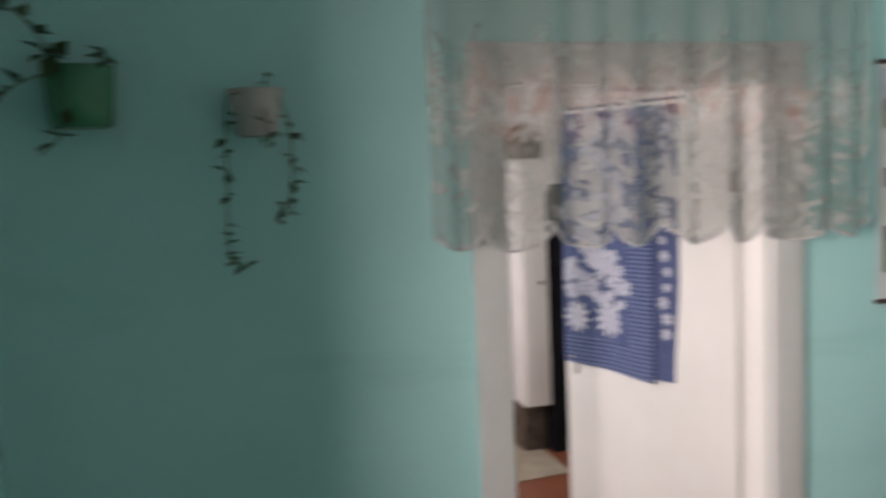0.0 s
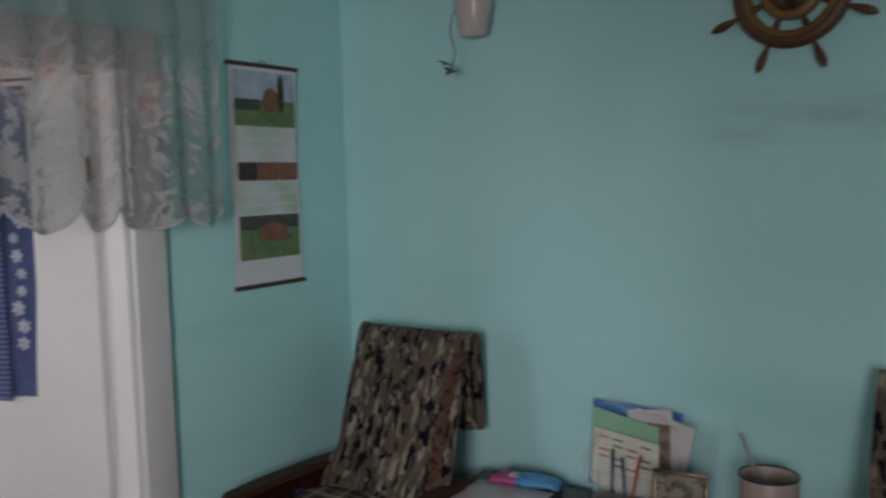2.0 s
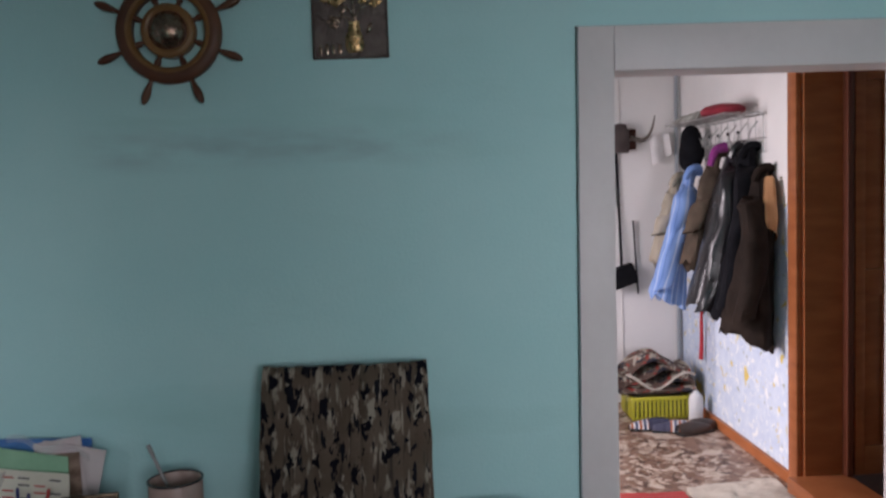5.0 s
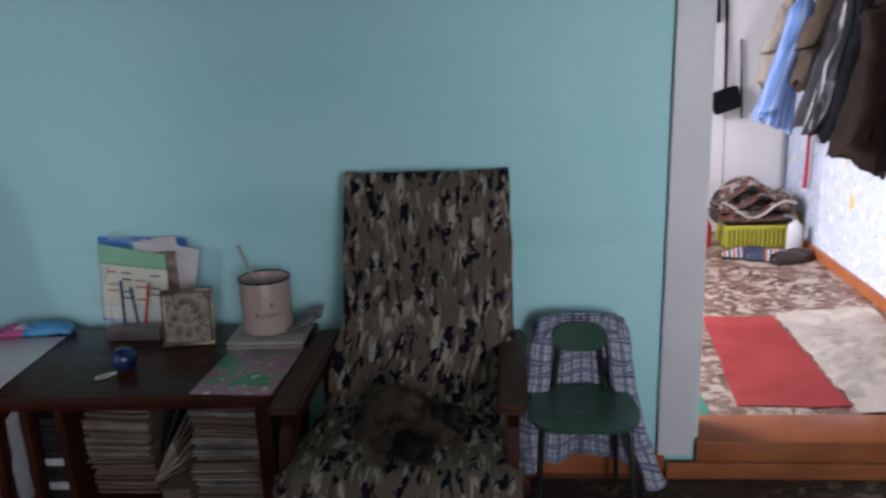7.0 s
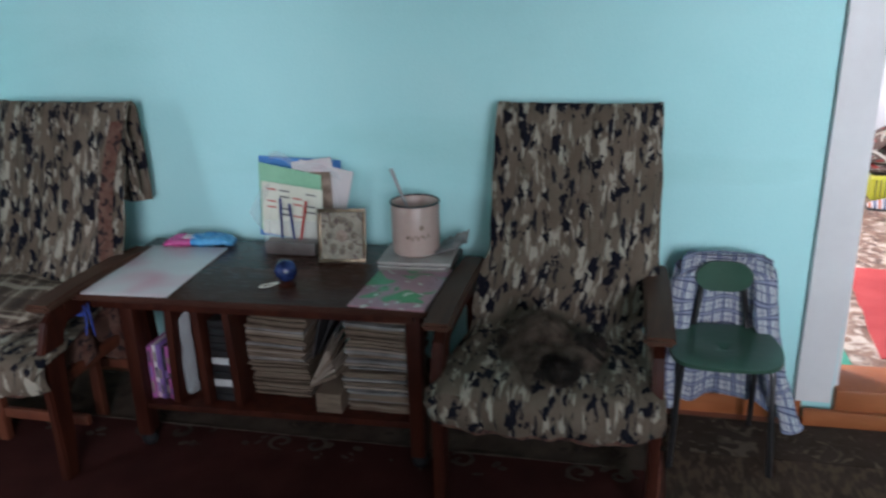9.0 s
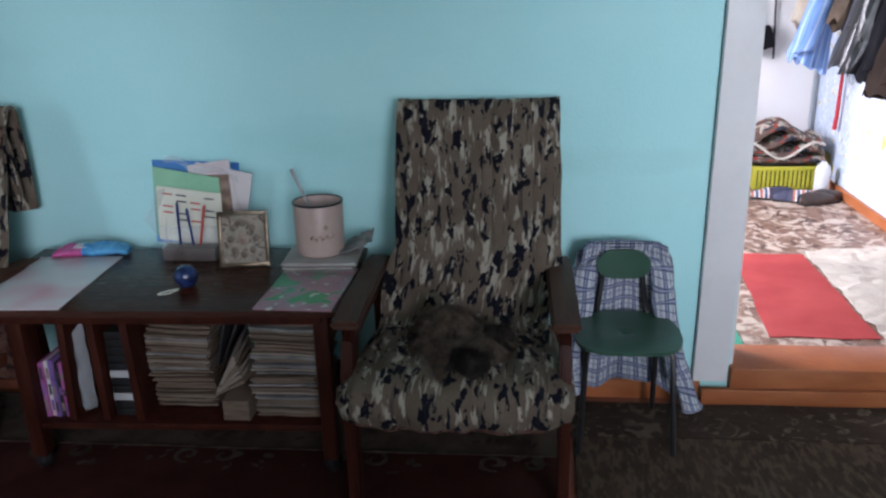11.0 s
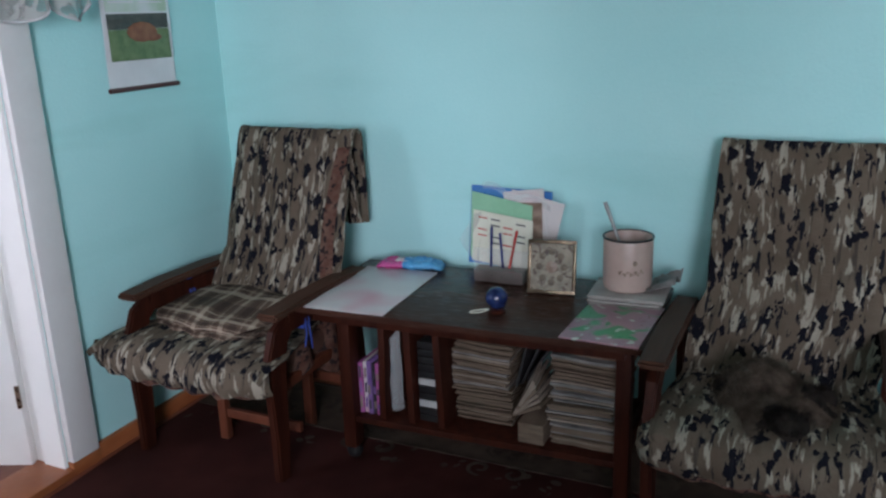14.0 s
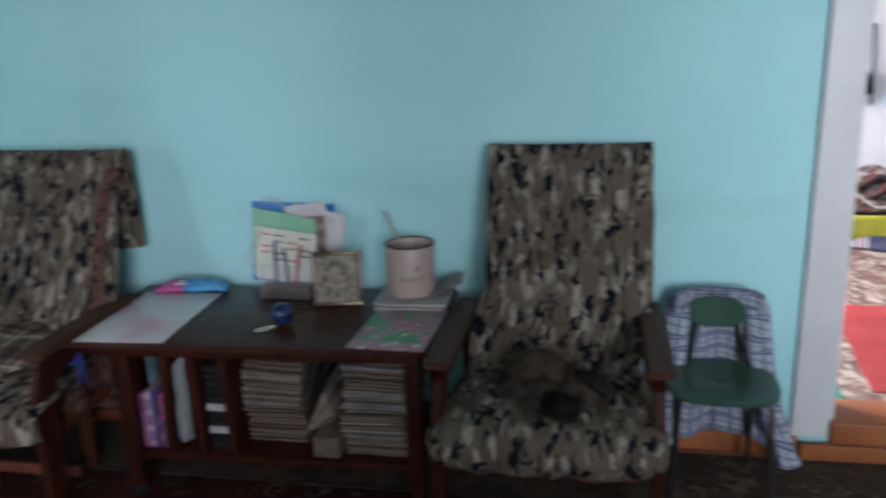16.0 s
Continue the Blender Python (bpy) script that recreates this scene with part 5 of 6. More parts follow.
def card(name, cx, y, z0, w, h, mat, lean=6.0, roll=0.0, t=0.002, label="", slope=0.0):
    m = Matrix.Translation((cx, y, z0)) @ Matrix.Rotation(radians(-lean), 4, "X") @ Matrix.Rotation(radians(roll), 4, "Y")
    skew = Matrix()
    skew[2][0] = -math.tan(radians(slope))
    m = m @ skew
    return part(name, box((-w / 2, -t / 2, 0), (w / 2, t / 2, h), 0.0006, m=m, seg=1), mat, holder, label), m


card("brochure", -0.020, 0.045, 0.01, 0.305, 0.288, BLUE_BOOK, 5, 2.0, 0.004, "blue brochure")
card("white_paper", 0.075, 0.030, 0.05, 0.15, 0.25, MAT_W, 5, -8)
card("white_paper", 0.05, 0.024, 0.05, 0.20, 0.235, MAT_W, 5, 12)
card("photo_card", 0.085, 0.012, 0.06, 0.085, 0.20, BROWN_CARD, 5, -3)
card("white_paper", 0.125, 0.018, 0.10, 0.05, 0.155, MAT_W, 5, -12)
card("green_card", -0.034, 0.004, 0.03, 0.230, 0.240, GREEN_CARD, 5, 1, 0.002, "pale green card", slope=9)
_, m = card("calendar_card", -0.022, -0.012, 0.03, 0.225, 0.185, CREAM_CARD, 5, 1, 0.002, "cream card with rows of small figures", slope=6)
for r in range(5):
    for c in range(4):
        if (r + c) % 3:
            x0, z0 = -0.092 + c * 0.048, 0.075 + r * 0.021
            part("figure_bar", box((x0, -0.0022, z0), (x0 + 0.034, -0.0012, z0 + 0.005), m=m), INK if c % 2 else RED_INK, holder)
part("pocket", sheet(14, 12, lambda u, v: (Vector((-0.115 + 0.23 * u, -0.045 - 0.03 * math.sin(math.pi * u) * (1 - v) - 0.006 * wob(u * 5, v * 5, 2), 0.002 + 0.10 * v)), (u, v))), CLEAR, holder, "clear plastic pocket")
part("bag_edge", sheet(10, 14, lambda u, v: (Vector((-0.10 - 0.075 * u * (1 - abs(2 * v - 1) * 0.6), -0.005 - 0.02 * math.sin(u * 5 + v * 6), 0.02 + 0.20 * v)), (u, v))), CLEAR, holder, "crumpled clear film")
part("bag_edge", sheet(10, 14, lambda u, v: (Vector((-0.10 + 0.25 * u, 0.02 + 0.012 * math.sin(u * 9), 0.30 + 0.025 * v + 0.01 * math.sin(u * 11) - 0.06 * u)), (u, v))), CLEAR, holder)
part("organizer", box((-0.085, -0.115, 0.0), (0.095, -0.055, 0.045), 0.006), surface("dark_clear_plastic", (0.085, 0.070, 0.064), (0.14, 0.12, 0.11), 10, 0.3, 0.05), holder, "dark clear plastic tray")
for cx, lean, mt, h in ((-0.038, 2, BLUE_INK, 0.160), (0.008, -4, BLUE_INK, 0.140), (0.028, 12, RED_INK, 0.155)):
    mm = Matrix.Translation((cx, -0.07, 0.03)) @ Matrix.Rotation(radians(lean), 4, "Y")
    pen = part("pen", lathe([(0.0, 0.0), (0.003, 0.0), (0.0042, 0.01), (0.0045, h * 0.7), (0.0052, h * 0.7), (0.0052, h - 0.006), (0.003, h), (0.0, h)], 10, m=mm), mt, holder)

# framed icon-like ornament
GILT = surface("tarnished_gilt", (0.07, 0.05, 0.032), (0.17, 0.13, 0.085), 40, 0.32, 0.2, metal=0.7)
WEAVE = surface("gold_woven_ornament", (0.19, 0.165, 0.12), (0.29, 0.255, 0.19), 45, 0.5, 0.3)
layer(WEAVE, (0.08, 0.05, 0.035), 40, 0.52, 0.6, coords="Object", detail=2, distort=1.2)
WEAVE_DARK = surface("dark_gold_ornament", (0.10, 0.075, 0.05), (0.17, 0.135, 0.09), 45, 0.5, 0.3)
pf = thing("picture_frame", (1.480, -0.262, T), "small gilt picture frame with a woven gold ornament, leaning back", "picture frame", rz=9)
fm = Matrix.Translation((0, 0.0, 0.001)) @ Matrix.Rotation(radians(-12), 4, "X") @ Matrix.Diagonal((0.98, 1, 0.98, 1))
for a, b in (((-0.082, -0.006, 0), (0.082, 0.007, 0.014)), ((-0.082, -0.006, 0.170), (0.082, 0.007, 0.184)), ((-0.082, -0.006, 0.0142), (-0.069, 0.007, 0.1698)), ((0.069, -0.006, 0.0142), (0.082, 0.007, 0.1698))):
    part("frame_bar", box(a, b, 0.003, m=fm), GILT, pf)
part("picture", box((-0.069, 0.0, 0.014), (0.069, 0.004, 0.170), m=fm), WEAVE, pf)
part("ornament", lathe([(0.018, 0.0), (0.020, 0.002), (0.010, 0.003), (0.0, 0.004)], 12, m=fm @ Matrix.Translation((0, 0.0, 0.092)) @ Matrix.Rotation(radians(90), 4, "X")), BROWN_CARD, pf)
for k in range(8):
    a = k * math.pi / 4
    part("ornament", lathe([(0.012, 0.0), (0.008, 0.0015), (0.0, 0.002)], 8, m=fm @ Matrix.Translation((0.042 * math.cos(a), 0.0, 0.092 + 0.052 * math.sin(a))) @ Matrix.Rotation(radians(90), 4, "X")), WEAVE_DARK, pf)
part("stand", box((-0.012, 0.03, 0.0), (0.012, 0.036, 0.11), m=Matrix.Translation((0, 0.035, 0)) @ Matrix.Rotation(radians(18), 4, "X")), WOOD, pf)

# blue glass ball
BALL = surface("cobalt_glass", (0.004, 0.008, 0.045), (0.022, 0.045, 0.15), 34, 0.2, 0.1, spec=0.5)
ball = thing("glass_ball", (1.372, -0.475, T), "small cobalt blue ball ornament on a dark base", "ornament")
part("base", lathe([(0.0, 0.0), (0.026, 0.0), (0.028, 0.006), (0.020, 0.012), (0.0, 0.014)], 20), WOOD, ball)
bm = bmesh.new()
bmesh.ops.create_uvsphere(bm, u_segments=28, v_segments=18, radius=0.036, matrix=Matrix.Translation((0, 0, 0.047)))
part("ball", bm, BALL, ball)
part("tag", wire(spline([(-0.02, -0.015, 0.012), (-0.045, -0.03, 0.004), (-0.075, -0.04, 0.003), (-0.07, -0.02, 0.003), (-0.03, -0.005, 0.008)], 18), 0.0022), CREAM_CARD, ball, "small cream tag on a cord")

# magazines on the table
MAG = surface("pink_flower_magazine", (0.32, 0.16, 0.20), (0.42, 0.22, 0.25), 6, 0.3, 0.02)
layer(MAG, (0.05, 0.27, 0.11), 9, 0.49, 0.55, coords="Object", detail=2, distort=0.8)
layer(MAG, (0.55, 0.60, 0.52), 24, 0.63, 0.68, coords="Object", detail=2, offset=(3, 1, 0))
mg = part("magazine", box((-0.115, -0.18, 0), (0.115, 0.16, 0.005), 0.0015), MAG)
mg.location, mg.rotation_euler = (1.735, -0.437, T), (0, 0, radians(-2))
tagged(mg, "magazine with pink flowers and green leaves on its cover", "magazine")
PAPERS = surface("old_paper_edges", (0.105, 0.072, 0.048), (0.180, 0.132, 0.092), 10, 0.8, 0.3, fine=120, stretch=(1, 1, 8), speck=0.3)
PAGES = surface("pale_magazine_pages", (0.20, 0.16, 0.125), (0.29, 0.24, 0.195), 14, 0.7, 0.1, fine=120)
LEAFLET = surface("pale_leaflet_paper", (0.33, 0.30, 0.275), (0.44, 0.41, 0.38), 14, 0.6, 0.1, fine=120)
DARK_COVER = surface("black_magazine_cover", (0.014, 0.014, 0.016), (0.035, 0.033, 0.033), 14, 0.5, 0.05)
DARK_PAPER = surface("dark_magazine_cover", (0.11, 0.11, 0.11), (0.26, 0.25, 0.24), 14, 0.5, 0.05)


def paper_pile(name, loc, w, d, count, t, label, seed, group="paper piles", rz=0.0, pale=0.12, pages=None):
    pile = thing(name, loc, label, "paper pile", group, rz)
    q = random.Random(seed)
    z = 0.0
    for k in range(count):
        tt = t * q.uniform(0.6, 1.5)
        dx, dy = q.gauss(0, 0.005) + 0.008 * math.sin(k * 0.16 + seed), q.gauss(0, 0.008)
        ww, dd = w * q.uniform(0.92, 1.02), d * q.uniform(0.92, 1.02)

        def layer_at(u, v, z=z, tt=tt, dx=dx, dy=dy, ww=ww, dd=dd, k=k):
            s = u * 4
            side = min(int(s), 3)
            f = s - side
            cor = ((-1, -1), (1, -1), (1, 1), (-1, 1), (-1, -1))
            cx = cor[side][0] + (cor[side + 1][0] - cor[side][0]) * f
            cy = cor[side][1] + (cor[side + 1][1] - cor[side][1]) * f
            bulge = 1.0 + 0.006 * math.sin(math.pi * v)
            sag = 0.0028 * wob(cx * 2 + k, cy * 2, k * 0.7) - 0.004 * (k / 38) * math.cos(cx * 1.6 + k * 0.13)
            return Vector((dx + cx * ww / 2 * bulge, dy + cy * dd / 2 * bulge, z + 0.0004 + v * (tt - 0.0008) + sag)), (cx, v)

        bm = sheet(24, 2, layer_at)
        bmesh.ops.remove_doubles(bm, verts=bm.verts, dist=0.0002)
        bmesh.ops.holes_fill(bm, edges=[e for e in bm.edges if len(e.link_faces) == 1], sides=0)
        pick = q.random()
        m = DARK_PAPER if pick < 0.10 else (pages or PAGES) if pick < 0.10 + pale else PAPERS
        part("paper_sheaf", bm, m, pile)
        z += tt
    return z


top1 = paper_pile("magazine_pile", (1.728, -0.205, T), 0.235, 0.20, 6, 0.0048, "short pile of old magazines under the enamel pot", 3, rz=3, pale=0.9, pages=LEAFLET)
cloth = part("crumpled_paper", sheet(12, 12, lambda u, v: (Vector((-0.05 + 0.09 * u, -0.07 + 0.14 * v, 0.012 + 0.05 * u * (0.6 + 0.4 * math.sin(v * 7)) + 0.012 * wob(u * 6, v * 6, 3))), (u, v)), thick=0.004), DARK_PAPER)
cloth.location = (1.835, -0.165, T + top1 - 0.002)
tagged(cloth, "crumpled dark leaflets lying beside the enamel pot", "leaflets")

ENAMEL = surface("pale_pink_enamel", (0.44, 0.32, 0.275), (0.50, 0.37, 0.32), 5, 0.33, 0.02, spec=0.4)
RIM = surface("dark_enamel_rim", (0.02, 0.015, 0.018), rough=0.25)
pot = thing("enamel_pot", (1.716, -0.190, T + top1 + 0.001), "pale pink enamel mug-pot with a dark rim and a spoon inside", "pot")
pot.scale = (1.045, 1.045, 1.02)
part("body", lathe([(0.0, 0.0), (0.066, 0.0), (0.073, 0.006), (0.075, 0.02), (0.076, 0.165), (0.0745, 0.168), (0.0725, 0.165), (0.0715, 0.02), (0.06, 0.008), (0.0, 0.008)], 40), ENAMEL, pot)
part("rim", lathe([(0.0745, 0.1655), (0.0785, 0.166), (0.0785, 0.1705), (0.0745, 0.1715), (0.0715, 0.169)], 40, close=True), RIM, pot, "thin dark enamel rim")
for k in range(14):
    a = radians(-96 + k * 4.2)
    c = Vector((math.cos(a), math.sin(a), 0))
    z0 = 0.068 + 0.006 * math.sin(k * 1.7)
    bm = bmesh.new()
    bmesh.ops.create_icosphere(bm, subdivisions=1, radius=0.0038, matrix=Matrix.Translation(c * 0.0756 + Vector((0, 0, z0))) @ Matrix.Diagonal((1, 1, 0.6 if k % 3 else 1.8, 1)))
    part("script_mark", bm, BROWN_CARD, pot)
bm = bmesh.new()
bmesh.ops.create_icosphere(bm, subdivisions=2, radius=0.008, matrix=Matrix.Translation((math.cos(radians(-62)) * 0.075, math.sin(radians(-62)) * 0.075, 0.10)) @ Matrix.Diagonal((1, 0.5, 1.1, 1)))
part("round_mark", bm, BROWN_CARD, pot)
STEEL = bpy.data.materials["dull_steel"]
SPOON = surface("worn_grey_steel", (0.30, 0.31, 0.31), (0.38, 0.39, 0.39), 20, 0.55, 0.05, metal=0.3)
part("spoon_handle", wire([(0.02, 0.02, 0.02), (-0.03, 0.03, 0.13), (-0.06, 0.035, 0.20), (-0.085, 0.04, 0.262)], lambda f: 0.0035 + 0.003 * f), SPOON, pot, "steel spoon handle")

# ---- things on the lower shelf ----
S = 0.1795
CASE_PINK = surface("pink_case_spine", (0.30, 0.06, 0.22), (0.42, 0.12, 0.32), 20, 0.35, 0.02)
CASE_VIOLET = surface("violet_case_spine", (0.14, 0.07, 0.24), (0.24, 0.14, 0.36), 20, 0.35, 0.02)
for k, (mt, lab) in enumerate(((CASE_PINK, "pink"), (MAT_W, "white"), (CASE_VIOLET, "violet"), (BLACK_STEEL, "black"), (CASE_PINK, "magenta"))):
    cs = thing("cassette_case", (0.902 + 0.0165 * k, -0.475 + 0.006 * (k % 2), S), "upright %s cassette case on the table's lower shelf" % lab, "cassette case", "cassette cases on the shelf")
    part("case", box((-0.0076, -0.075, 0), (0.0076, 0.075, 0.186 + 0.004 * (k % 3)), 0.002), mt, cs)
    for j in range(3):
        part("label_bar", box((-0.004, -0.0762, 0.02 + 0.055 * j), (0.004, -0.075, 0.062 + 0.055 * j - 0.005 * k)), (PAGES, CASE_VIOLET, INK)[(j + k) % 3], cs)
GREY_FILM = CLEAR.copy()
GREY_FILM.name = "grey_clear_film"
GREY_FILM.node_tree.nodes["Principled BSDF"].inputs["Alpha"].default_value = 0.20
bag = part("plastic_bag", sheet(14, 18, lambda u, v: (Vector((-0.045 + 0.085 * (1 - v * 0.55) * u + 0.05 * v, -0.02 - 0.03 * math.sin(u * 3) - 0.01 * wob(u * 6, v * 6, 5), 0.30 * (1 - v) * (0.55 + 0.45 * u) + 0.0 * v)), (u, v)), thick=0.003), GREY_FILM)
bag.location = (0.990, -0.47, S + 0.012)
tagged(bag, "crumpled milky plastic bag standing on the lower shelf", "plastic bag")
PALE_CASE = surface("pale_disc_label", (0.36, 0.36, 0.36), (0.44, 0.44, 0.43), 12, 0.4, 0.02)
tower = thing("disc_stack", (1.146, -0.43, S), "stack of dark disc cases with white labels", "disc case")
for k in range(11):
    z0 = 0.026 * k
    part("disc_case", box((-0.034, -0.10, z0 + 0.001), (0.034, 0.06, z0 + 0.024), 0.002), BLACK_STEEL if k not in (2, 5) else PALE_CASE, tower)
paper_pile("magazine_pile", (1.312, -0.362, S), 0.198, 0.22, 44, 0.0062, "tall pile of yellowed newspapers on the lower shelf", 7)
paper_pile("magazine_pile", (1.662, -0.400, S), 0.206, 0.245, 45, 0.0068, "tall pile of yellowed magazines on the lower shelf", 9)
for k in range(6):
    lm = thing("leaning_magazine", (1.510 - 0.004 * k, -0.455, S + 0.118 + 0.015 * k), "old magazine slumped between the two piles", "magazine", "slumped magazines")
    lm.rotation_euler = (0, radians(62 - 7 * k), radians(3 * k - 6))
    part("page_block", box((-0.006, -0.10, -0.058), (0.005, 0.10, 0.050 - 0.004 * k), 0.003), PAGES if k % 3 else PAPERS, lm)
for k in range(3):
    lm = thing("leaning_magazine", (1.448 + 0.022 * k, -0.36 + 0.02 * k, S + 0.235), "dark-covered magazine leaning on a newspaper pile", "magazine", "slumped magazines")
    lm.rotation_euler = (0, radians(14 + 9 * k), radians(4 * k))
    part("page_block", box((-0.004, -0.09, -0.10), (0.004, 0.09, 0.095), 0.002), DARK_COVER, lm)
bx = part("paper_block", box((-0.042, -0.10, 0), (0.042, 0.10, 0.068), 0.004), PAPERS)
bx.location = (1.505, -0.445, S)
tagged(bx, "thick yellowed paper block on the lower shelf", "paper block")

# ---- hall: outer doorway ----
d = tagged(new("doorway_hall"), "orange-brown painted frame of the outer doorway", "door frame", kind="structure")
part("casing", box((4.255, 1.165, HZ), (4.288, 1.255, 2.24), 0.006), ORANGE, d)
part("casing", box((4.255, 0.16, HZ), (4.288, 0.285, 2.24), 0.006), ORANGE, d)
part("casing", box((4.257, 0.286, 2.13), (4.288, 1.164, 2.24), 0.006), ORANGE, d)
part("jamb", box((4.289, 1.15, HZ), (4.50, 1.1645, 2.13)), ORANGE, d)
part("jamb", box((4.289, 0.2855, HZ), (4.50, 0.30, 2.13)), ORANGE, d)
part("jamb", box((4.289, 0.301, 2.115), (4.50, 1.149, 2.13)), ORANGE, d)
part("threshold", box((4.20, 0.30, HZ), (4.50, 1.149, HZ + 0.085), 0.01), ORANGE, d, "worn orange-brown threshold")
part("stop", box((4.47, 1.10, HZ + 0.086), (4.50, 1.149, 2.114), 0.004), WOOD_LIGHT, d)
leaf = tagged(new("door_2"), "orange-brown panelled outer door standing open", "door", kind="structure")
leaf.location, leaf.rotation_euler = (4.51, 1.13, HZ + 0.09), (0, 0, radians(4))
part("stile", box((0.0, -0.02, 0), (0.05, 0.02, 1.98), 0.004), ORANGE, leaf)
part("stile", box((0.14, -0.02, 0), (0.18, 0.02, 1.98), 0.004), ORANGE, leaf)
for z0, z1 in ((0, 0.14), (0.86, 0.98), (1.86, 1.98)):
    part("rail", box((0.0505, -0.019, z0), (0.1395, 0.019, z1), 0.003), ORANGE, leaf)
for z0, z1 in ((0.1405, 0.8595), (0.9805, 1.8595)):
    part("panel", box((0.0505, -0.008, z0), (0.1395, 0.008, z1), 0.003), ORANGE, leaf)
porch = surface("weathered_porch_boards", (0.55, 0.53, 0.46), (0.68, 0.66, 0.58), 9, 0.8, 0.3, stretch=(1, 1, 0.3))
structure("porch_wall", box((5.6, -1.5, 0), (5.7, 3.6, 2.6)), porch, "pale weathered porch boards", "wall")
structure("ground", box((-40, -60, -0.6), (60, 60, -0.5)), surface("yard_ground", (0.16, 0.15, 0.11), (0.24, 0.22, 0.17), 0.8, 0.9, 0.3), "bare yard ground", "ground")
structure("porch_floor", box((4.45, -1.5, -0.5), (5.6, 3.6, 0.08)), WOOD_LIGHT, "worn wooden porch floor", "floor")

# ---- hall: mats and things on the floor ----
def soft_mat(name, corners, mat, label, z, seed, wrinkle):
    a, b, c, e = [Vector((*p, 0)) for p in corners]

    def place(u, v):
        p = a.lerp(b, u).lerp(e.lerp(c, u), v)
        w = wrinkle * (0.7 * abs(wob(p.x * 3, p.y * 9, seed)) + 0.5 * abs(wob(p.x * 9 + 2 * p.y, p.y * 24, seed)) + 0.2 * wob(p.x * 25, p.y * 40, seed))
        p = p + Vector((0.01 * wob(p.y * 5, seed, 1) * (u in (0, 1)), 0.01 * wob(p.x * 6, seed, 2) * (v in (0, 1)), z + 0.005 + max(-0.003, w)))
        return p, (p.x, p.y)

    ob = part(name, sheet(50, 100, place, thick=0.004), mat)
    return tagged(ob, label, "mat")


RED_MAT = surface("red_felt_mat", (0.36, 0.055, 0.055), (0.43, 0.075, 0.07), 5, 0.9, 0.4, fine=160, spec=0.1)
CANVAS = surface("worn_grey_canvas", (0.50, 0.445, 0.385), (0.60, 0.545, 0.475), 6, 0.9, 0.5, fine=120, spec=0.1)
layer(CANVAS, (0.36, 0.32, 0.28), 7, 0.62, 0.86, coords="Object", detail=4, distort=0.8)
soft_mat("red_mat", ((3.314, 0.271), (3.721, 0.267), (3.729, 1.231), (3.40, 1.24)), RED_MAT, "plain red felt mat on the hall linoleum", HZ, 1.0, 0.002)
soft_mat("canvas_mat", ((3.728, 0.205), (4.22, 0.205), (4.215, 1.36), (3.745, 1.25)), CANVAS, "wrinkled grey canvas mat beside a red one", HZ, 4.0, 0.028)
gb = part("green_mat", box((3.12, 0.18, HZ + 0.001), (3.20, 0.36, HZ + 0.01), 0.003), surface("green_plastic", (0.05, 0.30, 0.20), rough=0.4))
tagged(gb, "green plastic mat behind the doorway's jamb", "mat")

YELLOW = surface("yellow_green_plastic", (0.42, 0.40, 0.03), (0.50, 0.47, 0.05), 6, 0.35, 0.03)
crate = thing("plastic_crate", (4.0, 2.60, HZ), "yellow slatted plastic crate filled with folded rugs", "crate")
part("floor_plate", box((-0.19, -0.13, 0.0), (0.19, 0.13, 0.012), 0.003), YELLOW, crate)
part("rim", box((-0.20, -0.145, 0.125), (0.20, -0.13, 0.15), 0.004), YELLOW, crate)
part("rim", box((-0.20, 0.13, 0.125), (0.20, 0.145, 0.15), 0.004), YELLOW, crate)
part("rim", box((-0.20, -0.1295, 0.125), (-0.185, 0.1295, 0.15), 0.004), YELLOW, crate)
part("rim", box((0.185, -0.1295, 0.125), (0.20, 0.1295, 0.15), 0.004), YELLOW, crate)
for k in range(15):
    x = -0.186 + 0.0265 * k
    for yy in (-0.138, 0.137):
        part("slat", box((x - 0.008, yy - 0.004, 0.012), (x + 0.008, yy + 0.004, 0.126)), YELLOW, crate)
for k in range(9):
    y = -0.115 + 0.0285 * k
    for xx in (-0.192, 0.192):
        part("slat", box((xx - 0.004, y - 0.008, 0.012), (xx + 0.004, y + 0.008, 0.126)), YELLOW, crate)
part("lining", box((-0.18, -0.125, 0.013), (0.18, 0.125, 0.12), 0.01), surface("dim_crate_filling", (0.10, 0.09, 0.05)), crate)

OLD_RUG = surface("folded_patterned_rug", (0.10, 0.065, 0.055), (0.16, 0.11, 0.09), 16, 0.95, 0.5, fine=150, coords="UV", spec=0.1)
layer(OLD_RUG, (0.40, 0.36, 0.30), 16, 0.55, 0.60, detail=1, distort=1.0)
layer(OLD_RUG, (0.30, 0.05, 0.04), 18, 0.62, 0.66, detail=1, distort=0.6, offset=(5, 2, 0))
layer(OLD_RUG, (0.03, 0.035, 0.05), 14, 0.60, 0.66, detail=1, distort=0.6, offset=(9, 7, 0))
rugs = thing("folded_rugs", (3.985, 2.60, HZ + 0.152), "pile of folded patterned rugs heaped on the yellow crate", "rug pile")
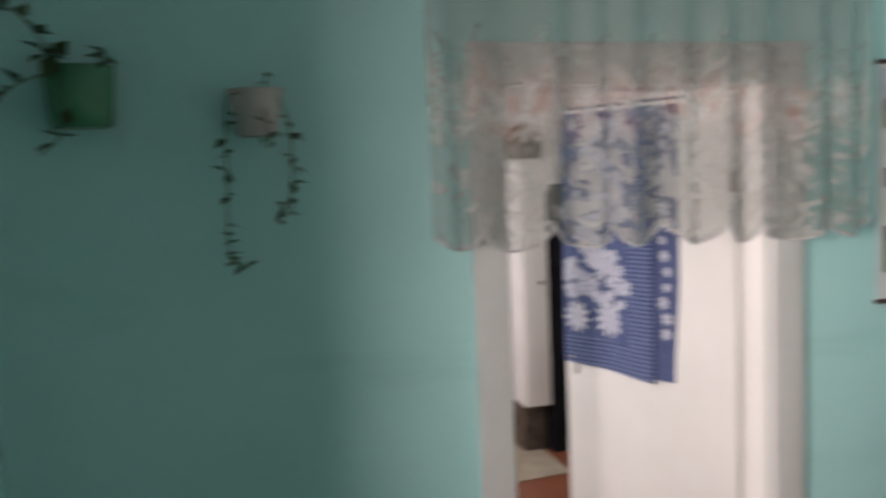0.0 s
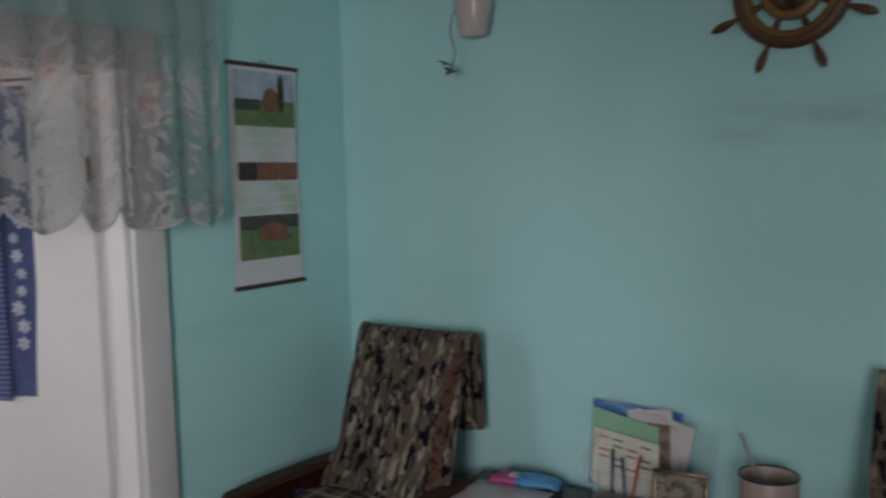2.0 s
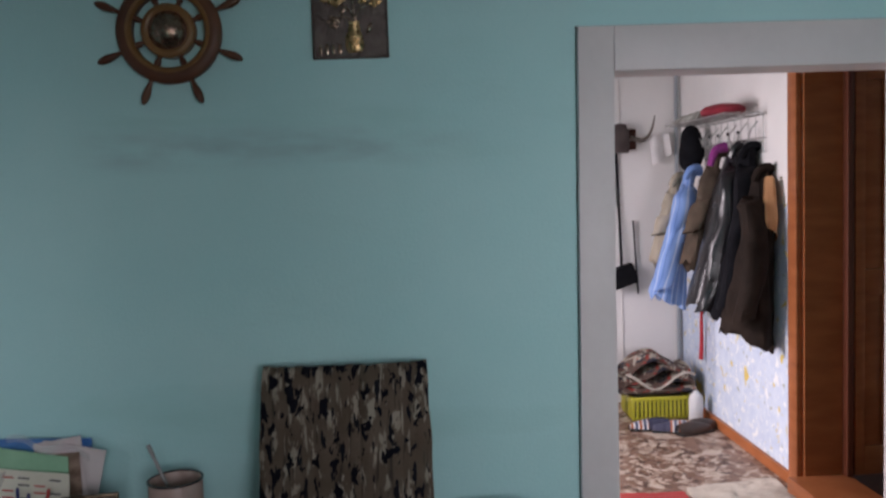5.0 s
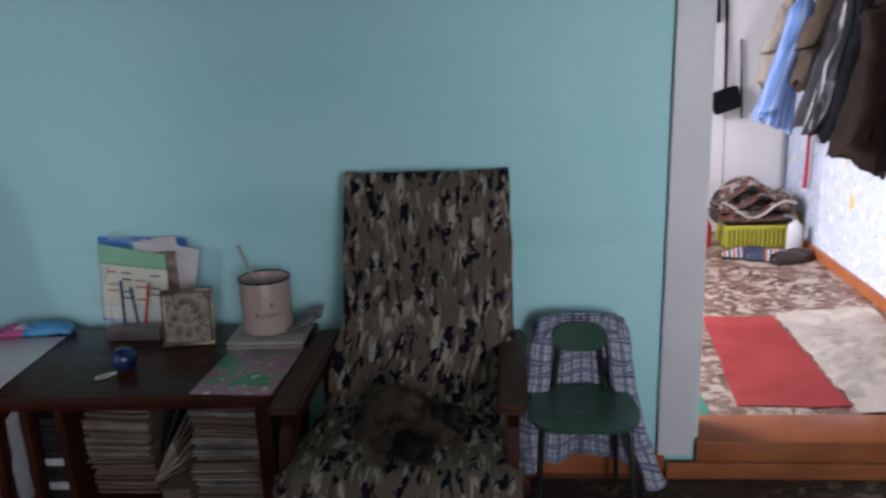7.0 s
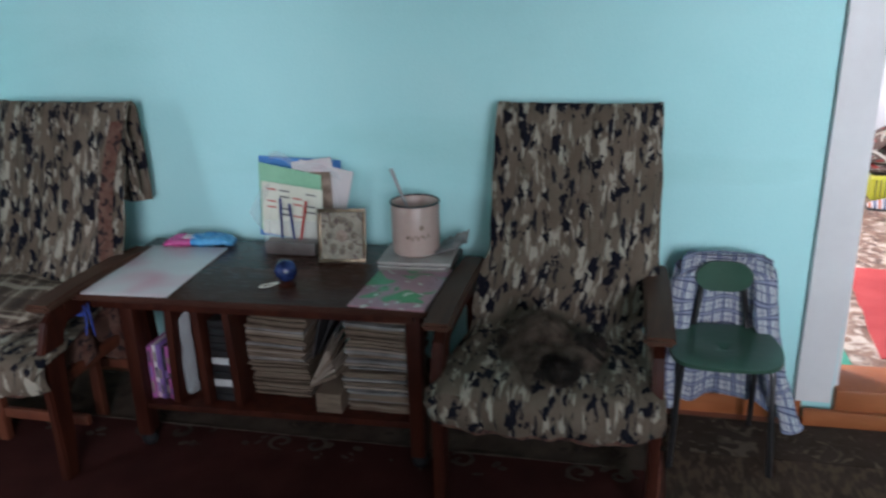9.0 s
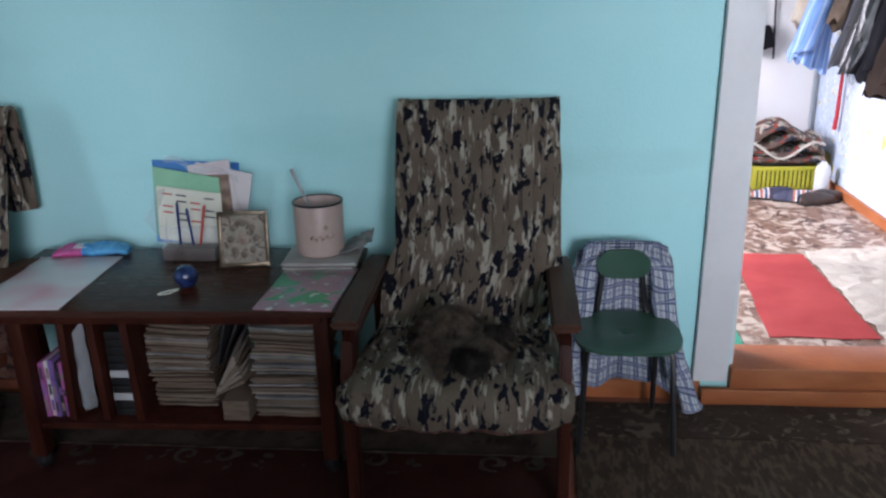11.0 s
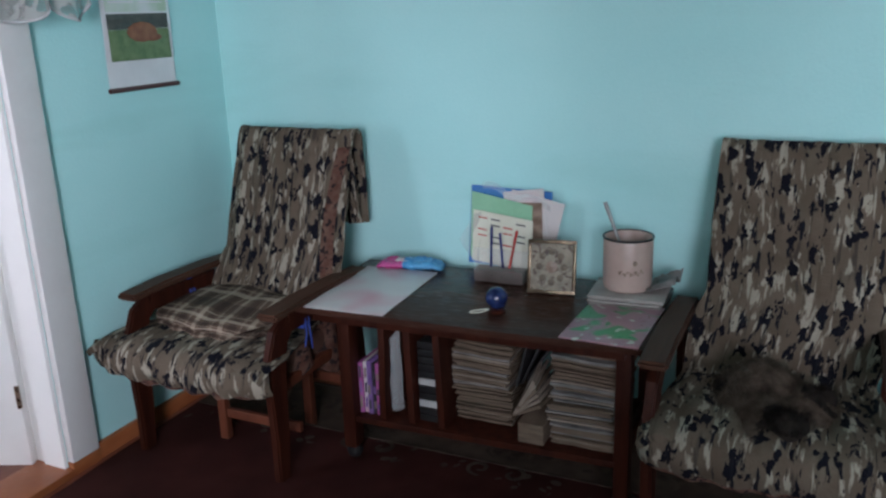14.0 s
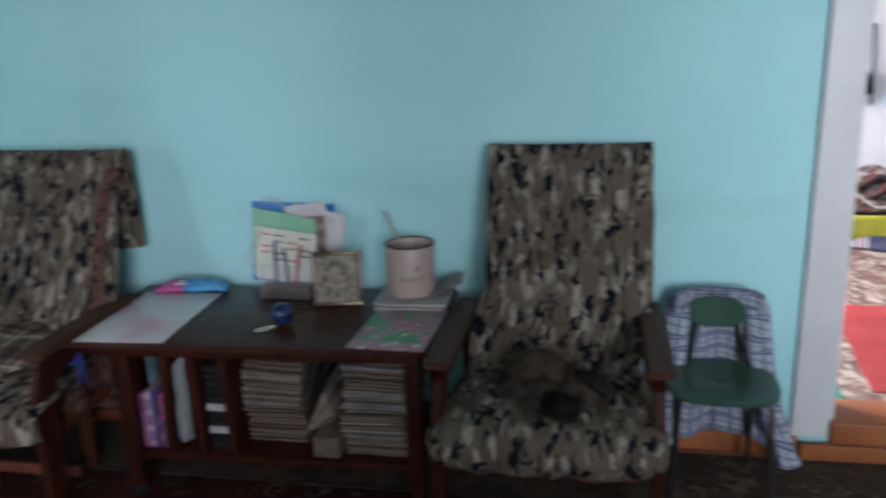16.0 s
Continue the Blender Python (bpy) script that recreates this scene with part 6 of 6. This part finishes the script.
for k in range(4):
    def roll_at(u, v, k=k):
        a = 2 * math.pi * u
        w = 0.235 - 0.012 * k
        y = 0.15 * math.cos(a)
        z = 0.035 + 0.056 * k + 0.034 * math.sin(a)
        x = w * (2 * v - 1)
        wave = 0.035 * math.sin(v * 7 + k * 1.7) * (0.5 + 0.2 * k) + 0.016 * wob(v * 5, k, 1)
        sag = -0.03 * abs(2 * v - 1) ** 3
        return Vector((x, y + 0.02 * wob(v * 4, k, 5), max(0.0, z + (wave + sag if k else 0)))), (v * 0.6 + 0.1 * k, u * 0.5)
    part("folded_rug", sheet(22, 26, roll_at), OLD_RUG, rugs)
part("hem_cord", wire([(-0.22 + 0.44 * k / 40, -0.155, 0.10 + 0.05 * math.sin(k / 40 * 7 + 1.7)) for k in range(41)], 0.008), CANVAS, rugs, "cream rug edge")

jug = thing("plastic_jug", (4.18, 2.36, HZ), "white plastic bottle standing beside the crate", "bottle")
WHITE_PL = surface("white_plastic", (0.70, 0.70, 0.70), (0.76, 0.76, 0.76), 6, 0.35, 0.02)
part("body", lathe([(0.0, 0.0), (0.040, 0.0), (0.045, 0.008), (0.045, 0.15), (0.038, 0.178), (0.022, 0.19), (0.0, 0.19)], 24, m=Matrix.Diagonal((1, 0.8, 1, 1))), WHITE_PL, jug)
part("cap", lathe([(0.018, 0.19), (0.018, 0.203), (0.0, 0.205)], 16), WHITE_PL, jug)
rbt = thing("red_bottle", (3.70, 2.55, HZ), "red plastic bottle standing by the crate", "bottle")
part("body", lathe([(0.0, 0.0), (0.034, 0.0), (0.036, 0.01), (0.036, 0.13), (0.016, 0.165), (0.014, 0.18), (0.0, 0.18)], 20), surface("red_plastic", (0.50, 0.02, 0.02), rough=0.3), rbt)


def shoe(x, y, rz, mat_a, mat_b, label, sole):
    s = thing("shoe", (x, y, HZ), label, "shoe", "shoes by the crate", rz)

    def upper(u, v):
        a = math.pi * u
        L0 = -0.12 + 0.24 * v
        w = 0.042 * (math.sin(math.pi * min(1, max(0.0, 0.08 + v * 0.9))) ** 0.5) + 0.004
        h = (0.065 - 0.03 * v) * math.sin(math.pi * min(0.97, 0.12 + 0.86 * v)) ** 0.4 + 0.008
        return Vector((L0, w * math.cos(a), 0.012 + h * math.sin(a))), (u, v)

    part("sole", box((-0.12, -0.042, 0.0), (0.122, 0.042, 0.0135), 0.006), sole, s)
    part("heel_part", sheet(14, 10, lambda u, v: upper(u, v * 0.55)), mat_a, s)
    part("toe_part", sheet(14, 10, lambda u, v: upper(u, 0.55 + v * 0.45)), mat_b, s)


NAVY = surface("navy_knit", (0.03, 0.035, 0.07), (0.06, 0.06, 0.10), 30, 0.9, 0.5, fine=200)
STRIPE = surface("striped_knit", (0.45, 0.45, 0.46), (0.55, 0.54, 0.53), 12, 0.9, 0.5, fine=200)
stripes(STRIPE, "X", 0.05, ((0.0, 0.3, (0.40, 0.10, 0.03)), (0.5, 0.8, (0.03, 0.05, 0.12))), coords="Object", amount=0.9)
BROWN_L = surface("dark_brown_leather", (0.035, 0.022, 0.017), (0.06, 0.038, 0.028), 10, 0.5, 0.1)
shoe(3.86, 2.27, 176, NAVY, STRIPE, "navy and striped knitted slipper by the crate", BLACK_STEEL)
shoe(3.98, 2.20, 165, STRIPE, NAVY, "striped grey, orange and navy slipper by the crate", BLACK_STEEL)
shoe(4.10, 2.16, 20, BROWN_L, BROWN_L, "dark brown leather shoe beside the slippers", BLACK_STEEL)
shoe(4.17, 2.22, 24, BROWN_L, BROWN_L, "dark brown leather shoe beside the slippers", BLACK_STEEL)

# ---- hall: coat rack and what hangs there ----
rack = thing("wire_coat_rack", (4.284, 2.05, 1.76), "steel wire coat rack with hooks on the hall wall", "coat rack")
for x, z in ((-0.01, 0.0), (-0.01, 0.07), (-0.01, 0.19), (-0.21, 0.20), (-0.14, 0.20), (-0.07, 0.20)):
    part("wire_bar", rod((x, -0.50, z), (x, 0.50, z), 0.004), STEEL, rack)
for k in range(11):
    y = -0.48 + 0.096 * k
    part("cross_wire", wire([(-0.008, y, 0.0), (-0.008, y, 0.19), (-0.03, y, 0.20), (-0.215, y, 0.20)], 0.0028), STEEL, rack)
for k in range(7):
    y = -0.42 + 0.14 * k
    part("hook", wire(spline([(-0.01, y, 0.16), (-0.05, y, 0.11), (-0.07, y, 0.05), (-0.10, y, 0.06), (-0.115, y, 0.10)], 14), 0.0035), STEEL, rack)
    bm = bmesh.new()
    bmesh.ops.create_icosphere(bm, subdivisions=1, radius=0.009, matrix=Matrix.Translation((-0.117, y, 0.103)))
    part("knob", bm, BLACK_STEEL, rack)


def coat(name, label, cat, mat, y, zt, zb, xl, xr, thick, seed, sleeve_to=None, patch=None, hook=4.225):
    """A garment hung from one hook: a narrow top, sloping shoulders, a loose body down to an uneven hem between xl and xr."""
    c = thing(name, (0, y, 0), label, cat, "clothes on the rack")

    def place(u, v):
        a = 2 * math.pi * u
        ca, sa = math.cos(a), math.sin(a)
        left = hook - 0.035 + (xl - hook + 0.035) * v ** 0.85
        right = hook + 0.03 + (xr - hook - 0.03) * v ** 0.45
        mid, half = (left + right) / 2, (right - left) / 2
        full = min(1.0, 0.30 + 2.6 * v)
        fold = 1 + 0.34 * wob(ca * 1.3 + seed, sa * 1.3, v * 2.2) + 0.16 * wob(ca * 3.5 + seed, sa * 3.5, v * 4) + 0.14 * math.sin(4 * a + seed + 2.5 * v) * v
        x = mid + half * ca * (1 + 0.10 * wob(sa * 3, v * 7, seed))
        yy = thick * sa * fold * full
        z = zt + (zb - zt) * v + 0.035 * (1 - v) * math.cos(ca * 1.5) - 0.05 * ca * v * v + (0.045 * wob(ca * 2.4, sa * 2.4, seed) + 0.008 * math.sin(5 * a + seed)) * v ** 3
        return Vector((min(x, 4.281), yy, z)), (u * 0.9, v * (zt - zb))

    part("body", sheet(44, 40, place, thick=0.004), mat, c)
    sx, sz = sleeve_to or (xl + 0.05, zb + 0.22)
    kx = hook * 0.45 + sx * 0.55 - 0.015
    out = 0.045 if patch else 0.0
    pts = spline([(hook - 0.05 - out, -thick * 0.5, zt - 0.07 - out), (hook * 0.72 + sx * 0.28 - 0.02 - out, -thick * 1.0, zt - 0.20), (kx, -thick * 1.2, (zt + sz) / 2 - 0.06), (sx, -thick * 1.15, sz)], 24)

    def sleeve(u, v):
        k = v * (len(pts) - 1)
        i = min(int(k), len(pts) - 2)
        p = pts[i].lerp(pts[i + 1], k - i)
        a = 2 * math.pi * u
        r = (0.070 - 0.018 * v) * min(1.0, 0.45 + 3 * v)
        r *= 1 + 0.26 * wob(math.cos(a) * 1.5, math.sin(a) * 1.5 + seed, v * 5) + 0.07 * math.sin(v * 19 + 2 * math.cos(a) + seed)
        return p + Vector((r * math.cos(a), r * 0.7 * math.sin(a), 0.012 * math.sin(v * 15 + a))), (u * 0.3, v * 0.6)

    arm = part("sleeve", sheet(20, 34, sleeve, thick=0.003), mat, c)
    part("cuff", sheet(20, 3, lambda u, v: (lambda q: (q[0] + (q[0] - pts[-1]) * 0.08, q[1]))(sleeve(u, 0.93 + 0.07 * v)), thick=0.003), mat, arm)
    part("collar", wire(spline([(hook - 0.055, -0.03, zt - 0.03), (hook - 0.03, -0.05, zt + 0.03), (hook + 0.03, -0.03, zt + 0.035), (hook + 0.045, 0.02, zt)], 14), lambda f: 0.020), mat, c)
    if patch:
        def panel(u, v):
            p, uv = place(0.66 + 0.33 * u, 0.05 + 0.27 * v + 0.07 * u * v)
            return p + Vector((0.0, -0.05, 0.0)), uv
        part("shoulder_panel", sheet(18, 12, panel, thick=0.003), patch, c, "tan shoulder panel")
    return c


BLUE_SH = surface("light_blue_cotton", (0.12, 0.24, 0.56), (0.22, 0.37, 0.70), 8, 0.85, 0.4, coords="UV", stretch=(3, 0.5, 1))
stripes(BLUE_SH, "X", 0.11, ((0.0, 0.10, (0.66, 0.72, 0.82)), (0.40, 0.52, (0.62, 0.68, 0.80)), (0.70, 0.75, (0.05, 0.10, 0.30))), amount=0.45)
KHAKI = surface("khaki_wool", (0.075, 0.055, 0.043), (0.12, 0.088, 0.066), 9, 0.9, 0.4, spec=0.1)
BEIGE = surface("beige_cloth", (0.36, 0.31, 0.24), (0.44, 0.38, 0.30), 9, 0.9, 0.4)
LEATHER = surface("black_leather", (0.007, 0.007, 0.009), (0.013, 0.013, 0.016), 10, 0.30, 0.35, fine=24, spec=0.5)
BLACKC = surface("black_wool", (0.006, 0.006, 0.008), (0.012, 0.012, 0.015), 10, 0.9, 0.3, spec=0.1)
BROWN_J = surface("brown_jacket_cloth", (0.016, 0.011, 0.009), (0.028, 0.019, 0.015), 10, 0.85, 0.3, spec=0.12)
TAN = surface("tan_suede", (0.42, 0.20, 0.09), (0.50, 0.26, 0.12), 10, 0.85, 0.3)
coat("hanging_scarf", "beige cloth bundle hanging behind other clothes", "cloth", BEIGE, 2.46, 1.62, 1.08, 3.93, 4.08, 0.06, 8.0, hook=4.12)
coat("blue_shirt", "light blue shirt hanging from the coat rack", "shirt", BLUE_SH, 2.28, 1.66, 0.89, 3.88, 4.09, 0.085, 1.0, (3.92, 0.98), hook=4.15)
coat("khaki_jacket", "khaki brown jacket hanging from the coat rack", "jacket", KHAKI, 2.06, 1.76, 1.10, 4.00, 4.16, 0.085, 2.0, (4.03, 1.33))
coat("leather_jacket", "black leather jacket hanging from the coat rack", "jacket", LEATHER, 1.80, 1.77, 0.90, 3.95, 4.22, 0.13, 3.0, (4.00, 0.93), hook=4.24)
coat("black_coat", "black wool coat hanging from the coat rack", "coat", BLACKC, 1.67, 1.76, 0.86, 4.00, 4.26, 0.12, 4.0, (4.07, 0.96), hook=4.245)
coat("brown_jacket", "dark brown jacket with a tan shoulder hanging from the rack", "jacket", BROWN_J, 1.50, 1.64, 0.79, 4.02, 4.28, 0.13, 5.0, (4.08, 0.92), TAN, hook=4.24)
bm = wire(spline([(4.20, 1.88, 1.80), (4.14, 1.88, 1.78), (4.12, 1.90, 1.70)], 10), lambda f: 0.03 - 0.012 * f)
pc2 = part("purple_scarf", bm, surface("purple_cloth", (0.20, 0.02, 0.16), (0.28, 0.04, 0.22), 12, 0.9, 0.3))
tagged(pc2, "purple scarf pushed between the hanging jackets", "scarf")
bm = bmesh.new()
bmesh.ops.create_icosphere(bm, subdivisions=3, radius=1, matrix=Matrix.Translation((4.17, 2.36, 1.80)) @ Matrix.Diagonal((0.075, 0.07, 0.15, 1)))
for v in bm.verts:
    v.co += Vector((0.016 * wob(v.co.x * 9, v.co.z * 9, 2), 0, 0.02 * wob(v.co.x * 8, v.co.z * 5, 4)))
tagged(part("black_hood", bm, BLACKC), "black knitted hood hanging from a rack hook", "hood")
bm = lathe([(0.0, 0.0), (0.09, 0.0), (0.115, 0.012), (0.12, 0.03), (0.10, 0.05), (0.05, 0.062), (0.0, 0.064)], 26, m=Matrix.Translation((4.16, 1.82, 1.966)) @ Matrix.Diagonal((0.9, 1.5, 1, 1)))
tagged(part("red_beret", bm, surface("dark_red_felt", (0.20, 0.012, 0.025), (0.27, 0.02, 0.035), 12, 0.95, 0.4)), "dark red felt beret on top of the coat rack", "beret")
bm = sheet(16, 12, lambda u, v: (Vector((4.10 + 0.15 * v, 2.10 + 0.42 * u, 1.968 + 0.05 * math.sin(math.pi * v) + 0.016 * wob(u * 5, v * 5, 6))), (u, v)), thick=0.005)
tagged(part("grey_cap", bm, surface("grey_green_cloth", (0.20, 0.21, 0.18), (0.45, 0.45, 0.42), 14, 0.9, 0.3)), "crumpled grey-green cap on the coat rack shelf", "cap")
strap = part("red_strap", wire(spline([(4.255, 2.44, 1.0), (4.25, 2.44, 0.80), (4.252, 2.45, 0.62), (4.25, 2.46, 0.49)], 16), lambda f: 0.008 + 0.006 * f), surface("red_cord", (0.45, 0.02, 0.03), rough=0.6))
tagged(strap, "red cord hanging below the jackets", "cord")

HORN = surface("dark_horn", (0.05, 0.035, 0.028), (0.13, 0.10, 0.08), 14, 0.4, 0.2)
horn = thing("horn_hanger", (3.96, 2.915, 1.92), "dark curved horn mounted on the white hall wall", "horn hanger")
part("mount", box((-0.05, -0.02, -0.08), (0.02, 0.0, 0.06), 0.01), WOOD, horn)
part("horn", wire(spline([(-0.02, -0.02, 0.0), (0.05, -0.06, -0.02), (0.10, -0.08, 0.03), (0.13, -0.08, 0.14)], 20), lambda f: 0.020 * (1 - 0.85 * f)), HORN, horn)
capb = part("felt_hat", lathe([(0.0, 0.08), (0.05, 0.07), (0.075, 0.03), (0.08, -0.06), (0.07, -0.10), (0.0, -0.10)], 18, m=Matrix.Diagonal((0.8, 0.6, 1.1, 1))), surface("dark_brown_cap_cloth", (0.05, 0.035, 0.035), (0.08, 0.06, 0.055), 14, 0.8, 0.3))
capb.location = (3.86, 2.86, 1.93)
tagged(capb, "dark brown felt hat hung on the horn", "hat")
wc = part("white_cloth", sheet(12, 14, lambda u, v: (Vector((4.06 + 0.13 * u + 0.02 * v, 2.87 - 0.02 * math.sin(u * 7), 1.93 - (0.20 - 0.06 * u) * v + 0.01 * u)), (u, v)), thick=0.004), surface("white_cotton", (0.66, 0.64, 0.64), (0.74, 0.72, 0.72), 12, 0.9, 0.3))
tagged(wc, "white cotton cloth hanging from the horn", "cloth")
hb = thing("shoulder_bag", (3.86, 2.86, 0.92), "small black bag hanging by its long strap", "bag")
bm = box((-0.09, -0.04, 0.0), (0.09, 0.035, 0.14), 0.02, seg=3)
bmesh.ops.rotate(bm, verts=bm.verts, cent=(0, 0, 0.07), matrix=Matrix.Rotation(radians(-18), 3, "Y"))
part("bag_body", bm, BLACKC, hb)
part("strap", wire([(0.0, 0.02, 0.13), (-0.005, 0.04, 0.5), (-0.02, 0.045, 0.95)], 0.009), BLACKC, hb)
part("strap", wire([(-0.07, 0.03, 0.55), (-0.075, 0.04, 0.75), (-0.05, 0.045, 0.95)], 0.022), BLACKC, hb, "wide black strap pad")
part("strap_clip", rod((-0.035, 0.02, 0.95), (-0.035, 0.055, 0.95), 0.012), BLACKC, hb)
rodb = part("hanging_rod", rod((3.949, 2.90, 1.363), (3.976, 2.90, 0.866), 0.007), BLACK_STEEL)
tagged(rodb, "thin dark metal rod leaning on the white hall wall", "rod")

# ---- kitchen ----
cab = thing("kitchen_cabinet", (-2.68, -0.70, -0.01), "tall white kitchen cabinet on a dark plinth with a black knob", "cabinet")
part("body", box((-0.27, -0.282, 0.30), (0.255, -0.112, 1.83), 0.006), WHITE_PL, cab)
dr = part("cabinet_door", box((0.2565, -0.278, 0.305), (0.276, -0.116, 1.825), 0.004), DOOR_WHITE, cab)
part("knob", lathe([(0.0, 0.0), (0.008, 0.0), (0.007, 0.012), (0.014, 0.02), (0.010, 0.028), (0.0, 0.03)], 12, m=Matrix.Translation((0.276, -0.165, 1.075)) @ Matrix.Rotation(radians(90), 4, "Y")), BLACK_STEEL, dr)
part("plinth", box((-0.26, -0.272, 0.0), (0.20, -0.122, 0.2995), 0.004), HORN, cab, "dark recessed plinth")
pot2 = part("dark_pot", lathe([(0.0, 0.0), (0.10, 0.0), (0.12, 0.05), (0.115, 0.13), (0.07, 0.20), (0.0, 0.22)], 20), HORN)
pot2.location = (-2.555, -0.895, 1.8205)
tagged(pot2, "dark rounded pot on top of the white cabinet", "pot")
fridge = thing("dark_cupboard", (-2.66, -0.53, -0.01), "black cupboard behind the open white kitchen door", "cupboard")
part("body", box((-0.25, -0.277, 0.0), (0.262, 0.25, 1.66), 0.01), BLACKC, fridge)
km = soft_mat("kitchen_rug", ((-2.6, -1.30), (-2.0, -1.30), (-2.05, -0.85), (-2.65, -0.85)), BEIGE, "small beige rug on the kitchen floor", -0.01, 6.0, 0.003)

# ---- wall planters ----
LEAF = surface("trailing_plant_leaf", (0.028, 0.06, 0.022), (0.05, 0.10, 0.035), 20, 0.5, 0.1)
STEM = surface("thin_plant_stem", (0.10, 0.12, 0.06), rough=0.6)
SOIL = surface("dark_potting_soil", (0.03, 0.022, 0.017), rough=0.95, bump=0.5)
pr = random.Random(31)


def leaf_bm(bm, p, d, size):
    """One folded leaf at p, pointing along d."""
    d = d.normalized()
    sd = d.cross(Vector((0.3, 0.2, 1))).normalized()
    up = sd.cross(d)
    pts = [p, p + d * size * 0.4 + sd * size * 0.32 + up * size * 0.1, p + d * size, p + d * size * 0.4 - sd * size * 0.32 + up * size * 0.1, p + d * size * 0.5]
    v = [bm.verts.new(q) for q in pts]
    bm.faces.new((v[0], v[1], v[4]))
    bm.faces.new((v[1], v[2], v[4]))
    bm.faces.new((v[2], v[3], v[4]))
    bm.faces.new((v[3], v[0], v[4]))


def planter(loc, normal_x, prof, mat, label, vines, wide=1.0):
    """A half-round wall pot with trailing stems: vines are lists of points and a leaf count."""
    pt = thing("wall_planter", loc, label, "wall planter", "pots hung on the walls", 90 if normal_x else 0)
    part("pot", lathe(prof + [(prof[-1][0] - 0.006, prof[-1][1]), (prof[-2][0] - 0.008, prof[-2][1] - 0.005), (0.0, prof[-2][1] - 0.015)], 26, m=Matrix.Diagonal((wide, 0.85, 1, 1))), mat, pt)
    part("soil", lathe([(0.0, prof[-1][1] - 0.015), (prof[-1][0] * 0.86, prof[-1][1] - 0.017)], 20, m=Matrix.Diagonal((wide, 0.85, 1, 1))), SOIL, pt)
    for pts, n, size in vines:
        sp_ = spline(pts, 24)
        st = part("stem", wire(sp_, 0.0022, n=5), STEM, pt)
        for k in range(n):
            p = sp_[int((0.25 + 0.75 * (k + 1) / n) * 24)] if n > 1 else sp_[-1]
            bm = bmesh.new()
            for _ in range(2):
                leaf_bm(bm, p + Vector((pr.uniform(-0.008, 0.008), pr.uniform(-0.008, 0.004), pr.uniform(-0.006, 0.006))), Vector((pr.uniform(-1, 1), pr.uniform(-0.9, 0.1), pr.uniform(-0.6, 0.5))), size * pr.uniform(0.8, 1.3))
            part("leaf", bm, LEAF, pt)
    return pt


POT_PINK = surface("pale_pink_glazed_pot", (0.56, 0.46, 0.44), (0.63, 0.53, 0.51), 6, 0.25, 0.03)
POT_GREEN = surface("green_glazed_pot", (0.03, 0.20, 0.11), (0.05, 0.27, 0.15), 6, 0.3, 0.03)
PROF = [(0.0, 0.0), (0.046, 0.0), (0.052, 0.006), (0.066, 0.08), (0.074, 0.122)]
planter((0.682, -0.068, 2.128), False, PROF, POT_PINK, "pale pink glazed wall pot with a trailing plant", [
    ([(-0.02, -0.02, 0.11), (-0.03, -0.05, 0.16), (-0.01, -0.06, 0.20), (0.02, -0.05, 0.205)], 9, 0.036),
    ([(0.02, -0.02, 0.11), (0.06, -0.05, 0.15), (0.10, -0.05, 0.18), (0.165, -0.04, 0.212)], 10, 0.034),
    ([(0.04, -0.02, 0.11), (0.085, -0.05, 0.14), (0.10, -0.04, 0.15)], 5, 0.026),
    ([(-0.05, -0.03, 0.115), (-0.055, -0.065, 0.02), (-0.040, -0.06, -0.05), (-0.060, -0.05, -0.10)], 1, 0.05),
    ([(-0.058, -0.05, -0.095), (-0.062, -0.05, -0.125)], 5, 0.032)])
planter((0.066, -2.607, 1.868), True, PROF, POT_PINK, "pale pink glazed wall pot with long trailing stems", [
    ([(-0.03, -0.03, 0.11), (-0.075, -0.07, 0.08), (-0.085, -0.06, -0.12), (-0.09, -0.05, -0.30), (-0.05, -0.05, -0.335)], 16, 0.034),
    ([(0.02, -0.03, 0.11), (0.02, -0.075, 0.02), (0.025, -0.075, -0.02)], 4, 0.03),
    ([(0.05, -0.03, 0.11), (0.078, -0.06, 0.02), (0.075, -0.06, -0.14), (0.035, -0.05, -0.22)], 12, 0.034),
    ([(0.02, -0.03, 0.11), (0.03, -0.04, 0.16)], 3, 0.02)])
planter((0.072, -3.03, 1.90), True, [(0.0, 0.0), (0.065, 0.0), (0.074, 0.01), (0.08, 0.08), (0.086, 0.15)], POT_GREEN, "green glazed wall pot with dark drooping leaves", [
    ([(-0.03, -0.03, 0.14), (-0.09, -0.06, 0.24), (-0.14, -0.05, 0.29)], 4, 0.05),
    ([(-0.02, -0.03, 0.14), (-0.05, -0.09, 0.17), (-0.03, -0.10, 0.155)], 6, 0.05),
    ([(0.04, -0.03, 0.14), (0.07, -0.08, 0.17), (0.075, -0.09, 0.15)], 6, 0.04),
    ([(-0.04, -0.03, 0.14), (-0.13, -0.07, 0.10), (-0.20, -0.06, 0.035)], 4, 0.05),
    ([(-0.03, -0.06, 0.14), (-0.03, -0.10, 0.0), (-0.05, -0.08, -0.035)], 3, 0.05)])
